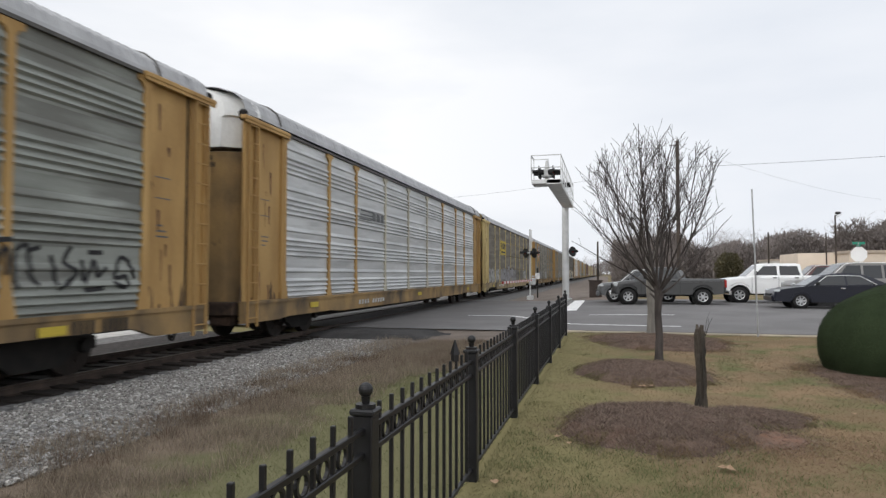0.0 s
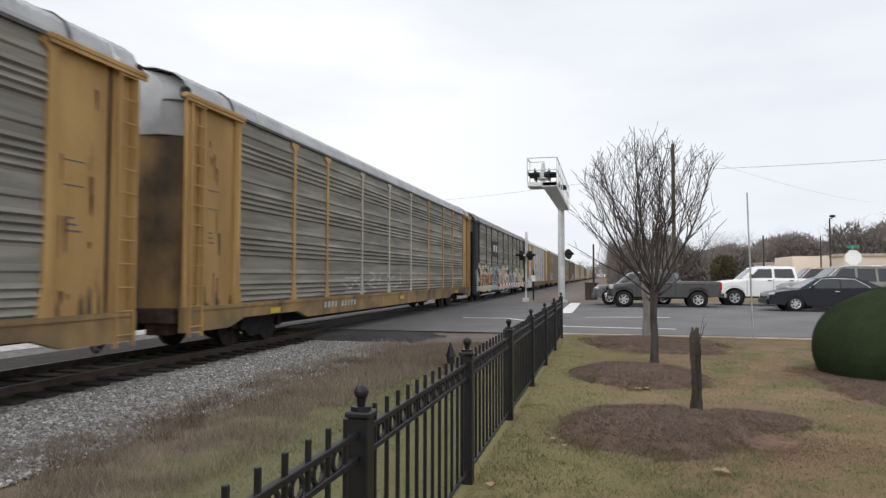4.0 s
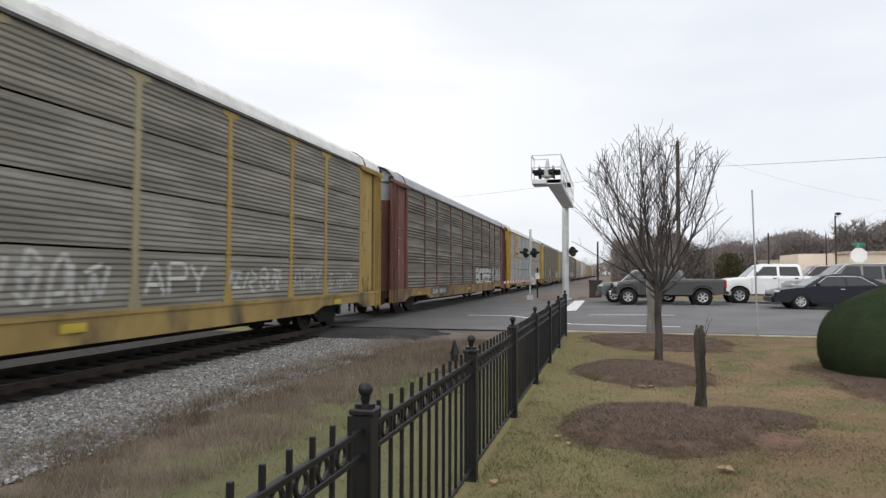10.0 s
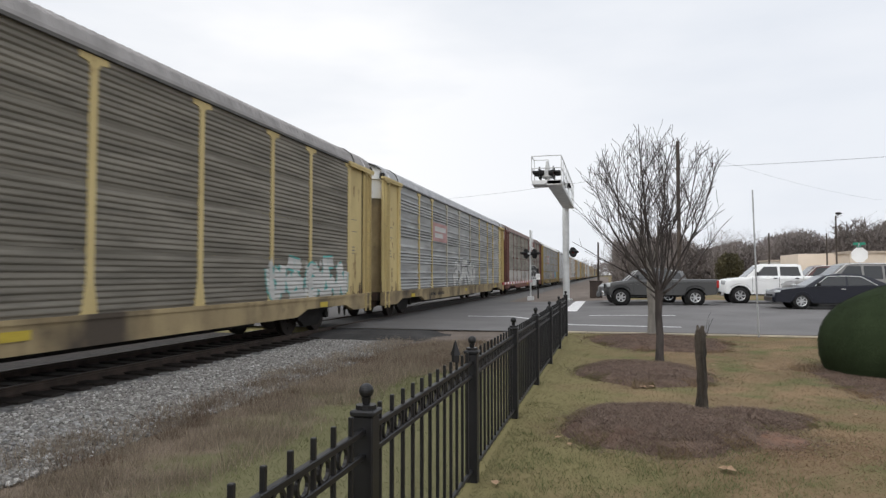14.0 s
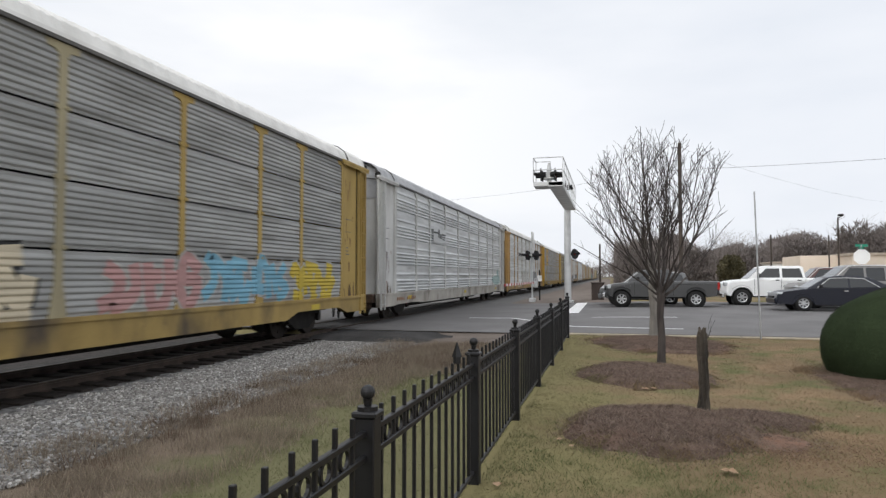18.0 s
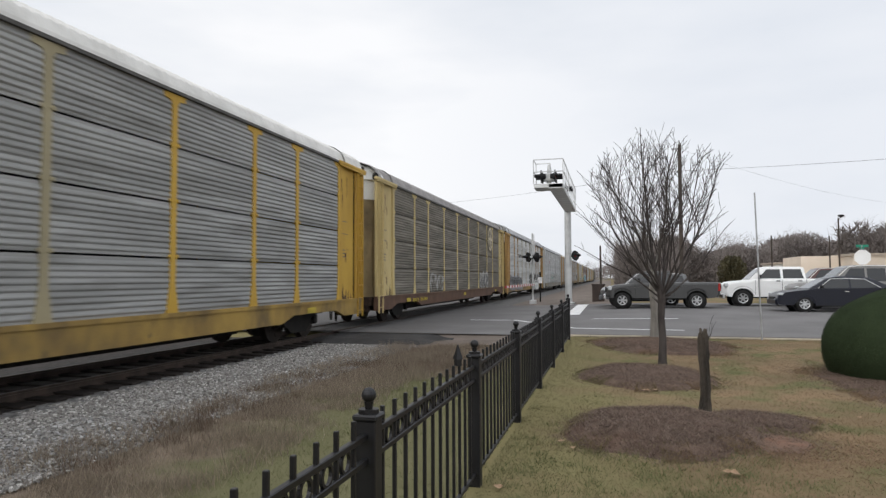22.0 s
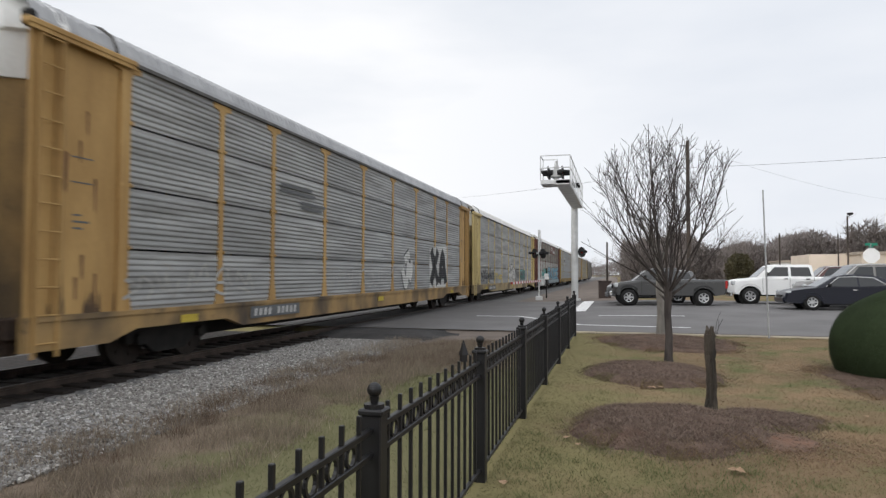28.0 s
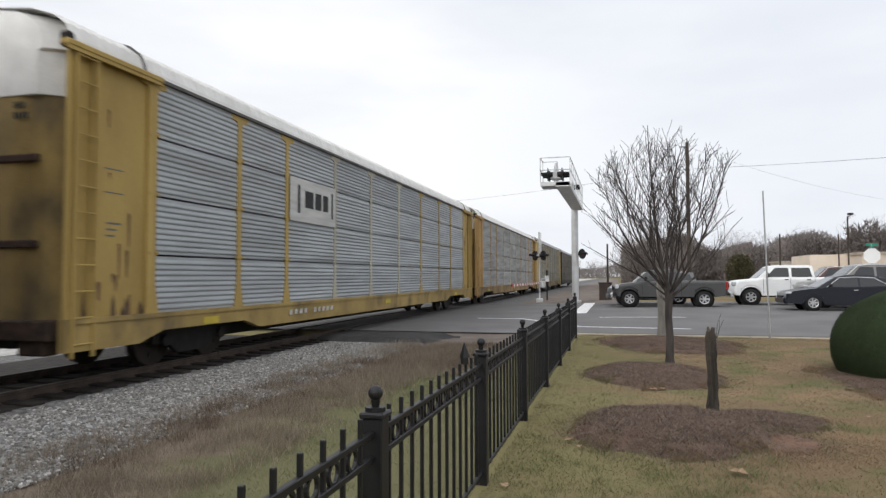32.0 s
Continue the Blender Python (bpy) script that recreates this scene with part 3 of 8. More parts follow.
    limb(Vector((0, 0, fork - 0.1)), Vector((-0.95, -0.2, 0.75)), 0.02, 2.1, -0.008, 9.0, 0.08)
    limb(Vector((0, 0, fork - 0.15)), Vector((1.0, 0.1, 0.72)), 0.021, 2.05, 0.014, 9.0, 0.07)
    limb(Vector((0, 0, fork - 0.05)), Vector((0.72, 0.1, 0.9)), 0.028, 3.1, 0.02, 1.08)
    limb(Vector((0, 0, fork - 0.05)), Vector((-0.75, 0.1, 0.9)), 0.028, 3.1, 0.02, 1.08)
    tagged(put("twig_growth", mesh_of("twig_growth", tv, tf, TWIG), tree), kind="stuff")
    return tree


vase_tree(0.98, 13.83, 1.42, 12, "bare young tree with a dense fan of branches in mulch")
bare_tree(1.10, 18.3, 1.75, 4.0, 28, 5, BARK_PALE, 6, 6, "bare young tree with a pale grey trunk by the kerb", 0.105)

# broken wooden stake in the near ring
OLDWOOD = mat("weathered_dead_wood", (0.085, 0.07, 0.055), (0.03, 0.026, 0.021), rough=0.9, scale=8, streak=6, fine=50, bump=0.8)
rnd = random.Random(4)
v, f = [], []
heights = [1.1 * k / 22 for k in range(23)]
tube(v, f, [Vector((0.008 * math.sin(h * 5), 0.006 * math.cos(h * 6), h - 0.03)) for h in heights], [0.078 - 0.02 * smooth(0, 0.25, h) + 0.004 * math.sin(h * 9) - 0.012 * smooth(0.98, 1.1, h) for h in heights], 15)
v = [p + Vector((p.x, p.y, 0)).normalized() * (0.012 * math.sin(math.atan2(p.y, p.x) * 5 + p.z * 2) + rnd.uniform(-0.008, 0.008)) + Vector((0, 0, rnd.uniform(-0.05, 0.015) if p.z > 1.02 else 0)) for p in v]
f.append(tuple(range(len(v) - 15, len(v))))
stump = new("dead_tree_stump", mesh_of("dead_tree_stump", v, f, OLDWOOD))
stump.matrix_basis = pose(1.12, 8.79, ground_z(1.12, 8.79) + 0.02)
tagged(stump, "grey weathered dead stump of a sapling", "stump")
v, f = [], []
for way in ((0.35, 0.0, 1.0), (0.6, 0.1, 0.8), (0.15, -0.1, 1.0)):
    pts, rads = bough(rnd, Vector((0.05, 0, 0.92)), Vector(way), rnd.uniform(0.2, 0.34), 0.0035, 0.002, 5, 0.1, 0.2)
    tube(v, f, pts, rads, 4)
put("sprout", mesh_of("sprout", v, f, TWIG), stump, None, "thin bare sprout")

# clipped evergreen shrubs
LEAF = mat("dark_evergreen_leaf", (0.042, 0.06, 0.03), (0.03, 0.043, 0.022), rough=0.85, scale=3, rnd=0.1, var=0.2, spec=0.06)
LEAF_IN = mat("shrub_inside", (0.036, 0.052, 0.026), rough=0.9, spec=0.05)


def shrub(x, y, rx, ry, rz, zc, seed, count):
    rnd = np.random.RandomState(seed)
    top = empty("shrub", pose(x, y, ground_z(x, y)), "dark green evergreen shrub clipped into a dome", "shrub", "clipped shrubs")
    bm = bmesh.new()
    bmesh.ops.create_icosphere(bm, subdivisions=4, radius=1.0, matrix=Matrix.Translation((0, 0, zc)) @ Matrix.Diagonal((rx * 0.985, ry * 0.985, rz * 0.985, 1)))
    for vert in bm.verts:
        way = (vert.co - Vector((0, 0, zc))) * (1 / 0.985)
        way = Vector((way.x / rx, way.y / ry, way.z / rz))
        vert.co = Vector((0, 0, zc)) + Vector((way.x * rx, way.y * ry, way.z * rz)) * (0.994 + 0.02 * math.sin(way.x * 9 + seed) * math.sin(way.y * 8))
        vert.co.z = max(vert.co.z, -0.02)
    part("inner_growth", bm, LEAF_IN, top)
    d = rnd.normal(size=(count, 3))
    d /= np.linalg.norm(d, axis=1)[:, None]
    lump = 1 + 0.02 * np.sin(d[:, :1] * 9 + seed) * np.sin(d[:, 1:2] * 8) + rnd.normal(scale=0.002, size=(count, 1))
    c = d * np.array([rx, ry, rz]) * lump + np.array([0, 0, zc])
    ok = c[:, 2] > 0.03
    c, d = c[ok], d[ok]
    n = len(c)
    u = np.cross(d, rnd.normal(size=(n, 3)))
    u /= np.linalg.norm(u, axis=1)[:, None]
    w = np.cross(d, u) + d * rnd.uniform(-0.25, 0.45, size=(n, 1))
    s = rnd.uniform(0.008, 0.014, size=(n, 1))
    vs = np.concatenate([c - u * s * 0.6, c + w * s * 1.3, c + u * s * 0.6, c - w * s * 0.9], axis=1).reshape(-1, 3)
    me = bpy.data.meshes.new("foliage")
    me.from_pydata(vs.tolist(), [], np.arange(4 * n).reshape(-1, 4).tolist())
    me.materials.append(LEAF)
    tagged(put("foliage", me, top), kind="stuff")


shrub(5.08, 13.0, 1.40, 1.36, 1.10, 0.47, 3, 60000)
shrub(5.6, 11.5, 1.0, 1.0, 0.8, 0.3, 4, 22000)

# thin steel pole by the kerb
bm = rod(bmesh.new(), (0, 0, -0.1), (-0.09, 0, 3.85), 0.024, 0.02, seg=10)
flagpole = part("steel_pole", bm, STEEL)
flagpole.matrix_basis = pose(3.83, 18.75, 0.14)
tagged(flagpole, "thin leaning galvanised steel pole beside the kerb", "pole")

# ---- level crossing signals ----
SIGNAL_BLACK = mat("matt_black_signal", (0.015, 0.015, 0.016), rough=0.6, var=0.3)
SIGNAL_GREY = mat("aluminium_signal_paint", (0.62, 0.63, 0.63), (0.5, 0.51, 0.51), rough=0.5, metal=0.3)
RED = mat("reflective_red", (0.42, 0.03, 0.03), rough=0.5)
REDLENS = glass("red_lens", (0.12, 0.006, 0.006), 0.15)


def flasher(parent, at, facing, turn=0.0):
    """A round black backboard with hood and red lens, looking along facing (+1 or -1 in x)."""
    bm = rod(bmesh.new(), (0, 0, 0), (0.03 * facing, 0, 0), 0.3, seg=20)
    for k in range(13):
        a, b = math.pi * (k - 1) / 12 - 0.1, math.pi * k / 12 - 0.1
        p = [Vector((0.03 * facing, 0.12 * math.cos(t), 0.12 * math.sin(t))) for t in (a, b)]
        q = [Vector((0.34 * facing, 0.1 * math.cos(t), 0.1 * math.sin(t))) for t in (a, b)]
        vs = [bm.verts.new(t) for t in (p[0], p[1], q[1], q[0])]
        bm.faces.new(vs)
    rod(bm, (-0.2 * facing, 0, 0), (0, 0, 0), 0.11, 0.15, seg=12)
    lamp_ = part("flasher", bm, SIGNAL_BLACK, parent, "black hooded flasher head")
    lamp_.matrix_basis = pose(*at, 0, 0, turn)
    part("lens", rod(bmesh.new(), (0.03 * facing, 0, 0), (0.045 * facing, 0, 0), 0.1, seg=16), REDLENS, lamp_, "dark red lens")


ARM_Z = 5.85
cant = empty("cantilever_signal", pose(-2.5, 40.3, 0.05), "grey cantilever crossing signal over the road with a caged walkway", "crossing signal")
bm = rod(bmesh.new(), (0, 0, -0.1), (0, 0, ARM_Z + 0.1), 0.21, 0.2, seg=16)
box(bm, (0, 0, 0.1), (0.7, 0.7, 0.25), bevel=0.03)
part("mast", bm, SIGNAL_GREY, cant)
bm = box(bmesh.new(), (0.16, -5.3, ARM_Z), (0.66, 11.0, 0.22), bevel=0.02)
part("walkway_arm", bm, SIGNAL_GREY, cant)
part("platform", box(bmesh.new(), (-0.17, -10.25, ARM_Z + 0.02), (1.34, 1.1, 0.2), bevel=0.02), SIGNAL_GREY, cant)
cage_pts = [(-0.84, -10.8), (0.49, -10.8)] + [(0.49, -10.8 + 1.32 * k) for k in range(1, 9)] + [(-0.84, -9.7), (-0.17, -9.7)]
for x, y in cage_pts:
    part("rail_post", rod(bmesh.new(), (x, y, ARM_Z + 0.1), (x, y, ARM_Z + 1.22), 0.025, seg=6), SIGNAL_GREY, cant)
for z in (0.66, 1.22):
    for a, b in (((-0.84, -10.8), (0.49, -10.8)), ((0.49, -10.8), (0.49, 0.2)), ((-0.84, -10.8), (-0.84, -9.7)), ((-0.84, -9.7), (-0.17, -9.7))):
        part("handrail", rod(bmesh.new(), (*a, ARM_Z + z), (*b, ARM_Z + z), 0.022, seg=6), SIGNAL_GREY, cant)
bm = box(bmesh.new(), (-0.17, -10.3, ARM_Z + 0.4), (0.2, 0.2, 0.7), bevel=0.02)
rod(bm, (-0.17, -10.3, ARM_Z + 0.7), (-0.17, -10.3, ARM_Z + 1.05), 0.12, 0.06, seg=8)
box(bm, (-0.17, -10.3, ARM_Z + 0.45), (0.5, 0.5, 0.36), bevel=0.05)
part("junction_box", bm, SIGNAL_GREY, cant)
for s, x in ((-1, -0.5), (1, 0.1)):
    for y in (-10.55, -9.85):
        flasher(cant, (x, y, ARM_Z + 0.48), s)
for y in (-5.6, -6.4):
    flasher(cant, (0.3, y, ARM_Z + 0.45), 1)
for y in (-0.35, 0.35):
    flasher(cant, (0.42, y, 3.05), 1, -38)
bm = rod(bmesh.new(), (0.2, 0, 3.05), (0.34, 0, 3.05), 0.06, seg=8)
box(bm, (0.3, 0, 3.05), (0.14, 0.9, 0.12), bevel=0.02)
part("lamp_bracket", bm, SIGNAL_GREY, cant)

gate = empty("crossing_gate", pose(-4.75, 41.0, 0.05), "lowered crossing gate with red and white striped arm", "crossing gate")
bm = rod(bmesh.new(), (0, 0, -0.05), (0, 0, 4.5), 0.055, seg=10)
box(bm, (0, 0, 0.15), (0.4, 0.4, 0.35), bevel=0.03)
part("mast", bm, SIGNAL_GREY, gate)
part("mechanism", box(bmesh.new(), (0.2, -0.1, 1.2), (0.26, 0.4, 0.42), bevel=0.05), SIGNAL_GREY, gate)
bm = bmesh.new()
for z in (1.05, 1.55):
    rod(bm, (0.25, -1.1, z), (0.25, 0.9, z), 0.025, seg=6)
for y in (-1.1, -0.1, 0.9):
    rod(bm, (0.25, y, 1.05), (0.25, y, 1.55), 0.025, seg=6)
part("counterweight_frame", bm, SIGNAL_GREY, gate)
for k in range(26):
    part("arm_section", box(bmesh.new(), (0.25, -1.2 - 0.45 * k, 1.3), (0.04, 0.44, 0.11)), RED if k % 2 else WHITE_LINE, gate)
for s in (-1, 1):
    for y in (-0.38, 0.38):
        flasher(gate, (0.25 * s, y, 3.0), s, 30)
box_bm = box(bmesh.new(), (0, 0, 3.0), (0.3, 0.9, 0.1), bevel=0.02)
part("lamp_bracket", box_bm, SIGNAL_GREY, gate)
bm = box(box(bmesh.new(), (0.1, 0, 3.85), (0.03, 1.3, 0.22)), (0.1, 0, 3.85), (0.026, 0.22, 1.2))
part("crossbuck", bm, WHITE_LINE, gate).matrix_basis = pose(0, 0, 0, 0, 0, 0)

# small marker post by the track
marker = empty("marker_post", pose(-4.6, 44.0, 0.05), "slim dark post with a small white plate by the track", "sign post")
part("post", rod(bmesh.new(), (0, 0, 0), (0, 0, 2.1), 0.05, seg=8), DARKSTEEL, marker)
part("plate", box(bmesh.new(), (0, -0.07, 1.55), (0.3, 0.02, 0.4)), WHITE_LINE, marker)

# railway relay cabinet beyond the road
cabinet = part("relay_cabinet", box(box(bmesh.new(), (0, 0, 0.6), (0.75, 0.9, 1.2), bevel=0.02), (0, 0, 1.23), (0.85, 1.0, 0.07), bevel=0.02), mat("brown_cabinet_steel", (0.055, 0.04, 0.034), rough=0.6, rust=0.4))
cabinet.matrix_basis = pose(-0.75, 41.5, 0.1)
tagged(cabinet, "dark brown steel relay cabinet beyond the road", "cabinet")


# ---- vehicles ----
TYRE = mat("tyre_rubber", (0.018, 0.018, 0.018), rough=0.8)
RIM = mat("alloy_rim", (0.5, 0.51, 0.52), rough=0.35, metal=0.7)
GLASS = glass("dark_car_glass", (0.012, 0.014, 0.016), 0.03)
SHIELD_GLASS = glass("windshield_glass", (0.06, 0.068, 0.072), 0.03)
PLASTIC = mat("black_plastic", (0.02, 0.02, 0.021), rough=0.6)
# real window trim of the sedan, and painted sky glints on tall cars
TRIM = mat("bright_trim_and_glint", (0.8, 0.8, 0.8), rough=0.3, metal=0.3)
CHROME = mat("chrome_trim", (0.6, 0.6, 0.6), rough=0.2, metal=0.9)
HEADLAMP = glass("headlamp_glass", (0.45, 0.47, 0.48), 0.1)
TAILLAMP = glass("tail_lamp_red", (0.35, 0.015, 0.012), 0.15)
INTERIOR = mat("dark_interior", (0.03, 0.03, 0.03), rough=0.9)


def car_paint(name, col):
    m = mat(name, col, rough=0.32, var=0.08, scale=1.0, rnd=0.0, spec=0.35)
    m.node_tree.nodes["Principled BSDF"].inputs["Coat Weight"].default_value = 0.2
    return m


def wheel_meshes(r, spokes):
    w = 0.22
    tb = bmesh.new()
    prof = [(r * 0.62, -w / 2), (r * 0.93, -w / 2), (r, -w / 2 + 0.04), (r, w / 2 - 0.04), (r * 0.93, w / 2), (r * 0.62, w / 2)]
    n = 28
    loops = [[tb.verts.new((q * math.cos(a), d, q * math.sin(a))) for q, d in prof] for a in (math.tau * i / n for i in range(n))]
    for i in range(n):
        for k in range(len(prof) - 1):
            face = tb.faces.new((loops[i][k], loops[i][k + 1], loops[(i + 1) % n][k + 1], loops[(i + 1) % n][k]))
            face.smooth = True
    rb = bmesh.new()
    rod(tb, (0, -w / 2 + 0.07, 0), (0, w / 2 - 0.07, 0), r * 0.63, seg=24)
    rod(rb, (0, -w / 2 + 0.005, 0), (0, w / 2 - 0.01, 0), r * 0.16, seg=12)
    for s in (-1, 1):
        for i in range(24):
            a, b = math.tau * i / 24, math.tau * (i + 1) / 24
            vs = [rb.verts.new((q * math.cos(t), s * d, q * math.sin(t))) for t, q, d in ((a, r * 0.62, w / 2), (b, r * 0.62, w / 2), (b, r * 0.53, w / 2 - 0.02), (a, r * 0.53, w / 2 - 0.02))]
            rb.faces.new(vs)
    return tb, rb


def soften(bm, limit=0.7):
    """Smooth shading, broken at edges sharper than the limit."""
    for fc in bm.faces:
        fc.smooth = True
    for fc in bm.faces:
        if len(fc.verts) > 8:
            fc.smooth = False
    for e in bm.edges:
        e.smooth = len(e.link_faces) == 2 and e.calc_face_angle(3.0) < limit


def arch(cx, r, z0, n=9, k=1.24):
    """Points of a wheel arch from front to back along the sill."""
    out = []
    a0 = math.asin(min(1, max(-1, (z0 - r * 0.95) / (r * k))))
    for i in range(n + 1):
        a = math.pi - a0 - (math.pi - 2 * a0) * i / n
        out.append((cx + r * k * math.cos(a), r * 0.95 + r * k * math.sin(a)))
    return out


def flow(points, n=3):
    """The same outline with rounded runs between its corners."""
    out = []
    for k in range(len(points) - 1):
        p0, p1, p2, p3 = points[max(k - 1, 0)], points[k], points[k + 1], points[min(k + 2, len(points) - 1)]
        for q in range(n):
            t = q / n
            out.append(tuple(0.5 * (2 * b + (c - a) * t + (2 * a - 5 * b + 4 * c - d) * t * t + (3 * b - a - 3 * c + d) * t ** 3) for a, b, c, d in zip(p0, p1, p2, p3)))
    return out + [points[-1]]


def vehicle(name, label, at, paint_, width, wheels, r, lower, house, panes, roof_in=0.2, spokes=6, extras=(), category="car", rim=None, lifted=False, bowed=True):
    """lower: body outline above the sill from front to back (x, z). house: cabin outline (x, z) from front foot over the roof to the back foot. panes: side windows."""
    car = empty(name, at, label, category, "vehicles waiting at the crossing")
    sill, wide = (0.47, 1.36) if lifted else (0.5 * r + 0.12, 1.24)
    hw = width / 2
    under = []
    for wx in reversed(wheels):
        under += list(reversed(arch(wx, r, sill, k=wide)))
    out = list(lower) + under
    bm = slab(bmesh.new(), out, width, Matrix(((1, 0, 0, 0), (0, 0, 1, -hw), (0, 1, 0, 0), (0, 0, 0, 1))))
    ends = (lower[1][0], max(x for x, _ in lower))
    for cut in (-0.8, -0.5, 0.0, 0.5, 0.8) if bowed else ():
        bmesh.ops.bisect_plane(bm, geom=list(bm.verts) + list(bm.edges) + list(bm.faces), plane_co=(0, cut * hw, 0), plane_no=(0, 1, 0))
    rim_e = [e for e in bm.edges if abs(abs(e.verts[0].co.y) - hw) < 1e-4 and abs(e.verts[0].co.y - e.verts[1].co.y) < 1e-4 and max(e.verts[0].co.z, e.verts[1].co.z) > sill + 0.25]
    bmesh.ops.bevel(bm, geom=rim_e, offset=0.11, segments=3, affect="EDGES", profile=0.55)
    bmesh.ops.recalc_face_normals(bm, faces=bm.faces)
    for vert in bm.verts:
        bow = abs(vert.co.y / hw) ** 2.6 if bowed else 0.0
        vert.co.x += 0.26 * bow * smooth(0.5, 0.0, vert.co.x - ends[0]) - 0.16 * bow * smooth(0.5, 0.0, ends[1] - vert.co.x)
    soften(bm)
    part("body", bm, paint_, car)
    zb, zt = min(z for _, z in house), max(z for _, z in house)

    def side_y(z):
        return hw - 0.05 - roof_in * (z - zb) / (zt - zb)

    bm = bmesh.new()
    L = [bm.verts.new((x, -side_y(z), z)) for x, z in house]
    R = [bm.verts.new((x, side_y(z), z)) for x, z in house]
    bm.faces.new(L)
    bm.faces.new(list(reversed(R)))
    for i in range(len(house)):
        j = (i + 1) % len(house)
        bm.faces.new((L[j], L[i], R[i], R[j]))
    es = [e for e in bm.edges if abs(e.verts[0].co.y - e.verts[1].co.y) < 0.1 and max(v_.co.z for v_ in e.verts) > zb + 0.3]
    bmesh.ops.bevel(bm, geom=es, offset=0.05, segments=2, affect="EDGES", profile=0.6)
    bmesh.ops.recalc_face_normals(bm, faces=bm.faces)
    soften(bm)
    part("cabin", bm, paint_, car)
    for s in (-1, 1):
        for pane in panes:
            bm = bmesh.new()
            a = [bm.verts.new((x, s * (side_y(z) + 0.012), z)) for x, z in pane]
            b = [bm.verts.new((x, s * (side_y(z) - 0.01), z)) for x, z in pane]
            bm.faces.new(a)
            for i in range(len(pane)):
                j = (i + 1) % len(pane)
                bm.faces.new((a[i], a[j], b[j], b[i]))
            bmesh.ops.recalc_face_normals(bm, faces=bm.faces)
            part("side_window", bm, GLASS, car)
    for nm, (p, q) in (("windshield", (house[0], house[1])), ("rear_window", (house[-1], house[-2]))):
        bm = bmesh.new()
        d = Vector((q[0] - p[0], 0, q[1] - p[1]))
        nrm = Vector((-d.z, 0, d.x)).normalized() * (1 if nm == "windshield" else -1)
        lo, hi = Vector((p[0], 0, p[1])) + d * 0.1, Vector((p[0], 0, p[1])) + d * 0.92
        quad = [Vector((c.x, sgn * (side_y(c.z) - 0.07), c.z)) for c, sgn in ((lo, -1), (hi, -1), (hi, 1), (lo, 1))]
        a = [bm.verts.new(c + nrm * 0.014) for c in quad]
        b = [bm.verts.new(c - nrm * 0.01) for c in quad]
        bm.faces.new(a)
        for i in range(4):
            bm.faces.new((a[i], a[(i + 1) % 4], b[(i + 1) % 4], b[i]))
        bmesh.ops.recalc_face_normals(bm, faces=bm.faces)
        part(nm, bm, SHIELD_GLASS, car)
    for wx in wheels:
        for s in (-1, 1):
            tb, rb = wheel_meshes(r, spokes)
            w = part("wheel", rb, rim or RIM, car, "alloy rim")
            w.matrix_basis = pose(wx, s * (hw - 0.13), r)
            part("tyre", tb, TYRE, w, "black rubber tyre")
            for k in range(spokes):
                put("spoke", shared(("spoke", r), lambda: box(bmesh.new(), (r * 0.36, 0, 0), (r * 0.5, 0.03, r * 0.19), bevel=0.008), rim or RIM), w, pose(0, s * 0.085, 0, 0, 360 * k / spokes, 0))
            lip = bmesh.new()
            pts = arch(wx, r, sill, k=wide)
            for (ax, az), (bx, bz) in zip(pts, pts[1:]):
                rod(lip, (ax, s * (hw - 0.012), az), (bx, s * (hw - 0.012), bz), 0.028, seg=6)
            part("arch_lip", lip, paint_, car)
            well = bmesh.new()
            rod(well, (wx, s * (hw - 0.4), r * 0.95), (wx, s * (hw - 0.24), r * 0.95), r * (wide - 0.1), seg=16)
            part("wheel_well", well, INTERIOR, car)
    for nm, mtl, c, size, bev in extras:
        for s in (-1, 1):
            if c[1] == 0 and s > 0:
                continue
            part(nm, box(bmesh.new(), (c[0], s * c[1], c[2]), size, bevel=bev), mtl, car)
    part("underbody", box(bmesh.new(), ((wheels[0] + wheels[1]) / 2, 0, sill + 0.05), (wheels[1] - wheels[0] + 0.6, width * 0.7, 0.25)), PLASTIC, car)
    return car


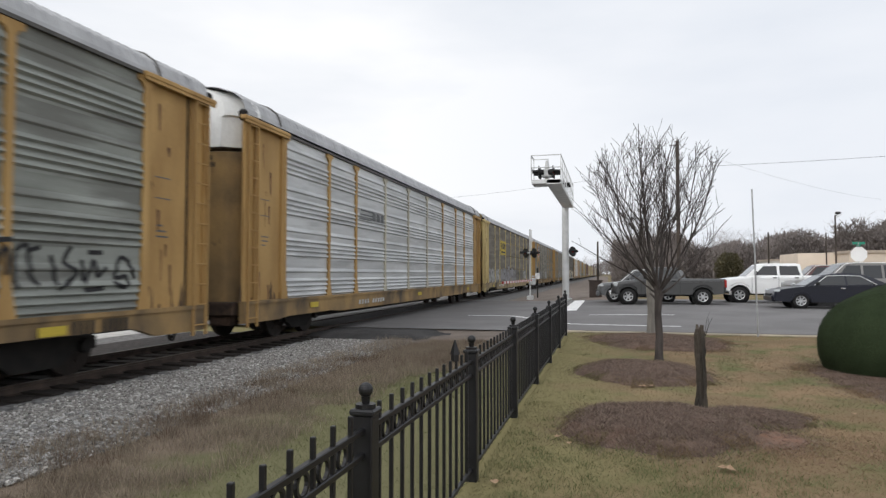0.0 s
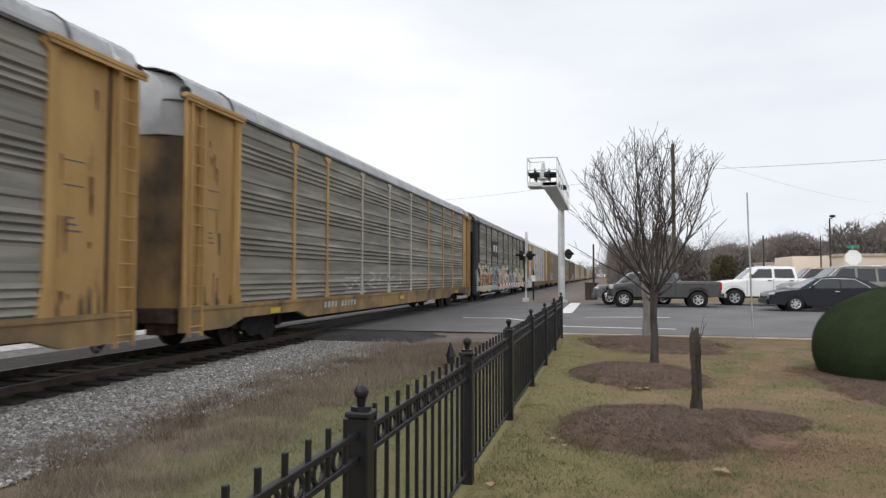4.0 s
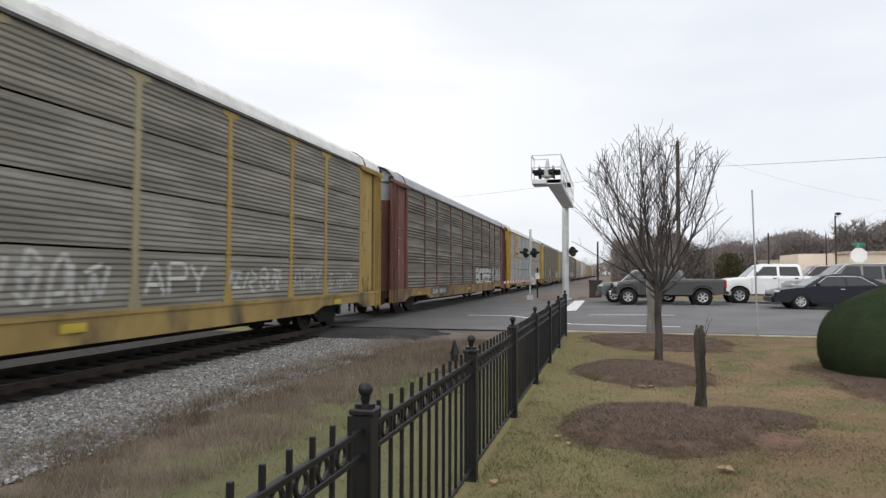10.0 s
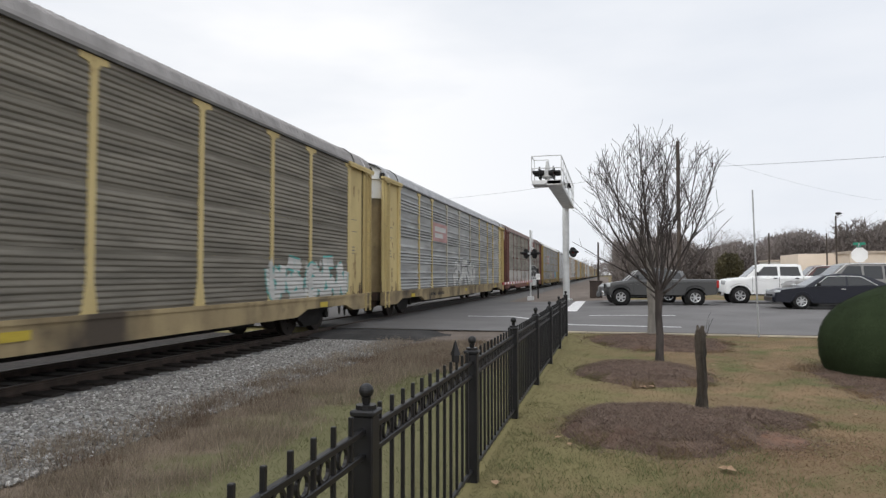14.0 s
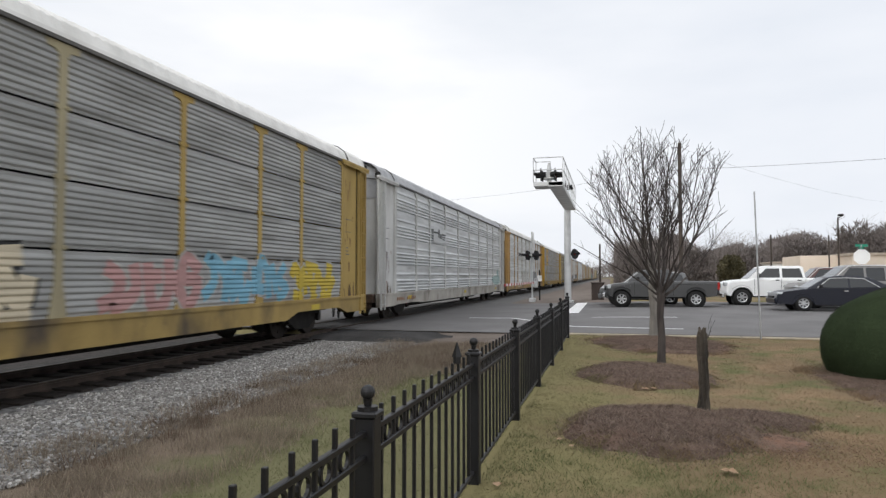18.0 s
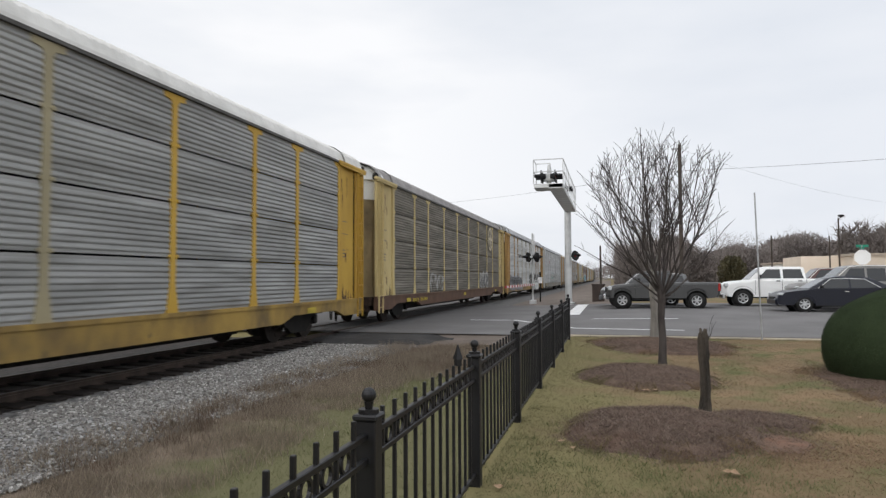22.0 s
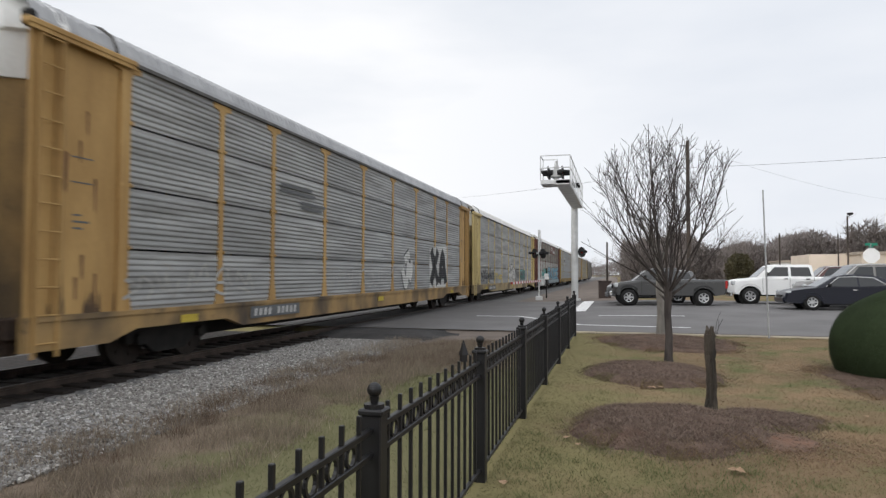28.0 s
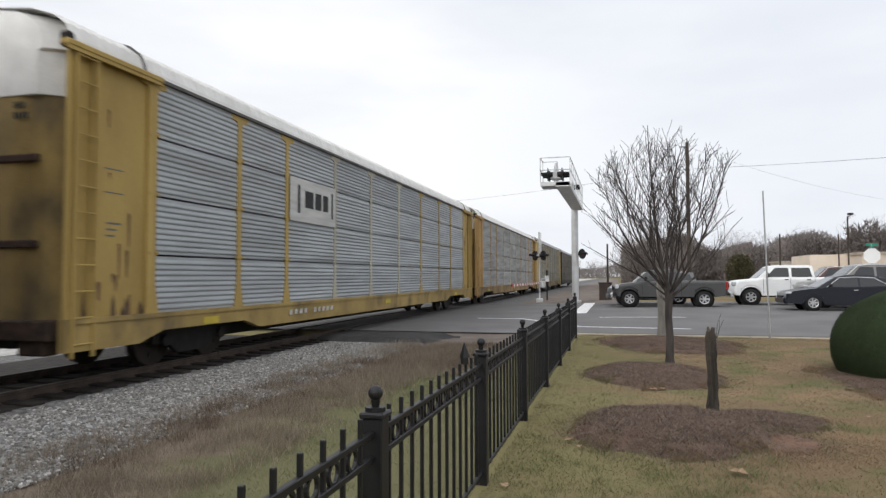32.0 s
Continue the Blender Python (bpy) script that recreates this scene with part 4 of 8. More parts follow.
def pickup(name, label, x, y, paint_, length, wb, width, height, r, bed=True, cab=(0.29, 0.66), over=0.15):
    f0 = -length * 0.5
    fw = f0 + length * over
    wheels = (fw, fw + wb)
    hood, bedz = height * 0.645, height * 0.69
    c0, c1 = f0 + length * cab[0], f0 + length * cab[1]
    e = length / 2
    lower = [(f0 + 0.06, 0.50), (f0, 0.6), (f0 + 0.01, hood * 0.66), (f0 + 0.05, hood * 0.82), (f0 + 0.16, hood * 0.90), (f0 + 0.36, hood * 0.95), (f0 + 0.7, hood * 0.985), (c0, hood + 0.03), (c0 + 0.25, bedz), (c1, bedz - 0.01), (c1 + 0.04, bedz + 0.01), (e - 0.06, bedz), (e, bedz - 0.05), (e - 0.02, 0.66), (e - 0.1, 0.52)]
    house = [(c0 - 0.05, hood), (c0 + 0.62, height - 0.06), (c0 + 0.85, height), (c1 - 0.25, height), (c1 - 0.08, height - 0.05), (c1, bedz - 0.02)]
    zt, zl = height - 0.13, bedz + 0.03
    mid = (c0 + c1) / 2 + 0.2
    panes = [[(c0 + 0.42, zl), (c0 + 0.85, zt), (mid - 0.05, zt), (mid - 0.05, zl)], [(mid + 0.07, zl), (mid + 0.07, zt), (c1 - 0.22, zt), (c1 - 0.12, zl)]]
    hw = width / 2
    extras = [("headlight", HEADLAMP, (f0 + 0.22, hw - 0.17, hood * 0.83), (0.2, 0.3, 0.2), 0.04), ("tail_light", TAILLAMP, (e - 0.14, hw - 0.07, bedz - 0.22), (0.1, 0.16, 0.36), 0.02),
              ("front_bumper", CHROME if bed else PLASTIC, (f0 - 0.03, 0, 0.52), (0.16, width - 0.08, 0.24), 0.04), ("rear_bumper", CHROME, (e + 0.05, 0, 0.56), (0.16, width - 0.1, 0.2), 0.03),
              ("grille", PLASTIC, (f0 + 0.02, 0, hood * 0.78), (0.06, width * 0.5, 0.24), 0.02), ("mirror", PLASTIC, (c0 + 0.45, hw + 0.1, bedz + 0.12), (0.12, 0.2, 0.22), 0.03),
              ("door_handle", PLASTIC, (mid - 0.18, hw + 0.005, bedz - 0.1), (0.18, 0.03, 0.05), 0.008), ("door_handle", PLASTIC, (c1 - 0.3, hw + 0.005, bedz - 0.1), (0.18, 0.03, 0.05), 0.008),
              ("door_seam", PLASTIC, (mid, hw - 0.002, (bedz + 0.5) / 2), (0.015, 0.01, bedz - 0.55), 0.0), ("door_seam", PLASTIC, (c0 + 0.28, hw - 0.002, (bedz + 0.5) / 2), (0.015, 0.01, bedz - 0.6), 0.0), ("door_seam", PLASTIC, (c1 - 0.02, hw - 0.002, (bedz + 0.5) / 2), (0.015, 0.01, bedz - 0.55), 0.0)]
    return vehicle(name, label, pose(x, y, road_z(x, y) + 0.0), paint_, width, wheels, r, lower, house, panes, roof_in=0.22, extras=extras, category="pickup truck", lifted=True)


def saloon(name, label, x, y, paint_, length, wb, width, height, r, tall=False, nose=0.0):
    f0, e = -length / 2, length / 2
    fw = f0 + (length * 0.19 if tall else 1.04)
    wheels = (fw, fw + wb)
    hw = width / 2
    if tall:
        belt, hood = height * 0.62, height * 0.60
        lower = [(f0 + 0.05, 0.36), (f0, 0.5), (f0 + 0.03, hood * 0.8), (f0 + 0.22, hood * 0.95), (f0 + length * (0.27 + nose), hood + 0.04), (f0 + length * (0.4 + nose), belt), (e - 0.1, belt), (e, belt - 0.1), (e - 0.02, 0.6), (e - 0.1, 0.4)]
        house = [(f0 + length * (0.24 + nose), hood), (f0 + length * (0.40 + nose), height - 0.06), (f0 + length * (0.46 + nose), height), (e - 0.5, height - 0.01), (e - 0.3, height - 0.08), (e - 0.06, belt - 0.02)]
        zt, zl = height - 0.14, belt + 0.03
        b = [f0 + length * k for k in (0.335 + nose, 0.425 + nose, 0.56 + nose / 2, 0.58 + nose / 2, 0.75, 0.77, 0.9, 0.94)]
        panes = [[(b[0], zl), (b[1], zt), (b[2], zt), (b[2], zl)], [(b[3], zl), (b[3], zt), (b[4], zt), (b[4], zl)], [(b[5], zl), (b[5], zt), (b[6], zt), (b[7], zl)]]
    else:
        belt, hood = height * 0.64, height * 0.60
        lower = [(f0 + 0.06, 0.3), (f0, 0.45), (f0 + 0.03, hood * 0.76), (f0 + 0.28, hood * 0.9), (f0 + length * 0.28, belt - 0.01), (f0 + length * 0.5, belt + 0.01), (e - 0.25, belt + 0.06), (e - 0.03, belt + 0.02), (e, belt - 0.15), (e - 0.03, 0.5), (e - 0.12, 0.33)]
        house = [(f0 + length * 0.24, belt - 0.04), (f0 + length * 0.41, height - 0.075), (f0 + length * 0.455, height - 0.03), (f0 + length * 0.52, height - 0.004), (f0 + length * 0.60, height), (f0 + length * 0.67, height - 0.03), (f0 + length * 0.735, height - 0.09), (f0 + length * 0.90, belt + 0.04)]
        zt, zl = height - 0.12, belt + 0.04
        b = [f0 + length * k for k in (0.335, 0.43, 0.565, 0.58, 0.69, 0.79)]
        panes = [[(b[0], zl), (b[1], zt - 0.02), (b[2], zt), (b[2], zl)], [(b[3], zl), (b[3], zt), (b[4], zt - 0.03), (b[5], zl + 0.03)]]
    if not tall:
        lower = lower[:2] + flow(lower[2:8]) + lower[8:]
        house = house[:2] + flow(house[2:7])[1:-1] + house[6:]
    extras = [("headlight", HEADLAMP, (f0 + (0.36 if tall else 0.24), hw - 0.16, hood * 0.82), (0.42, 0.3, 0.13), 0.05), ("tail_light", TAILLAMP, (e - 0.16, hw - 0.16, belt - 0.12), (0.12, 0.3, 0.16), 0.03),
              ("front_bumper", paint_, (f0 + 0.04, 0, 0.42), (0.2, width - 0.2, 0.28), 0.06), ("grille", PLASTIC, (f0 - 0.01, 0, 0.55), (0.08, width * 0.5, 0.14), 0.02),
              ("rear_bumper", paint_, (e - 0.03, 0, 0.46), (0.16, width - 0.2, 0.26), 0.05), ("mirror", PLASTIC, (f0 + length * 0.345, hw + 0.08, belt + 0.1), (0.12, 0.18, 0.14), 0.03),
              ("door_handle", CHROME, (f0 + length * 0.54, hw + 0.005, belt - 0.1), (0.18, 0.03, 0.04), 0.008), ("door_seam", PLASTIC, (f0 + length * 0.57, hw - 0.002, belt * 0.68), (0.012, 0.01, belt * 0.6), 0.0)]
    if not tall:
        extras.append(("sill_trim", PLASTIC, ((wheels[0] + wheels[1]) / 2, hw - 0.03, 0.3), (wb - 0.8, 0.05, 0.1), 0.01))
    car = vehicle(name, label, pose(x, y, road_z(x, y)), paint_, width, wheels, r, lower, house, panes, roof_in=0.24 if not tall else 0.2, spokes=7 if not tall else 5, extras=extras, bowed=tall)
    for s in (-1, 1):
        bm = bmesh.new()
        zb, zt2 = min(z for _, z in house), max(z for _, z in house)
        sy = lambda z: s * (hw - 0.05 - (0.2 if tall else 0.24) * (z - zb) / (zt2 - zb) + 0.02)
        arc = [(f0 + length * 0.325, belt + 0.03), (f0 + length * 0.43, height - 0.115), (f0 + length * 0.56, height - 0.095), (f0 + length * 0.69, height - 0.125), (f0 + length * 0.80, belt + 0.06)]
        # tall cars: added bright rods draw the sky's reflection on pillar and roof
        if tall:
            arc = [(f0 + length * (0.27 + nose), hood + 0.06), (f0 + length * (0.41 + nose), height - 0.08), (f0 + length * (0.48 + nose), height - 0.03), (e - 0.55, height - 0.035)]
        for (ax, az), (bx, bz) in zip(arc, arc[1:]):
            rod(bm, (ax, sy(az), az), (bx, sy(bz), bz), 0.02 if tall else 0.014, seg=6)
        part("roof_rail" if tall else "window_trim", bm, TRIM, car)
    return car


GREY_TRUCK = pickup("pickup_truck", "dark grey crew cab pickup waiting on the road", 2.79, 33.45, car_paint("dark_grey_car_paint", (0.062, 0.063, 0.064)), 5.3, 3.37, 1.85, 1.76, 0.37, bed=True, cab=(0.21, 0.60))
pickup("pickup_truck", "white crew cab pickup waiting behind other cars", 8.40, 36.35, car_paint("white_car_paint", (0.80, 0.81, 0.81)), 5.95, 3.75, 2.0, 1.97, 0.40, cab=(0.215, 0.654), over=0.165)
saloon("sedan", "dark blue sedan with chrome window trim", 9.16, 30.85, car_paint("dark_blue_car_paint", (0.006, 0.008, 0.017)), 4.82, 2.78, 1.82, 1.48, 0.33)
saloon("suv", "grey sport utility vehicle beside the pickup", 1.72, 36.3, car_paint("silver_grey_car_paint", (0.14, 0.145, 0.15)), 4.6, 2.7, 1.82, 1.70, 0.36, tall=True)
saloon("suv", "large grey sport utility vehicle behind the sedan", 10.48, 33.55, car_paint("grey_car_paint", (0.20, 0.195, 0.19)), 5.1, 3.0, 1.98, 1.97, 0.38, tall=True, nose=0.06)
saloon("suv", "maroon vehicle parked in the lot across the road", 12.5, 44.0, car_paint("maroon_car_paint", (0.10, 0.045, 0.043)), 4.8, 2.8, 1.9, 2.0, 0.36, tall=True)

# ---- across the road ----
stop = empty("stop_sign", pose(13.62, 41.0, 0.3), "back of an octagonal stop sign with a green street sign", "traffic sign")
part("post", rod(bmesh.new(), (0, 0, 0), (0, 0, 3.2), 0.035, seg=8), STEEL, stop)
oct_ = [(0.41 / math.cos(math.pi / 8) * math.cos(math.pi / 8 + k * math.pi / 4), 2.53 + 0.41 / math.cos(math.pi / 8) * math.sin(math.pi / 8 + k * math.pi / 4)) for k in range(8)]
part("sign_plate", slab(bmesh.new(), oct_, 0.012, Matrix.Translation((0, -0.05, 0)) @ FRONT), mat("bare_sign_plate", (0.86, 0.86, 0.85), rough=0.4, var=0.06), stop, "pale bare back")
SIGN_GREEN = mat("sign_green", (0.03, 0.26, 0.17), rough=0.5)
part("street_sign", box(bmesh.new(), (0.02, 0, 3.16), (0.62, 0.02, 0.14)), SIGN_GREEN, stop, "green street name plate")
part("street_sign", box(bmesh.new(), (0.0, 0, 3.03), (0.02, 0.62, 0.12)), SIGN_GREEN, stop, "green street name plate")

POLEWOOD = mat("tarred_pole_wood", (0.075, 0.06, 0.05), (0.045, 0.038, 0.033), rough=0.9, scale=4, streak=8)


def utility_pole(x, y, h, label, r=0.15, arm=True):
    p = empty("utility_pole", pose(x, y, 0.1), label, "pole", "poles across the road")
    part("shaft", rod(bmesh.new(), (0, 0, -0.1), (0, 0, h), r, r * 0.75, seg=10), POLEWOOD, p)
    if arm:
        part("insulator", rod(bmesh.new(), (0, 0, h), (0, 0, h + 0.2), 0.06, 0.04, seg=8), STEEL, p)
        part("bracket", box(bmesh.new(), (-0.25, 0, h - 0.3), (0.5, 0.08, 0.08)), STEEL, p)
    return p


utility_pole(4.6, 46.0, 10.6, "tall tarred wooden utility pole behind the tree")
utility_pole(-1.5, 103.0, 6.6, "distant wooden pole beside the railway", 0.18, False)
utility_pole(24.0, 82.0, 6.3, "thin wooden pole beside the low building", 0.09, False)
utility_pole(14.5, 66.0, 5.5, "short wooden pole across the road", 0.09, False)
utility_pole(9.0, 120.0, 9.0, "distant wooden pole among the trees", 0.2, False)
lamp = empty("street_lamp", pose(20.1, 66.0, 0.1), "dark street lamp on a tall pole by the low building", "street lamp")
part("pole", rod(bmesh.new(), (0, 0, 0), (0, 0, 7.0), 0.08, 0.065, seg=10), POLEWOOD, lamp)
part("arm", rod(bmesh.new(), (0, 0, 6.9), (0.3, -0.1, 7.1), 0.04, seg=6), DARKSTEEL, lamp)
part("lamp_head", box(bmesh.new(), (0.2, -0.1, 7.18), (0.5, 0.35, 0.2), bevel=0.08), DARKSTEEL, lamp)

WIRE = mat("black_cable", (0.09, 0.09, 0.095), rough=0.7)


def wire(a, b, sag, r, label):
    v, f = [], []
    a, b = Vector(a), Vector(b)
    pts = [a.lerp(b, i / 24) - Vector((0, 0, sag * 4 * (i / 24) * (1 - i / 24))) for i in range(25)]
    tube(v, f, pts, [r] * 25, 5)
    tagged(new("overhead_cable", mesh_of("overhead_cable", v, f, WIRE)), label, "cable", "overhead cables", kind="structure")


wire((4.6, 46.0, 8.9), (-27.5, 96.4, 13.2), 0.25, 0.011, "black overhead cable crossing above the railway")
wire((4.6, 46.0, 8.9), (20.3, 36.1, 7.8), 0.12, 0.010, "black overhead cable along the road")
wire((4.6, 46.0, 10.4), (28.8, 79.7, 9.8), 0.5, 0.006, "thin overhead cable from the wooden pole")

# low beige commercial building
BEIGE = mat("beige_stucco", (0.70, 0.61, 0.52), (0.63, 0.55, 0.46), rough=0.85, scale=0.4)
ROOFTRIM = mat("pale_metal_coping", (0.42, 0.36, 0.30), rough=0.6)
shop = empty("commercial_building", pose(48.0, 84.0, 0.2), "long low beige commercial building with a flat roof", "building")
part("wall", box(bmesh.new(), (0, 0, 1.9), (46, 12, 3.8)), BEIGE, shop)
part("roof_coping", box(bmesh.new(), (0, 0, 3.9), (46.4, 12.4, 0.28)), ROOFTRIM, shop)
part("wing", box(bmesh.new(), (-25.0, 2.0, 1.95), (3.9, 8, 3.9)), BEIGE, shop)
WHITEBLD = mat("white_stucco", (0.68, 0.67, 0.64), (0.6, 0.59, 0.56), rough=0.85)
for k in range(9):
    w = part("window", box(bmesh.new(), (-18 + 4.4 * k, -6.03, 1.5), (2.4, 0.08, 1.7)), GLASS, shop)
    part("frame", box(box(bmesh.new(), (-18 + 4.4 * k, -6.08, 1.5), (0.06, 0.04, 1.7)), (-18 + 4.4 * k, -6.08, 2.36), (2.5, 0.05, 0.08)), ROOFTRIM, w)
shed = empty("white_building", pose(24.5, 96.0, 0.2), "small white flat-roofed building beyond the road", "building")
part("wall", box(bmesh.new(), (0, 0, 1.65), (8, 6, 3.3)), WHITEBLD, shed)
part("roof", box(bmesh.new(), (0, 0, 3.35), (8.4, 6.4, 0.2)), ROOFTRIM, shed)

OLIVELEAF = mat("olive_evergreen_leaf", (0.095, 0.083, 0.042), (0.06, 0.054, 0.028), rough=0.7, scale=2)

# dark evergreen between the pickups and the trees beyond
def conifer(x, y, r, h, seed):
    rnd = np.random.RandomState(seed)
    t = empty("evergreen_tree", pose(x, y, 0.15), "dark green evergreen tree across the road", "tree")
    part("trunk", rod(bmesh.new(), (0, 0, 0), (0, 0, h * 0.5), 0.1, 0.05, seg=8), BARK, t)
    n = 6000
    z = rnd.uniform(0.1, 1, n) ** 0.8
    rr = r * (1.05 - z) ** 0.35 * rnd.uniform(0.3, 1.05, n) * (1 + 0.15 * np.sin(z * 9 + seed))
    a = rnd.uniform(0, math.tau, n)
    c = np.stack([rr * np.cos(a), rr * np.sin(a), z * h], 1)
    u, w = rnd.normal(size=(n, 3)) * 0.09, rnd.normal(size=(n, 3)) * 0.09
    vs = np.concatenate([c, c + u, c + w], axis=1).reshape(-1, 3)
    me = bpy.data.meshes.new("foliage")
    me.from_pydata(vs.tolist(), [], np.arange(3 * n).reshape(-1, 3).tolist())
    me.materials.append(OLIVELEAF)
    tagged(put("foliage", me, t), kind="stuff")


conifer(8.7, 52.0, 1.25, 3.1, 7)


# far woods: bare crowns along the skyline
def woods(name, spots, seed, material, label):
    rnd = random.Random(seed)
    v, f = [], []
    for x, y, h in spots:
        z0 = 0.1
        base = Vector((x, y, z0))
        lean = Vector((rnd.uniform(-0.1, 0.1), rnd.uniform(-0.1, 0.1), 1))
        tp, tr = bough(rnd, base, lean, h * 0.75, h * 0.014, h * 0.004, 5, 0.05, 0.08)
        tube(v, f, tp, tr, 4)
        for i in range(22):
            k = rnd.uniform(0.8, 5)
            p = tp[int(min(k, 4))].lerp(tp[int(min(k, 4)) + 1], k % 1)
            a = rnd.uniform(0, math.tau)
            l1 = h * rnd.uniform(0.22, 0.42)
            p1, r1 = bough(rnd, p, Vector((math.cos(a), math.sin(a), rnd.uniform(0.4, 1.1))), l1, h * 0.003, h * 0.0013, 3, 0.12, 0.15)
            tube(v, f, p1, r1, 3)
            for q in range(9):
                b = rnd.uniform(0, math.tau)
                s = rnd.randint(1, 3)
                d = Vector((math.cos(b), math.sin(b), rnd.uniform(0.2, 1.0)))
                p2, r2 = bough(rnd, p1[s], d, l1 * rnd.uniform(0.3, 0.55), h * 0.0014, h * 0.0008, 2, 0.1, 0.2)
                tube(v, f, p2, r2, 3)
    return tagged(new(name, mesh_of(name, v, f, material)), label, "woods", kind="stuff")


FARWOOD = mat("far_bare_branches", (0.20, 0.175, 0.165), (0.135, 0.118, 0.11), rough=0.9, scale=0.2)
rnd = random.Random(21)
spots = [(x + rnd.uniform(-2, 2), 118 + 0.15 * x + rnd.uniform(-10, 22), rnd.uniform(7.6, 9.6)) for x in range(2, 80, 2)]
woods("woods", spots, 5, FARWOOD, "band of bare winter trees along the skyline")
spots = [(rnd.uniform(33, 56), rnd.uniform(98, 110), rnd.uniform(9.6, 11.8)) for _ in range(20)]
woods("woods", spots, 6, FARWOOD, "tall bare winter trees behind the low building")
spots = [(rnd.uniform(0.5, 8), rnd.uniform(66, 110), rnd.uniform(4.5, 7.2)) for _ in range(26)]
woods("woods", spots, 8, FARWOOD, "bare winter trees beside the railway")
spots = [(rnd.uniform(-60, 60), rnd.uniform(420, 520), rnd.uniform(9, 14)) for _ in range(60)]
woods("woods", spots, 9, FARWOOD, "distant winter trees at the railway's far end")


# the dense haze of fine twigs that fills the far wood
def thicket(name, count, place, seed, label, size=0.5):
    q = np.random.RandomState(seed)
    c = place(q, count)
    up = np.stack([q.normal(scale=0.45, size=count), q.normal(scale=0.45, size=count), q.uniform(0.3, 1.0, count)], 1) * size * q.uniform(0.6, 1.8, (count, 1))
    side = np.stack([q.normal(size=count), q.normal(size=count), np.zeros(count)], 1)
    side /= np.linalg.norm(side, axis=1)[:, None]
    side *= 0.075 * size * 2
    vs = np.concatenate([c - side, c + side, c + up], 1).reshape(-1, 3)
    me = bpy.data.meshes.new(name)
    me.from_pydata(vs.tolist(), [], np.arange(3 * count).reshape(-1, 3).tolist())
    me.materials.append(FARWOOD)
    return tagged(new(name, me), label, "woods", kind="stuff")


def band(x0, x1, y0, y1, slope, top, wob):
    def place(q, n):
        x = q.uniform(x0, x1, n)
        y = q.uniform(y0, y1, n) + slope * x
        crest = top * (0.78 + 0.12 * np.sin(x * wob) + 0.10 * np.sin(x * wob * 2.7 + 1))
        return np.stack([x, y, crest * q.uniform(0, 1, n) ** 0.75], 1)
    return place


thicket("thicket", 150000, band(4, 90, 118, 146, 0.15, 9.6, 0.22), 4, "grey brown winter wood along the skyline", 0.7)
thicket("thicket", 60000, band(33, 62, 98, 110, 0.0, 11.8, 0.3), 5, "dense tall winter trees behind the low building", 0.7)
thicket("thicket", 26000, band(0.6, 7.5, 70, 112, 0.0, 6.0, 0.6), 6, "dense brown brush beside the railway", 0.45)
thicket("thicket", 12000, band(-70, 70, 430, 520, 0.0, 11.0, 0.05), 7, "distant wood at the railway's far end", 1.6)


# ---- the train ----
CAR_PITCH, BODY, MID = 28.6, 27.256, 13.8
BAYS = (2.67, 2.08, 2.812, 2.812, 2.812, 2.812, 2.812, 2.08, 2.67)
SILL_LO, SILL_HI, EAVE, PEAK, HALF = 0.54, 1.0, 5.14, 5.82, 1.47
END = 1.85
ROOF_LINE = [(1.52, EAVE - 0.02), (1.50, EAVE + 0.10), (1.40, EAVE + 0.30), (1.18, EAVE + 0.46), (0.75, EAVE + 0.60), (0.0, PEAK)]
ROOF_LINE = ROOF_LINE + [(-x, z) for x, z in reversed(ROOF_LINE[:-1])]


def press(style, height):
    """The pressed profile of one side sheet: (outwards, height above its lower edge)."""
    prof = [(0.0, 0.0)]
    if style == "broad":
        for k in range(4):
            b = 0.05 + k * 0.125
            prof += [(0.0, b), (0.052, b + 0.032), (0.05, b + 0.044), (0.0, b + 0.108)]
        prof += [(0.0, 0.67), (0.03, 0.70), (0.03, 0.72), (0.0, 0.80)]
    else:
        n = 9
        s = (height - 0.1) / n
        for k in range(n):
            b = 0.05 + k * s
            prof += [(0.0, b), (0.021, b + s * 0.26), (0.021, b + s * 0.45), (0.0, b + s * 0.95)]
    prof.append((0.0, height))
    return prof


def panel_mesh(length, height, style):
    """One pressed side sheet: x outwards, y along, z up from its lower edge."""
    prof = press(style, height)
    bm = bmesh.new()
    a = [bm.verts.new((x, -length / 2, z)) for x, z in prof]
    b = [bm.verts.new((x, length / 2, z)) for x, z in prof]
    for i in range(len(prof) - 1):
        bm.faces.new((a[i], b[i], b[i + 1], a[i + 1]))
    back_a, back_b = [bm.verts.new((-0.02, s * length / 2, 0)) for s in (-1, 1)], [bm.verts.new((-0.02, s * length / 2, height)) for s in (-1, 1)]
    bm.faces.new((back_a[1], back_a[0], back_b[0], back_b[1]))
    return bm


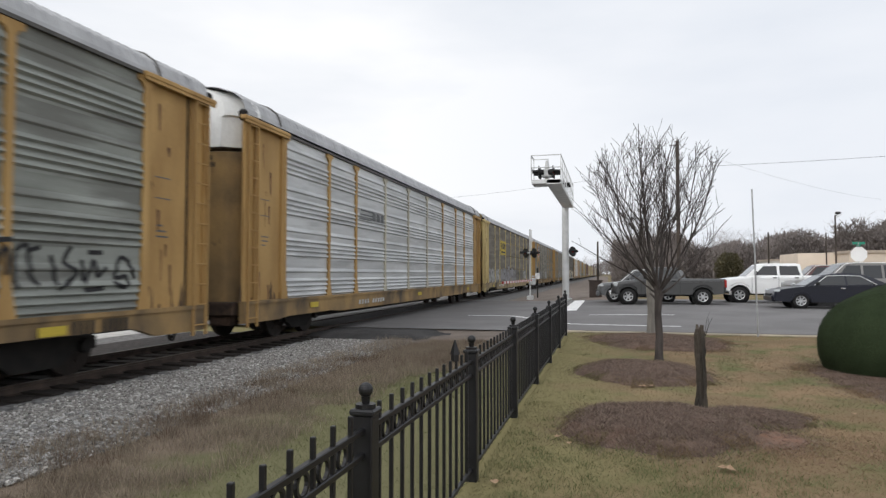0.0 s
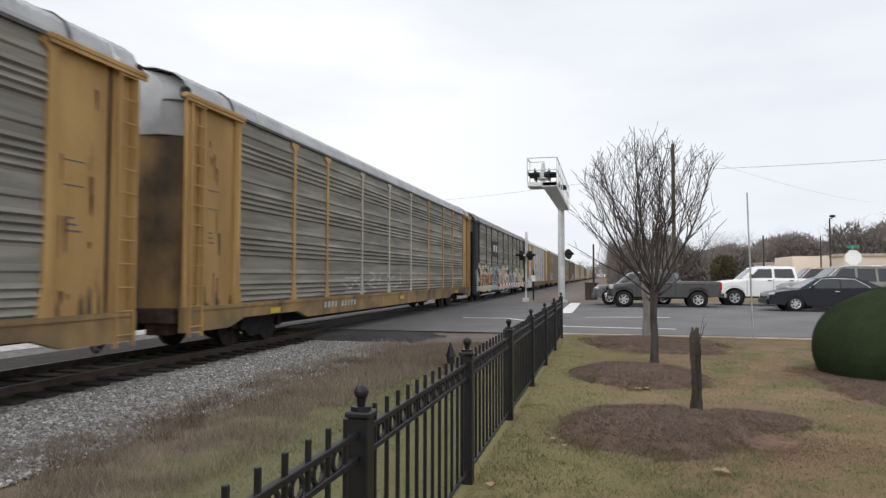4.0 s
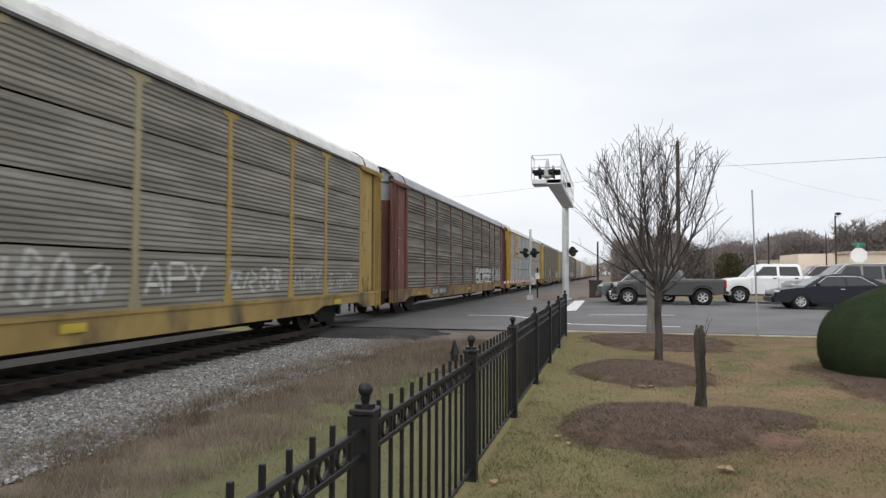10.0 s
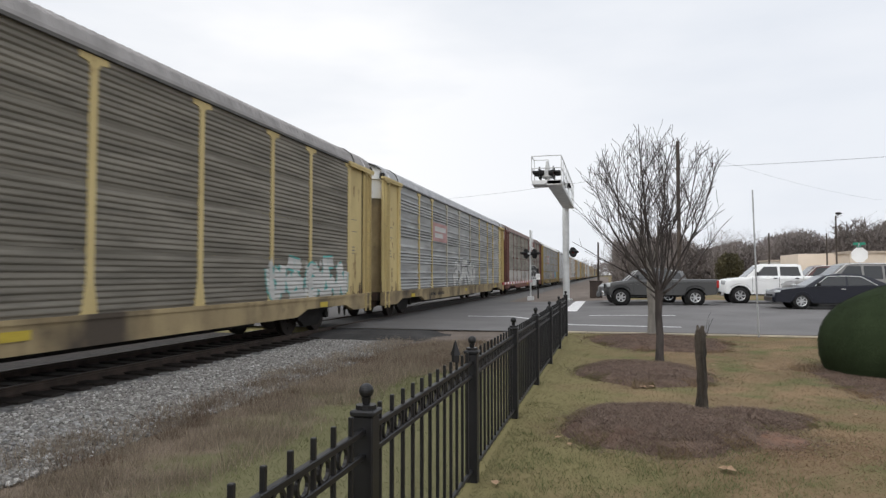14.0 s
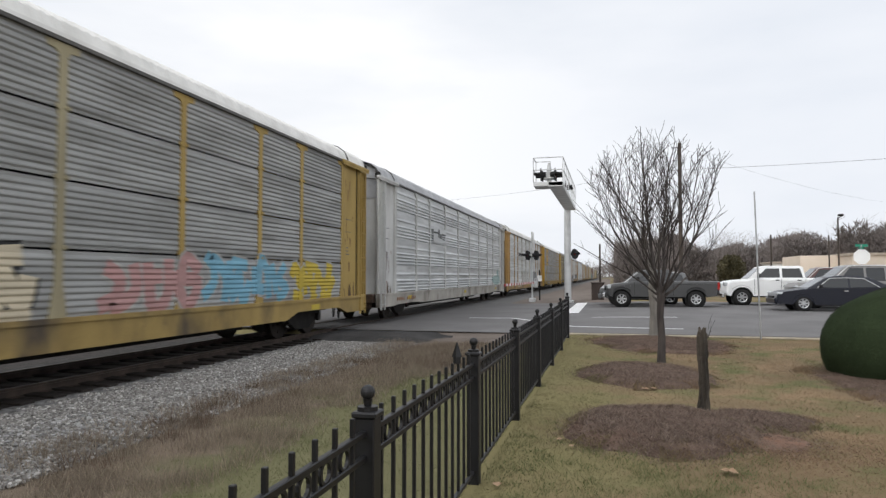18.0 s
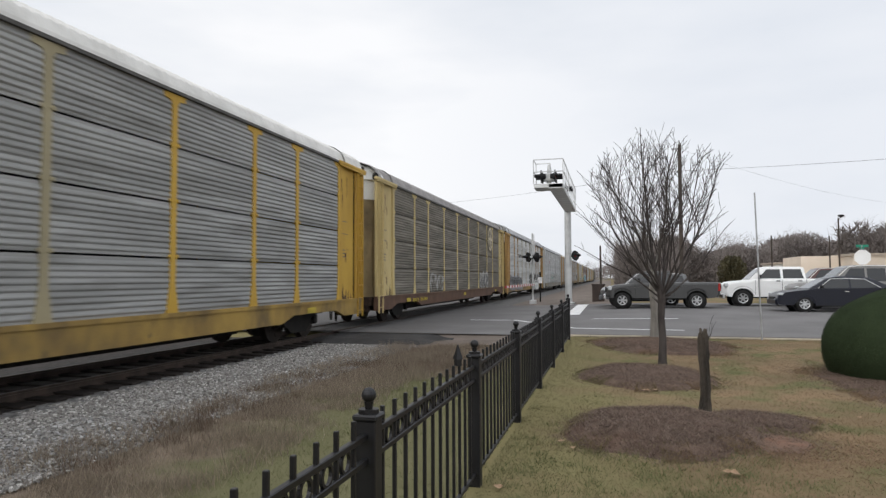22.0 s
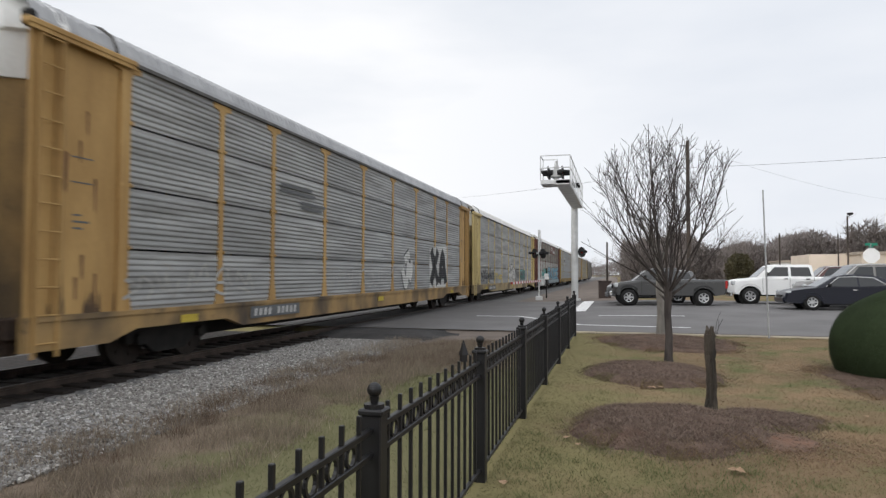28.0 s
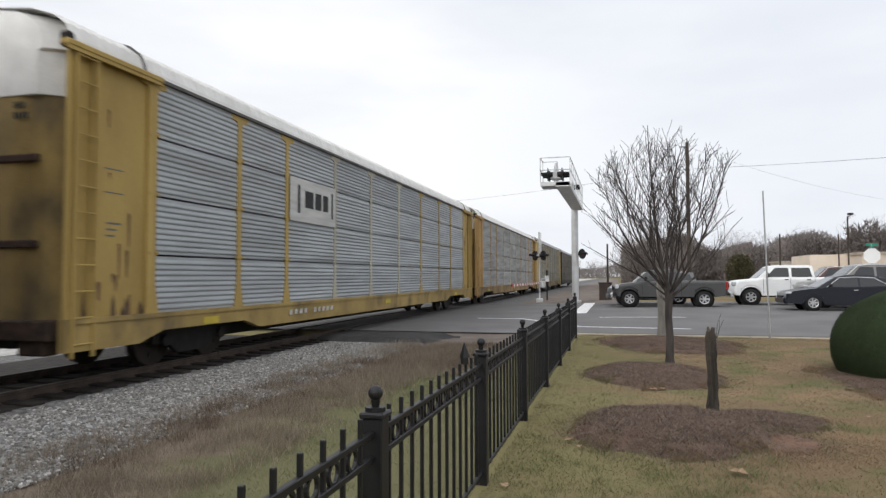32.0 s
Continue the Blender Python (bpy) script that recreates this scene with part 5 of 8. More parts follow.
def post_mesh(style):
    h = EAVE - SILL_HI + 0.05
    w = 0.065 if style == "broad" else 0.08
    t = 0.2 if style == "broad" else 0.3
    line_ = [(-0.18, 0), (0.18, 0), (0.165, 0.06), (w, 0.55), (w, h - 0.3), (w + 0.06, h - 0.22), (t, h - 0.2), (t, h - 0.1), (-t, h - 0.1), (-t, h - 0.2), (-w - 0.06, h - 0.22), (-w, h - 0.3), (-w, 0.55), (-0.165, 0.06)]
    bm = slab(bmesh.new(), line_, 0.056 if style == "broad" else 0.03, SIDE)
    if style == "stack":
        for k in range(1, 4):
            for s in (-1, 1):
                rod(bm, (0.02, s * 0.1, k * (EAVE - SILL_HI) / 4 + 0.03), (0.045, s * 0.1, k * (EAVE - SILL_HI) / 4 + 0.03), 0.035, seg=8)
    return bm


def roof_mesh():
    bm = bmesh.new()
    rows, pitch = [], 0.21
    n = int(BODY / pitch)
    for i in range(n):
        y = -BODY / 2 + i * BODY / n
        for dy, up in ((0.0, 0.0), (0.06, 0.0), (0.09, 0.022), (0.16, 0.022), (0.19, 0.0)):
            rows.append([bm.verts.new((x * (1 + (up * 0.5 if abs(x) < 1.45 else 0.0)), y + dy, z + up * (0.9 if abs(x) < 1.45 else 0.0))) for x, z in ROOF_LINE])
    for a, b in zip(rows, rows[1:]):
        for k in range(len(a) - 1):
            bm.faces.new((a[k], a[k + 1], b[k + 1], b[k]))
    return bm


def roof_trim_mesh():
    """Dark hoop that closes the roof at one end."""
    bm = bmesh.new()
    rows = [[bm.verts.new((x * s, y, 2.6 + (z - 2.6) * s)) for x, z in ROOF_LINE] for y, s in ((0, 1.0), (0, 1.016), (0.035, 1.016), (0.035, 1.0))]
    for a, b in ((0, 1), (1, 2), (2, 3)):
        for k in range(len(ROOF_LINE) - 1):
            bm.faces.new((rows[a][k], rows[a][k + 1], rows[b][k + 1], rows[b][k]))
    return bm


def cap_mesh(front):
    """The bay above the end doors: a narrow front with angled flanks that run back to the roof."""
    y0, d = (-BODY / 2, 1) if front else (BODY / 2, -1)
    arch_ = [(x * 1.004, z + 0.012) for x, z in ROOF_LINE]
    full = [(1.37, 4.42), (1.37, EAVE - 0.04)] + arch_ + [(-1.37, EAVE - 0.04), (-1.37, 4.42)]
    rows = []
    for y, sx, drop in ((0.62, 1.0, 0.0), (0.42, 0.99, 0.0), (0.02, 0.64, 0.035)):
        rows.append([(x * sx, y0 + d * y, z - drop * max(0.0, (z - 4.42) / 1.4)) for x, z in full])
    bm = bmesh.new()
    vs = [[bm.verts.new(p) for p in r] for r in rows]
    for p, q in zip(vs, vs[1:]):
        for k in range(len(p) - 1):
            bm.faces.new((p[k], p[k + 1], q[k + 1], q[k]))
    bm.faces.new(vs[-1])
    for p, q in zip(vs, vs[1:]):
        bm.faces.new((p[-1], p[0], q[0], q[-1]))
    bmesh.ops.recalc_face_normals(bm, faces=bm.faces)
    return bm


def sill_mesh(deep):
    lo, hi = SILL_LO, SILL_HI + 0.03
    e = 0.72 if deep else SILL_LO + 0.05
    h = BODY / 2
    out = [(-h, lo), (-12.1, lo), (-11.5, e), (-8.9, e), (-8.3, lo), (8.3, lo), (8.9, e), (11.5, e), (12.1, lo), (h, lo), (h, hi), (-h, hi)]
    bm = slab(bmesh.new(), out, 0.14, SIDE @ Matrix.Translation((0, 0, HALF - 0.08)))
    box(bm, (HALF + 0.06, 0, hi - 0.04), (0.06, BODY - 0.3, 0.07))
    return bm


def upright_mesh(w, d):
    h = EAVE - SILL_HI
    return box(bmesh.new(), (0, 0, h / 2), (d, w, h), bevel=0.012)


def header_mesh():
    bm = box(bmesh.new(), (0.05, 0, 0), (0.16, END + 0.25, 0.1), bevel=0.02)
    box(bm, (0.1, 0, -0.06), (0.03, END + 0.2, 0.08))
    return bm


def ladder_mesh():
    bm = bmesh.new()
    h = EAVE - 0.5
    for s in (-1, 1):
        box(bm, (0, s * 0.2, h / 2), (0.05, 0.035, h))
    for k in range(12):
        rod(bm, (0.01, -0.2, 0.2 + k * (h - 0.3) / 11), (0.01, 0.2, 0.2 + k * (h - 0.3) / 11), 0.014, seg=6)
    return bm


def end_door_mesh(side):
    """One curved leaf of the end doors, bulging outwards in plan."""
    h = 4.42 - SILL_HI
    plan = [(0.01, 0.03), (0.5, 0.04), (0.86, 0.10), (0.95, 0.13), (1.2, 0.31), (1.41, 0.52)]
    bm = bmesh.new()
    out = [[bm.verts.new((side * x, y, z)) for x, y in plan] for z in (0, h)]
    inn = [[bm.verts.new((side * max(x - 0.03, 0.01), y + 0.05, z)) for x, y in plan] for z in (0, h)]
    for k in range(len(plan) - 1):
        bm.faces.new((out[0][k], out[0][k + 1], out[1][k + 1], out[1][k]))
        bm.faces.new((inn[0][k + 1], inn[0][k], inn[1][k], inn[1][k + 1]))
        bm.faces.new((out[1][k], out[1][k + 1], inn[1][k + 1], inn[1][k]))
    bmesh.ops.recalc_face_normals(bm, faces=bm.faces)
    return bm


def wheelset_mesh():
    bm = rod(bmesh.new(), (-0.95, 0, 0), (0.95, 0, 0), 0.08, seg=8)
    for s in (-1, 1):
        rod(bm, (s * 0.69, 0, 0), (s * 0.82, 0, 0), 0.4826, seg=24)
        rod(bm, (s * 0.66, 0, 0), (s * 0.69, 0, 0), 0.51, seg=24)
        rod(bm, (s * 0.82, 0, 0), (s * 0.86, 0, 0), 0.17, 0.12, seg=12)
        for k in range(6):
            a = k * math.tau / 6
            rod(bm, (s * 0.82, 0.3 * math.cos(a), 0.3 * math.sin(a)), (s * 0.835, 0.3 * math.cos(a), 0.3 * math.sin(a)), 0.05, seg=6)
    return bm


def side_frame_mesh():
    out = [(-1.15, 0.42), (-1.15, 0.62), (-0.75, 0.72), (-0.3, 0.78), (0.3, 0.78), (0.75, 0.72), (1.15, 0.62), (1.15, 0.42), (0.7, 0.4), (0.42, 0.2), (-0.42, 0.2), (-0.7, 0.4)]
    bm = slab(bmesh.new(), out, 0.14, SIDE @ Matrix.Translation((0, 0, -0.07)))
    for k in (-0.18, 0.0, 0.18):
        rod(bm, (0.0, k, 0.28), (0.0, k, 0.7), 0.07, seg=8)
    for s in (-1, 1):
        rod(bm, (0.05, s * 0.865, 0.48), (0.16, s * 0.865, 0.48), 0.11, seg=10)
    return bm


def coupler_mesh(s):
    bm = box(bmesh.new(), (0, s * 0.3, 0), (0.16, 0.9, 0.18), bevel=0.02)
    box(bm, (0.03, s * 0.78, 0), (0.3, 0.26, 0.28), bevel=0.05)
    return bm


def hose_mesh():
    bm = bmesh.new()
    last = None
    for k in range(10):
        u = k / 9
        p = Vector((0.35 - 0.25 * u, -0.1 + 0.75 * u, -0.15 - 0.35 * math.sin(math.pi * u)))
        if last is not None:
            rod(bm, last, p, 0.025, seg=6)
        last = p
    return bm


WHEELSETS = []


def truck(parent, y):
    tk = part("truck", box(bmesh.new(), (0, 0, 0.55), (1.9, 0.42, 0.26), bevel=0.04), DARKSTEEL, parent)
    tk.matrix_basis = pose(0, y, 0)
    for s in (-1, 1):
        put("side_frame", shared("side_frame", side_frame_mesh, DARKSTEEL), tk, pose(s * 1.0, 0, 0, 0, 0, 0 if s > 0 else 180))
        w = put("wheelset", shared("wheelset", wheelset_mesh, WHEEL), tk)
        w.matrix_parent_inverse = pose(0, s * 0.865, 0.4826)
        WHEELSETS.append(w)


WHEEL = mat("wheel_steel", (0.035, 0.026, 0.021), (0.02, 0.016, 0.013), rough=0.6, metal=0.3, scale=5)
PAINTS = {}


def paint(key, col, **kw):
    if key not in PAINTS:
        PAINTS[key] = mat(key, col, **kw)
    return PAINTS[key]


RIGGING = mat("rusty_underframe_steel", (0.075, 0.048, 0.034), (0.03, 0.022, 0.018), rough=0.9, scale=5)
STRAP = mat("rusty_door_strap", (0.07, 0.04, 0.028), (0.035, 0.022, 0.018), rough=0.85, scale=8)


def autorack(index, look_):
    """One covered car carrier: look_ names its paints (post, panel, roof, cap, end, sill) and the kind of sheet."""
    style = look_.get("style", "stack")
    post, panel, roof = look_["post"], look_["panel"], look_["roof"]
    end, sill, cap = look_.get("end", post), look_.get("sill", GRIMY.get(post.name, post)), look_.get("cap", look_["roof"])
    bar = look_.get("bar", post)
    front = 12.66 + CAR_PITCH * index
    car = empty("autorack_car", pose(TRACK_X, front + MID, RAIL_Z), look_["label"], "railcar", "cars of the freight train")
    put("floor", shared("floor", lambda: box(box(box(bmesh.new(), (0, 0, 0.93), (2.74, BODY - 0.3, 0.1)), (0, 0, 0.72), (0.5, BODY - 0.6, 0.35)), (0, 0, 0.58), (0.7, 16.4, 0.56)), DARKSTEEL), car)
    lift = look_.get("lift", 0.0)
    put("roof", shared("roof", roof_mesh, roof), car, pose(0, 0, 0) @ Matrix.Diagonal((1, 1, 1 + lift / PEAK, 1)) if lift else None)
    put("roof_edge", shared("roof_edge", lambda: box(box(bmesh.new(), (HALF + 0.04, 0, EAVE - 0.01), (0.06, BODY - 0.2, 0.06)), (-HALF - 0.04, 0, EAVE - 0.01), (0.06, BODY - 0.2, 0.06)), look_.get("edge", EDGE)), car)
    for s in (-1, 1):
        turn = pose(0, 0, 0, 0, 0, 0 if s > 0 else 180)
        put("side_sill", shared(("side_sill", look_.get("deep", True)), lambda: sill_mesh(look_.get("deep", True)), sill), car, turn)
        y = -BODY / 2 + END
        for k, b in enumerate(BAYS):
            put("post", shared(("post", style), lambda: post_mesh(style), post if k in (0, 1, 2, 6, 7, 8) else bar), car, turn @ pose(HALF, y, SILL_HI))
            gap = {"stack": 0.035, "fine": 0.008}.get(style, 0.0)
            h = (EAVE - SILL_HI) / 4
            if k in look_.get("solid", ()):
                put("side_panel", shared(("flat_panel", b), lambda: box(bmesh.new(), (0.0, 0, 2 * h), (0.05, b - 0.1, 4 * h)), post), car, turn @ pose(HALF, y + b / 2, SILL_HI))
            elif s < 0:
                put("side_panel", shared(("far_panel", b), lambda: panel_mesh(b - 0.06, 4 * h, "stack"), panel), car, turn @ pose(HALF, y + b / 2, SILL_HI))
            else:
                for j in range(4):
                    me = shared(("side_panel", round(b, 2), style), lambda: panel_mesh(b - 0.06, h - gap, style), look_["rows"][j] if "rows" in look_ else panel)
                    put("side_panel", me, car, turn @ pose(HALF, y + b / 2, SILL_HI + j * h + gap / 2))
            y += b
        put("post", shared(("post", style), lambda: post_mesh(style), post), car, turn @ pose(HALF, y, SILL_HI))
        for e in (-1, 1):
            mid = e * (BODY / 2 - END / 2)
            put("end_panel", shared("end_panel", lambda: upright_mesh(END - 0.1, 0.05), end), car, turn @ pose(HALF - 0.05, mid, SILL_HI))
            for off, w, d in ((-0.86, 0.12, 0.075), (0.86, 0.16, 0.08), (-0.42 * e * (1 if s > 0 else -1) * -1, 0.1, 0.05)):
                put("upright", shared(("upright", w), lambda: upright_mesh(w, d), end), car, turn @ pose(HALF, mid + off, SILL_HI))
            put("door_gap", shared("door_gap", lambda: upright_mesh(0.07, 0.03), DARKSTEEL), car, turn @ pose(HALF - 0.03, e * (BODY / 2 - 0.62), SILL_HI))
            put("header", shared("header", header_mesh, end), car, turn @ pose(HALF, e * (BODY / 2 - END / 2), EAVE - 0.02))
            put("ladder", shared("ladder", ladder_mesh, end), car, turn @ pose(HALF + 0.08, e * (BODY / 2 - 0.3), 0.45))
    for e in (-1, 1):
        for s in (-1, 1):
            door = put("end_door", shared(("end_door", s), lambda: end_door_mesh(s), GRIMY.get(end.name, end)), car, pose(0, e * BODY / 2, SILL_HI, 0, 0, 0 if e < 0 else 180))
            for z in (1.15, 2.45) if look_.get("slots") else ():
                put("door_slot", shared(("door_slot", s), lambda: box(bmesh.new(), (s * 0.55, 0.035, 0), (0.78, 0.09, 0.12), bevel=0.02), STRAP), door, pose(0, 0, z))
        put("end_cap", shared(("end_cap", e), lambda: cap_mesh(e < 0), cap), car, pose(0, 0, 0) @ Matrix.Diagonal((1, 1, 1 + lift / PEAK, 1)) if lift else None)
        put("roof_trim", shared("roof_trim", roof_trim_mesh, EDGE), car, pose(0, e * (BODY / 2 - 1.55), lift))
        put("end_sill", shared("end_sill", lambda: box(box(box(bmesh.new(), (0, 0, 0.86), (2.6, 0.42, 0.3), bevel=0.02), (0.9, 0.02, 0.62), (0.5, 0.3, 0.28), bevel=0.03), (-0.7, 0.05, 0.66), (0.7, 0.26, 0.2), bevel=0.03), RIGGING), car, pose(0, e * (BODY / 2 - 0.12), 0))
        for s in (-1, 1):
            put("header_end", shared("header_end", lambda: box(bmesh.new(), (0, 0, 0), (0.2, 0.16, 0.24), bevel=0.05), DARKSTEEL), car, pose(s * (HALF - 0.02), e * (BODY / 2 + 0.0), EAVE + 0.05))
        put("coupler", shared(("coupler", e), lambda: coupler_mesh(e), DARKSTEEL), car, pose(0, e * (BODY / 2 - 0.15), 0.85))
        put("air_hose", shared("air_hose", hose_mesh, DARKSTEEL), car, pose(0.2, e * (BODY / 2 + 0.1), 0.75, 0, 0, 0 if e > 0 else 180))
        truck(car, e * 10.06)
    return car


BLOT = 1.4
EDGE = paint("dark_roof_edge", (0.12, 0.115, 0.11), col2=(0.07, 0.068, 0.065), rough=0.7)
OCHRE = paint("ochre_yellow_paint", (0.47, 0.305, 0.125), col2=(0.35, 0.215, 0.085), rough=0.6, rust=0.4, rust_col=(0.15, 0.085, 0.05), rnd=0.06, streak=3, scale=1.2, spec=0.15)
YELLOW = paint("bright_yellow_paint", (0.57, 0.365, 0.07), col2=(0.46, 0.285, 0.055), rough=0.55, rust=0.32, rnd=0.06, streak=3, scale=1.2, spec=0.15)
CREAM = paint("faded_cream_yellow_paint", (0.60, 0.485, 0.24), col2=(0.48, 0.38, 0.185), rough=0.65, rust=0.38, rnd=0.06, streak=3, scale=1.2, spec=0.15)
GOLD = paint("mustard_yellow_paint", (0.42, 0.30, 0.105), col2=(0.335, 0.235, 0.08), rough=0.6, rust=0.3, rnd=0.06, streak=3, scale=1.2, spec=0.15)
MAROON = paint("faded_maroon_paint", (0.195, 0.082, 0.065), col2=(0.13, 0.06, 0.05), rough=0.65, rust=0.34, rnd=0.08, streak=3)
BLACKP = paint("sooty_black_paint", (0.05, 0.05, 0.052), col2=(0.032, 0.032, 0.034), rough=0.65, rnd=0.1, streak=3)
WHITEP = paint("chalky_white_paint", (0.82, 0.83, 0.82), col2=(0.70, 0.705, 0.69), rough=0.65, rust=0.2, rust_col=(0.3, 0.24, 0.18), rnd=0.05, streak=3)
GREYWHITE = paint("greyed_white_paint", (0.56, 0.56, 0.545), col2=(0.44, 0.44, 0.425), rough=0.65, rust=0.25, rust_col=(0.25, 0.19, 0.14), rnd=0.05, streak=3)
# worn middle posts, paled so that distance haze sits in their colour
PALEBAR = paint("weathered_hazy_post", (0.47, 0.44, 0.35), col2=(0.36, 0.335, 0.27), rough=0.6, rnd=0.08, streak=4, scale=1.5, rust=0.3)
# yellow cars' middle posts, desaturated to paint in the haze of distance
DULLBAR = paint("hazy_yellow_post", (0.38, 0.335, 0.215), col2=(0.29, 0.255, 0.165), rough=0.65, rnd=0.08, streak=4, scale=1.5, rust=0.3)
SILVER = paint("galvanised_side_sheet", (0.575, 0.585, 0.583), col2=(0.43, 0.44, 0.442), rough=0.42, metal=0.3, scale=0.9, rnd=0.06, streak=0.3, patch=((0.37, 0.378, 0.375), BLOT, 0.50, 0.72, 1))
GREY = paint("dull_grey_side_sheet", (0.365, 0.370, 0.365), col2=(0.261, 0.265, 0.261), rough=0.6, metal=0.1, scale=0.9, rnd=0.06, streak=0.3, patch=((0.217, 0.217, 0.209), BLOT, 0.50, 0.70, 1), spec=0.12)
GREENGREY = paint("mossy_grey_side_sheet", (0.322, 0.340, 0.317), col2=(0.221, 0.235, 0.216), rough=0.65, scale=0.9, rnd=0.05, streak=0.4, patch=((0.175, 0.179, 0.166), BLOT, 0.48, 0.66, 1), spec=0.12)
SOOT = paint("sooty_grey_side_sheet", (0.298, 0.284, 0.248), col2=(0.198, 0.187, 0.16), rough=0.7, scale=0.9, rnd=0.06, streak=0.3, patch=((0.185, 0.177, 0.152), BLOT, 0.48, 0.66, 1), spec=0.12)
BLUEGREY = paint("blue_grey_side_sheet", (0.37, 0.395, 0.408), col2=(0.29, 0.306, 0.315), rough=0.5, metal=0.15, scale=0.9, rnd=0.06, streak=0.3, patch=((0.270, 0.279, 0.279), BLOT, 0.52, 0.72, 1), spec=0.12)
BROWN = paint("sooty_brown_side_sheet", (0.235, 0.218, 0.185), col2=(0.155, 0.143, 0.12), rough=0.75, scale=0.9, rnd=0.06, streak=0.3, patch=((0.145, 0.134, 0.114), BLOT, 0.48, 0.66, 1), spec=0.12)
OLDWHITE = paint("dirty_white_side_sheet", (0.460, 0.446, 0.414), col2=(0.331, 0.317, 0.290), rough=0.7, scale=0.9, rnd=0.07, streak=0.3, rust=0.2)
ROOFG = paint("galvanised_roof", (0.43, 0.435, 0.445), col2=(0.33, 0.335, 0.345), rough=0.5, metal=0.2, rnd=0.05)
ROOFW = paint("pale_roof", (0.76, 0.755, 0.73), col2=(0.63, 0.625, 0.60), rough=0.55, metal=0.05, rnd=0.05)
ROOFD = paint("sooty_roof", (0.33, 0.315, 0.31), col2=(0.24, 0.23, 0.225), rough=0.7, rnd=0.05)
ROOFB = paint("rusty_brown_roof", (0.25, 0.19, 0.175), col2=(0.16, 0.115, 0.105), rough=0.8, scale=1.5, rnd=0.05, rust=0.5, rust_col=(0.42, 0.40, 0.38))
GRIME = (0.075, 0.06, 0.046)
GRIMY = {
    OCHRE.name: paint("grimy_ochre_sill", (0.36, 0.235, 0.10), col2=(0.22, 0.15, 0.075), rough=0.75, rust=0.45, rust_col=GRIME, streak=1.5, scale=1.5, rnd=0.04, patch=(GRIME, 0.8, 0.47, 0.68, 1)),
    YELLOW.name: paint("grimy_yellow_sill", (0.40, 0.265, 0.07), col2=(0.25, 0.165, 0.055), rough=0.7, rust=0.4, rust_col=GRIME, streak=1.5, scale=1.5, rnd=0.04, patch=(GRIME, 0.8, 0.50, 0.70, 1)),
    CREAM.name: paint("grimy_cream_sill", (0.40, 0.315, 0.175), col2=(0.26, 0.20, 0.115), rough=0.75, rust=0.45, rust_col=GRIME, streak=1.5, scale=1.5, rnd=0.04, patch=(GRIME, 0.8, 0.45, 0.66, 1)),
    GOLD.name: paint("grimy_mustard_sill", (0.38, 0.27, 0.095), col2=(0.27, 0.19, 0.07), rough=0.7, rust=0.35, rust_col=GRIME, streak=1.5, scale=1.5, rnd=0.04, patch=(GRIME, 0.8, 0.52, 0.72, 1)),
    WHITEP.name: paint("grimy_white_sill", (0.42, 0.40, 0.36), col2=(0.30, 0.28, 0.25), rough=0.75, rust=0.35, rust_col=GRIME, streak=1.5, scale=1.5, rnd=0.04, patch=(GRIME, 0.8, 0.52, 0.74, 1)),
}

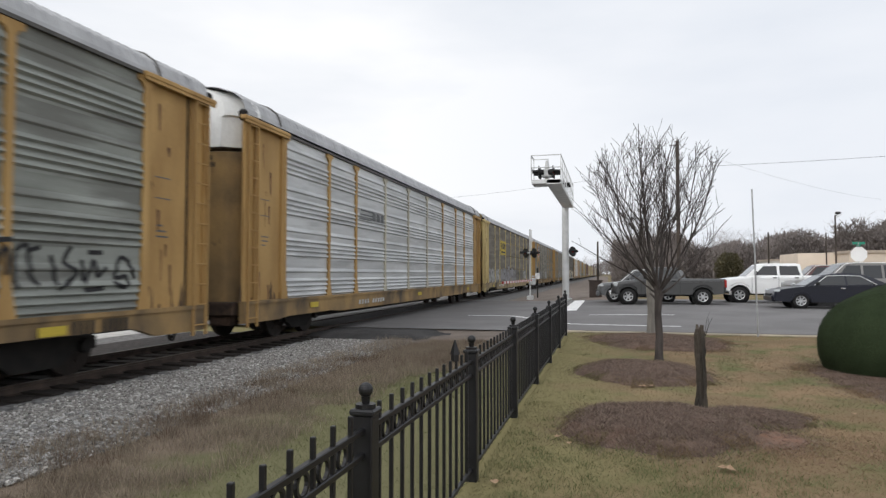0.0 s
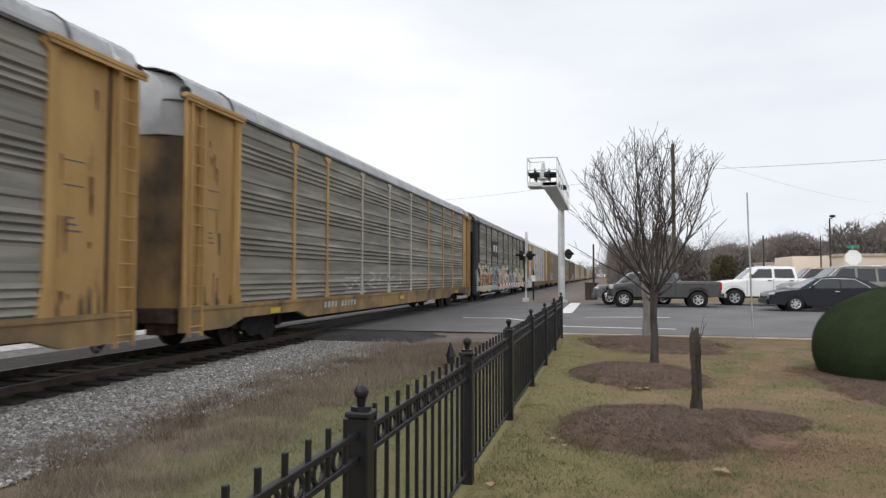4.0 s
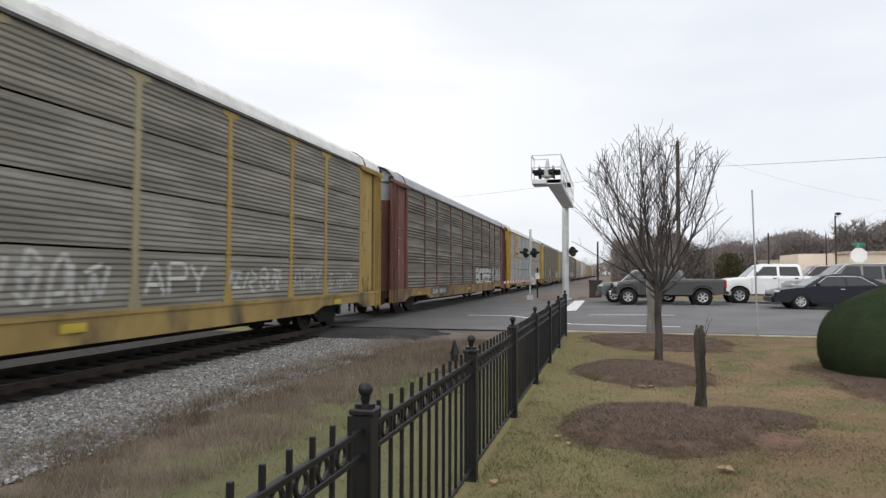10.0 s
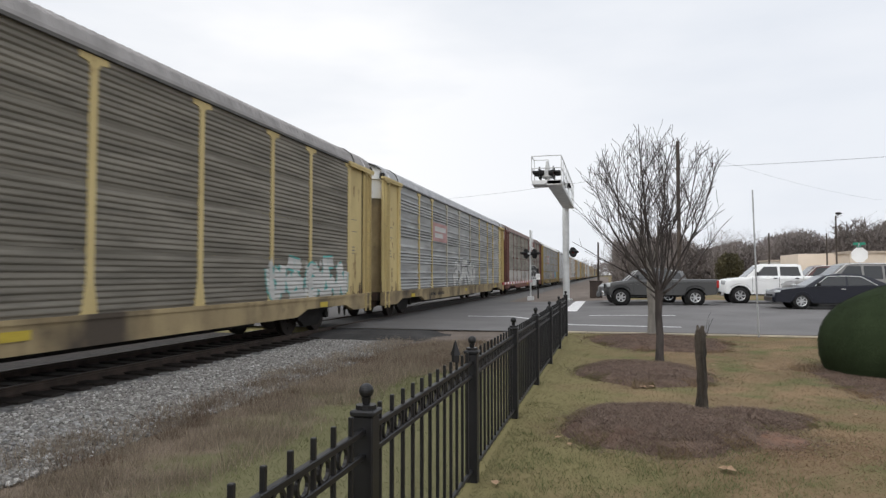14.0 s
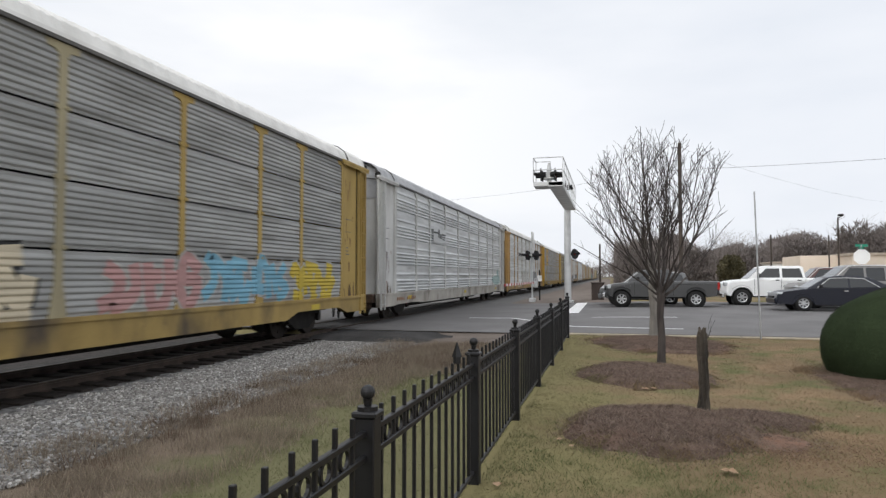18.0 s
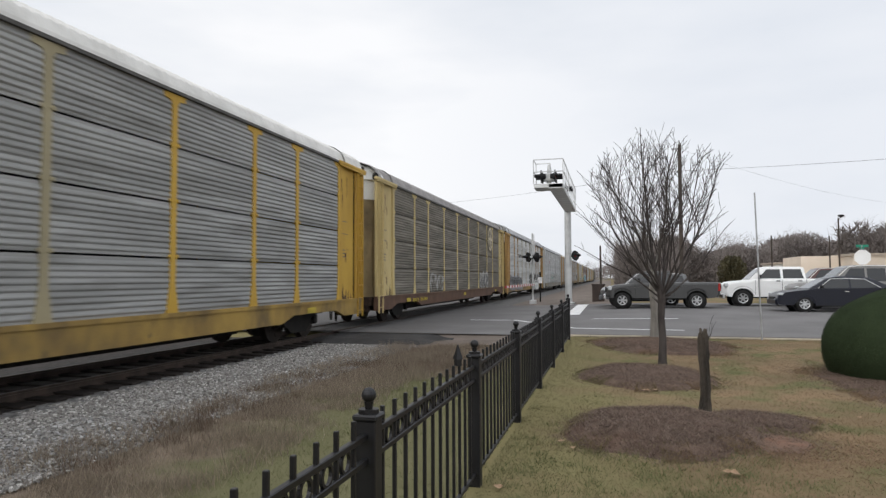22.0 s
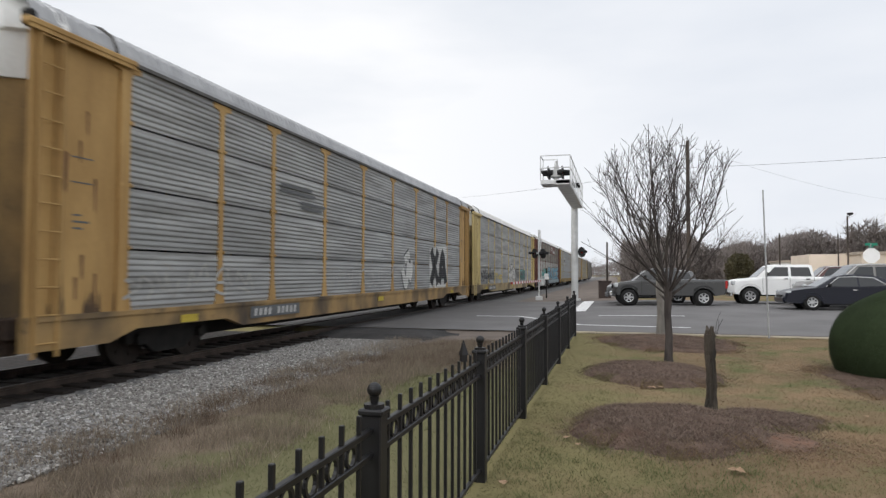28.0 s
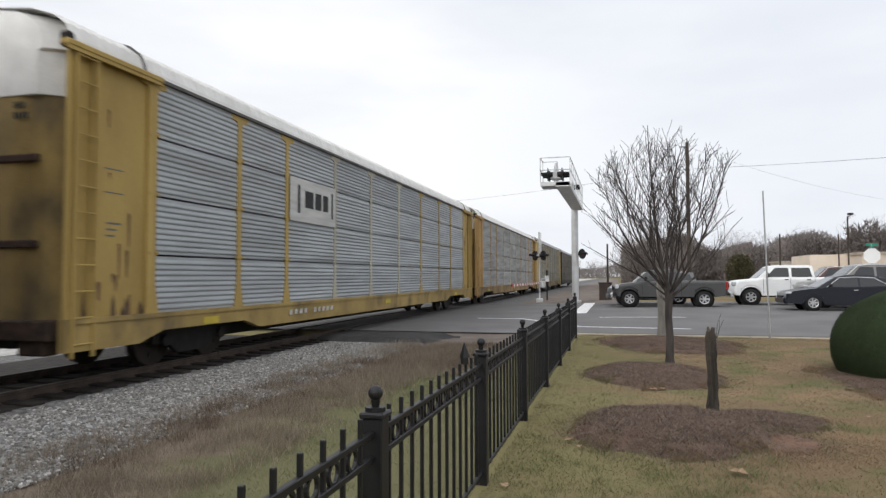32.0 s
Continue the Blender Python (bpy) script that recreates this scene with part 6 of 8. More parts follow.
A = dict
CARS = {
    -1: A(post=OCHRE, panel=GREENGREY, roof=ROOFG, style="broad", label="ochre autorack car with dull grey sides and black scrawls"),
    0: A(post=OCHRE, panel=SILVER, roof=ROOFG, cap=WHITEP, bar=PALEBAR, style="broad", lift=0.12, deep=False, label="ochre autorack car with silver corrugated sides and a black emblem"),
    1: A(post=CREAM, panel=BROWN, roof=ROOFG, cap=CREAM, label="faded yellow rusty autorack car with sooty stacked side sheets"),
    2: A(post=OCHRE, panel=SOOT, roof=ROOFG, bar=PALEBAR, cap=WHITEP, style="broad", label="ochre autorack car with sooty sides and a shield emblem"),
    3: A(post=OCHRE, panel=SOOT, roof=ROOFG, bar=PALEBAR, style="broad", label="ochre autorack car with plain sooty grey sides"),
    4: A(post=BLACKP, panel=SOOT, roof=ROOFD, style="broad", label="black autorack car with big cream and blue graffiti"),
    5: A(post=OCHRE, panel=SILVER, roof=ROOFW, bar=PALEBAR, cap=OCHRE, style="broad", solid=(1, 7), edge=OCHRE, label="ochre autorack car with silver sides and two solid bays"),
    6: A(post=OCHRE, panel=SOOT, roof=ROOFG, cap=WHITEP, bar=PALEBAR, style="broad", label="ochre autorack car with a white and green emblem and white graffiti"),
    7: A(post=GOLD, panel=SOOT, roof=ROOFW, bar=DULLBAR, label="yellow autorack car with stacked grey sheets and a shield emblem"),
    8: A(post=MAROON, panel=BROWN, roof=ROOFG, sill=GRIMY[OCHRE.name], style="broad", label="maroon autorack car with sooty sides and a yellow sill"),
    9: A(slots=True, post=YELLOW, panel=BLUEGREY, roof=ROOFW, bar=DULLBAR, label="bright yellow autorack car with clean blue grey stacked sheets"),
    10: A(post=CREAM, panel=BROWN, roof=ROOFD, cap=WHITEP, style="fine", label="cream autorack car with dark brown finely ribbed sides"),
    11: A(post=CREAM, panel=GREY, roof=ROOFG, cap=WHITEP, bar=PALEBAR, style="broad", label="cream autorack car with grey ribbed sides and a pink plate"),
    12: A(post=MAROON, panel=SOOT, roof=ROOFB, cap=WHITEP, rows=(OLDWHITE, SOOT, SOOT, SOOT), label="maroon autorack car with sooty and white sides and bold graffiti"),
    13: A(slots=True, post=GOLD, panel=GREY, roof=ROOFW, bar=DULLBAR, label="mustard yellow autorack car with grey stacked sheets and long graffiti"),
    14: A(post=GREYWHITE, sill=GRIMY[WHITEP.name], panel=SILVER, roof=ROOFG, style="broad", deep=False, label="white autorack car with silver corrugated sides and a small emblem"),
    15: A(post=OCHRE, panel=SILVER, roof=ROOFW, bar=PALEBAR, style="broad", lift=0.08, deep=False, label="ochre autorack car with silver sides and white graffiti"),
    16: A(slots=True, post=YELLOW, panel=GREY, roof=ROOFW, bar=DULLBAR, label="yellow autorack car with grey stacked sheets and open joints"),
    17: A(post=CREAM, panel=BROWN, roof=ROOFD, cap=WHITEP, sill=paint("rusty_sill", (0.13, 0.075, 0.05), rust=0.3), label="cream autorack car with dark sides and a round emblem"),
    18: A(post=OCHRE, panel=SILVER, roof=ROOFG, cap=WHITEP, bar=PALEBAR, style="broad", lift=0.12, deep=False, label="ochre autorack car with silver sides and grey graffiti"),
    19: A(post=GREYWHITE, sill=GRIMY[WHITEP.name], panel=SILVER, roof=ROOFG, style="broad", deep=False, label="white autorack car with silver sides and teal graffiti"),
    20: A(post=OCHRE, panel=BLUEGREY, roof=ROOFW, bar=PALEBAR, style="broad", solid=(1, 7), edge=OCHRE, label="ochre autorack car with grey sides and a red stripe emblem"),
    21: A(post=OCHRE, panel=GREY, roof=ROOFG, cap=WHITEP, label="ochre autorack car with grey stacked sheets and small graffiti"),
    22: A(slots=True, post=CREAM, panel=GREY, roof=ROOFW, cap=WHITEP, label="cream autorack car with grey stacked sheets and dark scrawls"),
    23: A(post=MAROON, panel=SOOT, roof=ROOFW, cap=WHITEP, sill=BLACKP, rows=(OLDWHITE, OLDWHITE, SOOT, SOOT), label="maroon autorack car with teal and blue graffiti on white"),
    24: A(slots=True, post=GOLD, panel=BLUEGREY, roof=ROOFW, cap=ROOFW, bar=PALEBAR, label="mustard yellow autorack car with blue grey stacked sheets"),
    25: A(post=OCHRE, panel=GREY, roof=ROOFW, bar=PALEBAR, label="ochre autorack car with grey sides near the train's end"),
    26: A(post=CREAM, panel=SOOT, roof=ROOFG, label="cream autorack car with sooty sides near the train's end"),
    27: A(post=BLACKP, panel=BROWN, roof=ROOFG, label="dark autorack car at the very end of the train"),
}
TRAIN = {i: autorack(i, look_) for i, look_ in CARS.items()}


# ---- emblems, stencils and graffiti on the near sides ----
def spray(name, col, var=0.22):
    return paint("spray_" + name, col, rough=0.7, scale=2.5, var=var, rnd=0.0, streak=0.4)


INK = spray("black", (0.028, 0.028, 0.03))
CHALK = spray("white", (0.55, 0.55, 0.53))
DUST = spray("dusty_white", (0.40, 0.395, 0.375))
CREAMG = spray("cream", (0.58, 0.51, 0.38))
UMBER = spray("umber", (0.12, 0.085, 0.06))
PALEBLUE = spray("pale_blue", (0.36, 0.44, 0.47))
TEAL = spray("teal", (0.12, 0.40, 0.37))
SKYBLUE = spray("sky_blue", (0.20, 0.42, 0.55))
DEEPGREEN = spray("deep_green", (0.03, 0.085, 0.07))
GREYG = spray("grey", (0.13, 0.135, 0.14))
SMOKE = spray("smoke", (0.27, 0.27, 0.28))
PINK = spray("faded_pink", (0.46, 0.27, 0.26))
REDG = spray("red", (0.42, 0.045, 0.04))
RUSTG = spray("rust_orange", (0.30, 0.15, 0.08))
NAVY = spray("navy", (0.03, 0.04, 0.16))
LEMON = spray("lemon", (0.55, 0.42, 0.06))


def decal(i, outline, material, name="emblem", layer=0, label="", base=0.058):
    """A thin painted shape on the near side of car i: outline of (metres from its front, height)."""
    bm = slab(bmesh.new(), outline, 0.002, SIDE @ Matrix.Translation((-MID, 0, HALF + base + 0.003 * layer)))
    bmesh.ops.triangulate(bm, faces=bm.faces)
    return part(name, bm, material, TRAIN[i], label)


def rect(i, u0, u1, z0, z1, material, name="emblem", layer=0, label="", base=0.058):
    return decal(i, [(u0, z0), (u1, z0), (u1, z1), (u0, z1)], material, name, layer, label, base)


def stencil(i, u0, u1, z0, z1, material=CHALK, patch=None):
    if patch:
        rect(i, u0 - 0.15, u1 + 0.1, z0, z1, GREYG, "stencil_patch", 0, "dark patch", 0.09)
    n = 10
    w = (u1 - u0) / n
    for k in range(n):
        if k == 4:
            continue
        lo, a = z0 + 0.05, u0 + w * k
        decal(i, [(a, lo), (a + w * 0.5, lo), (a + w * 0.6, z1 - 0.05), (a + w * 0.1, z1 - 0.05)], material, "stencil_bar", 1, "", 0.09)


def plate(i, u0, u1, z0, z1, material, marks, name="emblem_plate"):
    rect(i, u0, u1, z0, z1, material, name)
    for a, b, c, d, m in marks:
        rect(i, u0 + (u1 - u0) * a, u0 + (u1 - u0) * b, z0 + (z1 - z0) * c, z0 + (z1 - z0) * d, m, "emblem_bar", 1)


def shield(i, u0, u1, z0, z1):
    w, h = u1 - u0, z1 - z0
    line_ = [(0.5, 0), (0.8, 0.08), (0.97, 0.25), (1.0, 0.45), (0.93, 0.62), (0.97, 0.8), (0.86, 0.88), (0.7, 0.92), (0.5, 1.0), (0.3, 0.92), (0.14, 0.88), (0.03, 0.8), (0.07, 0.62), (0.0, 0.45), (0.03, 0.25), (0.2, 0.08)]
    decal(i, [(u0 + x * w, z0 + y * h) for x, y in line_], CHALK, "emblem", 1, "shield emblem with red stripes and a blue head")
    top = [(x, y) for x, y in line_ if y >= 0.62]
    decal(i, [(u0 + (0.5 + (x - 0.5) * 0.93) * w, z0 + (0.06 + y * 0.92) * h) for x, y in [(0.93, 0.6)] + top[1:-1] + [(0.07, 0.6)]], NAVY, "emblem_head", 2)
    for k in range(5):
        x = 0.1 + 0.18 * k
        cut = 0.28 - 0.24 * math.sin(math.pi * (x + 0.05))
        rect(i, u0 + x * w, u0 + (x + 0.08) * w, z0 + max(0.05, cut) * h, z0 + 0.58 * h, REDG, "emblem_stripe", 2)
    for zz in (0.68, 0.79):
        rect(i, u0 + 0.2 * w, u0 + 0.8 * w, z0 + zz * h, z0 + (zz + 0.06) * h, CHALK, "emblem_bar", 3)


def blob(rnd, cx, cz, w, h, spiky=0.0):
    n, out = 26, []
    p1, p2 = rnd.uniform(0, 6), rnd.uniform(0, 6)
    k1, k2 = rnd.choice((2, 3)), rnd.choice((4, 5, 7))
    for k in range(n):
        a = math.tau * k / n
        c, s = math.cos(a), math.sin(a)
        r = (abs(c) ** 3.2 + abs(s) ** 3.2) ** (-1 / 3.2)
        r *= 1 + 0.10 * math.sin(k1 * a + p1) + 0.08 * math.sin(k2 * a + p2) + (spiky * 0.35 if s > 0.75 and k % 3 == 0 else 0)
        out.append((cx + c * r * w / 2, cz + s * r * h / 2))
    return out


def lay_on(i, name, material, shapes, layer):
    """Sprayed paint that follows the pressed sheets of car i: shapes are rows of quads or outlines (metres from the front, height)."""
    style = CARS[i].get("style", "stack")
    h = (EAVE - SILL_HI) / 4
    gap = {"stack": 0.035, "fine": 0.008}.get(style, 0.0)
    steps = []
    for j in range(4):
        steps += [(SILL_HI + j * h + gap / 2 + z, x) for x, z in press(style, h - gap)]
    bm = bmesh.new()
    for k, shape in enumerate(shapes):
        bm.faces.new([bm.verts.new((0.0007 * (k % 9), u - MID, z)) for u, z in shape])
    lo, hi = min(v.co.z for v in bm.verts), max(v.co.z for v in bm.verts)
    left, right = min(v.co.y for v in bm.verts), max(v.co.y for v in bm.verts)
    stands = [-BODY / 2 + END + sum(BAYS[:k]) for k in range(len(BAYS) + 1)]
    for y in [c + d for c in stands for d in (-0.16, -0.13, 0.13, 0.16)]:
        if left < y < right:
            bmesh.ops.bisect_plane(bm, geom=list(bm.verts) + list(bm.edges) + list(bm.faces), plane_co=(0, y, 0), plane_no=(0, 1, 0))
    for z, _ in steps:
        if lo < z < hi:
            bmesh.ops.bisect_plane(bm, geom=list(bm.verts) + list(bm.edges) + list(bm.faces), plane_co=(0, 0, z), plane_no=(0, 0, 1))
    bmesh.ops.triangulate(bm, faces=[f for f in bm.faces if len(f.verts) > 4])
    zs, xs = [z for z, _ in steps], [x for _, x in steps]
    for v in bm.verts:
        rib = float(np.interp(v.co.z, zs, xs))
        if min(abs(v.co.y - c) for c in stands) < 0.14:
            rib = max(rib, 0.058 if style == "broad" else 0.032)
        v.co.x += HALF + 0.004 + 0.006 * layer + rib
    return tagged(part(name, bm, material, TRAIN[i]), kind="stuff")


def ribbon(pts, width):
    """Quads along a rounded path."""
    path = []
    for k in range(len(pts) - 1):
        p0, p1, p2, p3 = pts[max(k - 1, 0)], pts[k], pts[k + 1], pts[min(k + 2, len(pts) - 1)]
        for q in range(4):
            t = q / 4
            path.append(Vector([0.5 * (2 * b + (c - a) * t + (2 * a - 5 * b + 4 * c - d) * t * t + (3 * b - a - 3 * c + d) * t ** 3) for a, b, c, d in zip(p0, p1, p2, p3)]))
    path.append(Vector(pts[-1]))
    edge = []
    for k, p in enumerate(path):
        d = path[min(k + 1, len(path) - 1)] - path[max(k - 1, 0)]
        d = d.normalized() if d.length > 1e-6 else Vector((1, 0))
        nv = Vector((-d.y, d.x)) * width / 2
        edge.append((p + nv, p - nv))
    return [[a0, a1, b1, b0] for (a0, a1), (b0, b1) in zip(edge, edge[1:])]


FORMS = (
    (((0.0, 0.15), (0.25, 0.9), (0.45, 0.35), (0.7, 1.0), (0.95, 0.55)), ((0.2, 0.05), (0.8, 0.2))),
    (((0.9, 0.8), (0.35, 0.95), (0.3, 0.55), (0.75, 0.6), (0.6, 0.05), (0.1, 0.25)), ((0.05, 0.75), (0.2, 0.3))),
    (((0.1, 0.95), (0.12, 0.3), (0.5, 0.05), (0.62, 0.6), (0.3, 0.7)), ((0.75, 0.1), (0.85, 0.9))),
    (((0.15, 0.0), (0.05, 0.6), (0.5, 0.95), (0.6, 0.4), (0.95, 0.15)), ((0.55, 0.75), (0.95, 0.95))),
    (((0.05, 0.4), (0.3, 0.75), (0.5, 0.25), (0.75, 0.8), (0.95, 0.3)), ((0.1, 0.95), (0.9, 1.0)), ((0.2, 0.02), (0.75, 0.0))),
    (((0.8, 1.0), (0.45, 0.6), (0.9, 0.35), (0.4, 0.0)), ((0.1, 0.9), (0.25, 0.1))),
)


# block letters as strokes: two hex digits a point, strokes split by a bar
GLYPHS = {"A": "005FA0|2575", "P": "000F|0F8FADA98808", "Y": "0F58AF|5850", "B": "000F|0F7F9D9A7808|08A6A27000", "O": "5092A7AB8E5F2E0B07205 0", "R": "000F|0F8FAC9808|48A0", "S": "AD8F3F0D09A6A28020 03", "E": "A0000FAF|0888",
          "X": "00AF|0FA0", "L": "0F00A0", "T": "0FAF|5F50", "N": "000FA0AF", "Z": "0FAF00A0", "F": "000FAF|0888"}


def glyph(letter, u0, w, z0, h):
    """The strokes of a readable letter."""
    out = []
    for code in GLYPHS[letter].replace(" ", "").split("|"):
        xy = [(int(code[k], 16) / 10.5, int(code[k + 1], 16) / 15) for k in range(0, len(code) - 1, 2)]
        out.append(([(u0 + w * (0.1 + 0.82 * min(x, 1.0)), z0 + h * (0.07 + 0.86 * y)) for x, y in xy], 0))
    return out


def strokes(rnd, u0, w, z0, h, width):
    """The strokes of one sprayed form, turned about at random."""
    flip_u, flip_z, slant = rnd.random() < 0.5, rnd.random() < 0.5, rnd.uniform(-0.15, 0.2)
    out = []
    for path in rnd.choice(FORMS):
        pts = []
        for x, y in path:
            x, y = (1 - x if flip_u else x) + rnd.uniform(-0.09, 0.09), (1 - y if flip_z else y) + rnd.uniform(-0.08, 0.08)
            pts.append((u0 + w * (x + slant * (y - 0.5)), z0 + h * (0.05 + 0.9 * y)))
        out.append((pts, width))
    return out


def graffiti(i, u0, u1, z0, z1, n, fill, ink, seed, spiky=0.0, holes=2, tint=None, text=""):
    """A row of sprayed forms: swollen fields or heavy strokes with a rim."""
    rnd = random.Random(seed)
    w = (u1 - u0) / n
    low = z0 <= 1.02
    z0 = max(z0, SILL_HI + 0.02)
    h = z1 - z0
    rims, fills, lines = [], [], []
    for k in range(n):
        cx, hh = u0 + w * (k + 0.5), h * rnd.uniform(0.86, 1.0)
        if holes >= 2:
            heavy = w * 0.30 if not text else min(w * 0.36, h * 0.31)
            for pts, _ in glyph(text[k], cx - w * 0.5, w, z0, hh) if text else strokes(rnd, cx - w * 0.5, w, z0, hh, 0):
                rims += ribbon(pts, heavy + (0.17 if text else 0.11))
                fills += ribbon(pts, heavy)
            if spiky > 0.1:
                for q in range(3):
                    a = cx + rnd.uniform(-0.45, 0.45) * w
                    fills.append([(a - 0.09, z0 + hh * 0.86), (a + 0.09, z0 + hh * 0.86), (a + rnd.uniform(-0.08, 0.08), z0 + hh * rnd.uniform(1.02, 1.18))])
        else:
            shape = blob(rnd, cx, z0 + hh / 2, w * 1.04, hh, spiky)
            fills.append(shape)
            for pts, _ in strokes(rnd, cx - w * 0.4, w * 0.8, z0 + 0.05 * hh, hh * 0.85, 0):
                lines += ribbon(pts, max(0.07, w * 0.15))
    if rims:
        lay_on(i, "graffiti_rim", ink, rims, 0)
    lay_on(i, "graffiti_fill", fill, fills, 1)
    if tint:
        lay_on(i, "graffiti_fade", tint, [blob(rnd, u0 + w * (k + 0.5), z0 + h * 0.28, w * 0.8, h * 0.4) for k in range(n)], 2)
    if lines:
        lay_on(i, "graffiti_line", ink, lines, 3)
    if fill is not TEAL and (i in (4, 12, 23) or i == 18 and u0 < 10 or i == 21) and low:
        m = max(3, int((u1 - u0) / 0.35))
        foot = [(u0 + (u1 - u0) * k / m, rnd.uniform(0.57, 0.76)) for k in range(m + 1)]
        decal(i, foot + [(u1, 1.02), (u0, 1.02)], PALEBLUE if fill is SKYBLUE else fill, "graffiti_run", 0, "", 0.093)


def scrawl(i, u0, u1, z0, z1, n, ink, seed, width=0.05, text=""):
    """Loose tags of single sprayed strokes."""
    rnd = random.Random(seed)
    z0 = max(z0, SILL_HI + 0.02)
    n = len(text) or max(2, n // 3)
    w = (u1 - u0) / n
    quads = []
    for k in range(n):
        hh = (z1 - z0) * rnd.uniform(0.55, 0.95)
        for pts, _ in glyph(text[k], u0 + w * k, w, z0, z1 - z0) if text else strokes(rnd, u0 + w * k, w * rnd.uniform(0.7, 1.0), z0 + rnd.uniform(0, 0.2) * (z1 - z0), hh, width):
            quads += ribbon(pts, width)
    lay_on(i, "graffiti_stroke", ink, quads, 1)


def placard(i, u, z, w=0.5, h=0.14):
    rect(i, u, u + w, z, z + h, LEMON, "reflector", 0, "yellow reflector strip", 0.092)


def ring_emblem(i, u, z, r):
    n = 36
    outer = [(u + r * math.cos(math.tau * k / n), z + r * math.sin(math.tau * k / n)) for k in range(n)]
    decal(i, outer, CREAMG, "emblem", 1, "round cream emblem with a cross")
    decal(i, [(u + (x - u) * 0.78, z + (y - z) * 0.78) for x, y in outer], BROWN, "emblem_field", 2)
    rect(i, u - r * 0.11, u + r * 0.11, z - r * 0.74, z + r * 0.74, CREAMG, "emblem_bar", 3)
    rect(i, u - r * 0.74, u + r * 0.74, z - r * 0.11, z + r * 0.11, CREAMG, "emblem_bar", 3)
    decal(i, [(u + (x - u) * 0.46, z + (y - z) * 0.46) for x, y in outer], CREAMG, "emblem_hub", 2)


BARS2 = lambda m: ((0.12, 0.9, 0.55, 0.82, m), (0.12, 0.7, 0.2, 0.45, m))
scrawl(-1, 21.2, 25.4, 1.3, 2.3, 22, INK, 1, 0.07)
stencil(-1, 24.0, 25.2, 0.66, 0.98, INK)
for k in range(3):
    rect(0, 6.95 + 0.1 * k, 8.1 + 0.1 * k, 3.42 + 0.14 * k, 3.47 + 0.14 * k, GREYG, "emblem_bar")
for k in range(3):
    rect(0, 8.2 + 0.42 * k, 8.5 + 0.42 * k, 3.45, 3.72, GREYG, "emblem_bar")
stencil(0, 6.9, 9.4, 0.62, 0.86, CHALK)
plate(1, 6.85, 9.55, 3.1, 4.15, LEMON, ((0.16, 0.34, 0.4, 0.85, INK), (0.42, 0.58, 0.4, 0.85, INK), (0.66, 0.86, 0.4, 0.85, INK), (0.16, 0.86, 0.12, 0.24, INK)))
graffiti(1, 2.1, 4.5, 1.05, 2.05, 4, DUST, GREYG, 2, 0.2)
graffiti(1, 5.0, 6.5, 1.1, 2.1, 2, DUST, GREYG, 3)
graffiti(1, 7.0, 15.3, 1.02, 2.15, 7, SMOKE, INK, 4, 0.0, 2)
scrawl(1, 15.6, 19.6, 1.15, 2.0, 12, INK, 70, 0.09)
graffiti(1, 20.6, 22.6, 1.2, 2.0, 2, DUST, GREYG, 5)
stencil(1, 5.9, 8.5, 0.66, 0.92)
plate(2, 4.75, 6.75, 3.1, 5.1, OCHRE, ())
shield(2, 5.1, 6.4, 3.4, 4.9)
graffiti(2, 2.1, 4.7, 1.1, 1.9, 4, DUST, SOOT, 6, 0.1)
graffiti(2, 6.6, 9.9, 1.0, 1.95, 6, DUST, GREYG, 7, 0.25)
decal(2, [(13.4, 1.03), (16.0, 1.03), (15.3, 1.6), (14.9, 1.95), (14.2, 1.95), (13.8, 1.6)], DUST, "graffiti_fill", 1)
stencil(2, 6.5, 9.0, 0.68, 0.95)
scrawl(3, 8, 14, 1.1, 1.9, 10, DUST, 8, 0.08)
stencil(3, 6.5, 9.0, 0.68, 0.95)
plate(4, 6.8, 9.6, 3.1, 4.2, INK, ((0.22, 0.46, 0.3, 0.75, CHALK), (0.56, 0.8, 0.3, 0.75, CHALK)))
graffiti(4, 0.8, 1.75, 1.0, 2.2, 1, PALEBLUE, PALEBLUE, 9, 0.3, 1)
graffiti(4, 1.75, 6.9, 1.0, 2.6, 5, CREAMG, INK, 10, 0.1, 2, RUSTG)
graffiti(4, 6.9, 9.8, 1.0, 2.35, 3, PALEBLUE, GREYG, 11, 0.4, 1)
graffiti(4, 9.8, 11.6, 1.0, 2.4, 2, CREAMG, UMBER, 12, 0.0, 2)
graffiti(4, 11.6, 15.1, 1.0, 2.5, 3, CREAMG, UMBER, 12, 0.0, 2, None, "TNS")
graffiti(4, 15.4, 18.4, 1.0, 2.0, 3, PALEBLUE, GREYG, 13, 0.4, 1)
graffiti(4, 18.4, 25.6, 1.0, 2.4, 6, CREAMG, INK, 14, 0.2, 2)
stencil(4, 5.9, 8.5, 0.68, 0.95)
for u0, u1, z0, z1 in ((4.95, 5.02, 3.6, 4.25), (6.35, 6.42, 3.45, 4.15), (5.2, 5.5, 3.7, 4.12), (5.58, 5.85, 3.7, 4.1), (5.92, 6.25, 3.65, 4.05), (5.0, 5.1, 3.45, 3.55), (6.1, 6.2, 3.32, 3.42)):
    rect(5, u0, u1, z0, z1, paint("spray_dark_brown", (0.06, 0.04, 0.03)), "emblem_bar")
stencil(5, 7.8, 10.2, 0.62, 0.88, CHALK, INK)
plate(6, 4.7, 6.85, 3.15, 5.1, OCHRE, ())
decal(6, [(5.15, 3.75), (6.4, 3.62), (6.5, 4.45), (6.0, 4.5), (5.3, 4.7), (5.1, 4.6)], CHALK, "emblem", 1, "peeling white and green emblem")
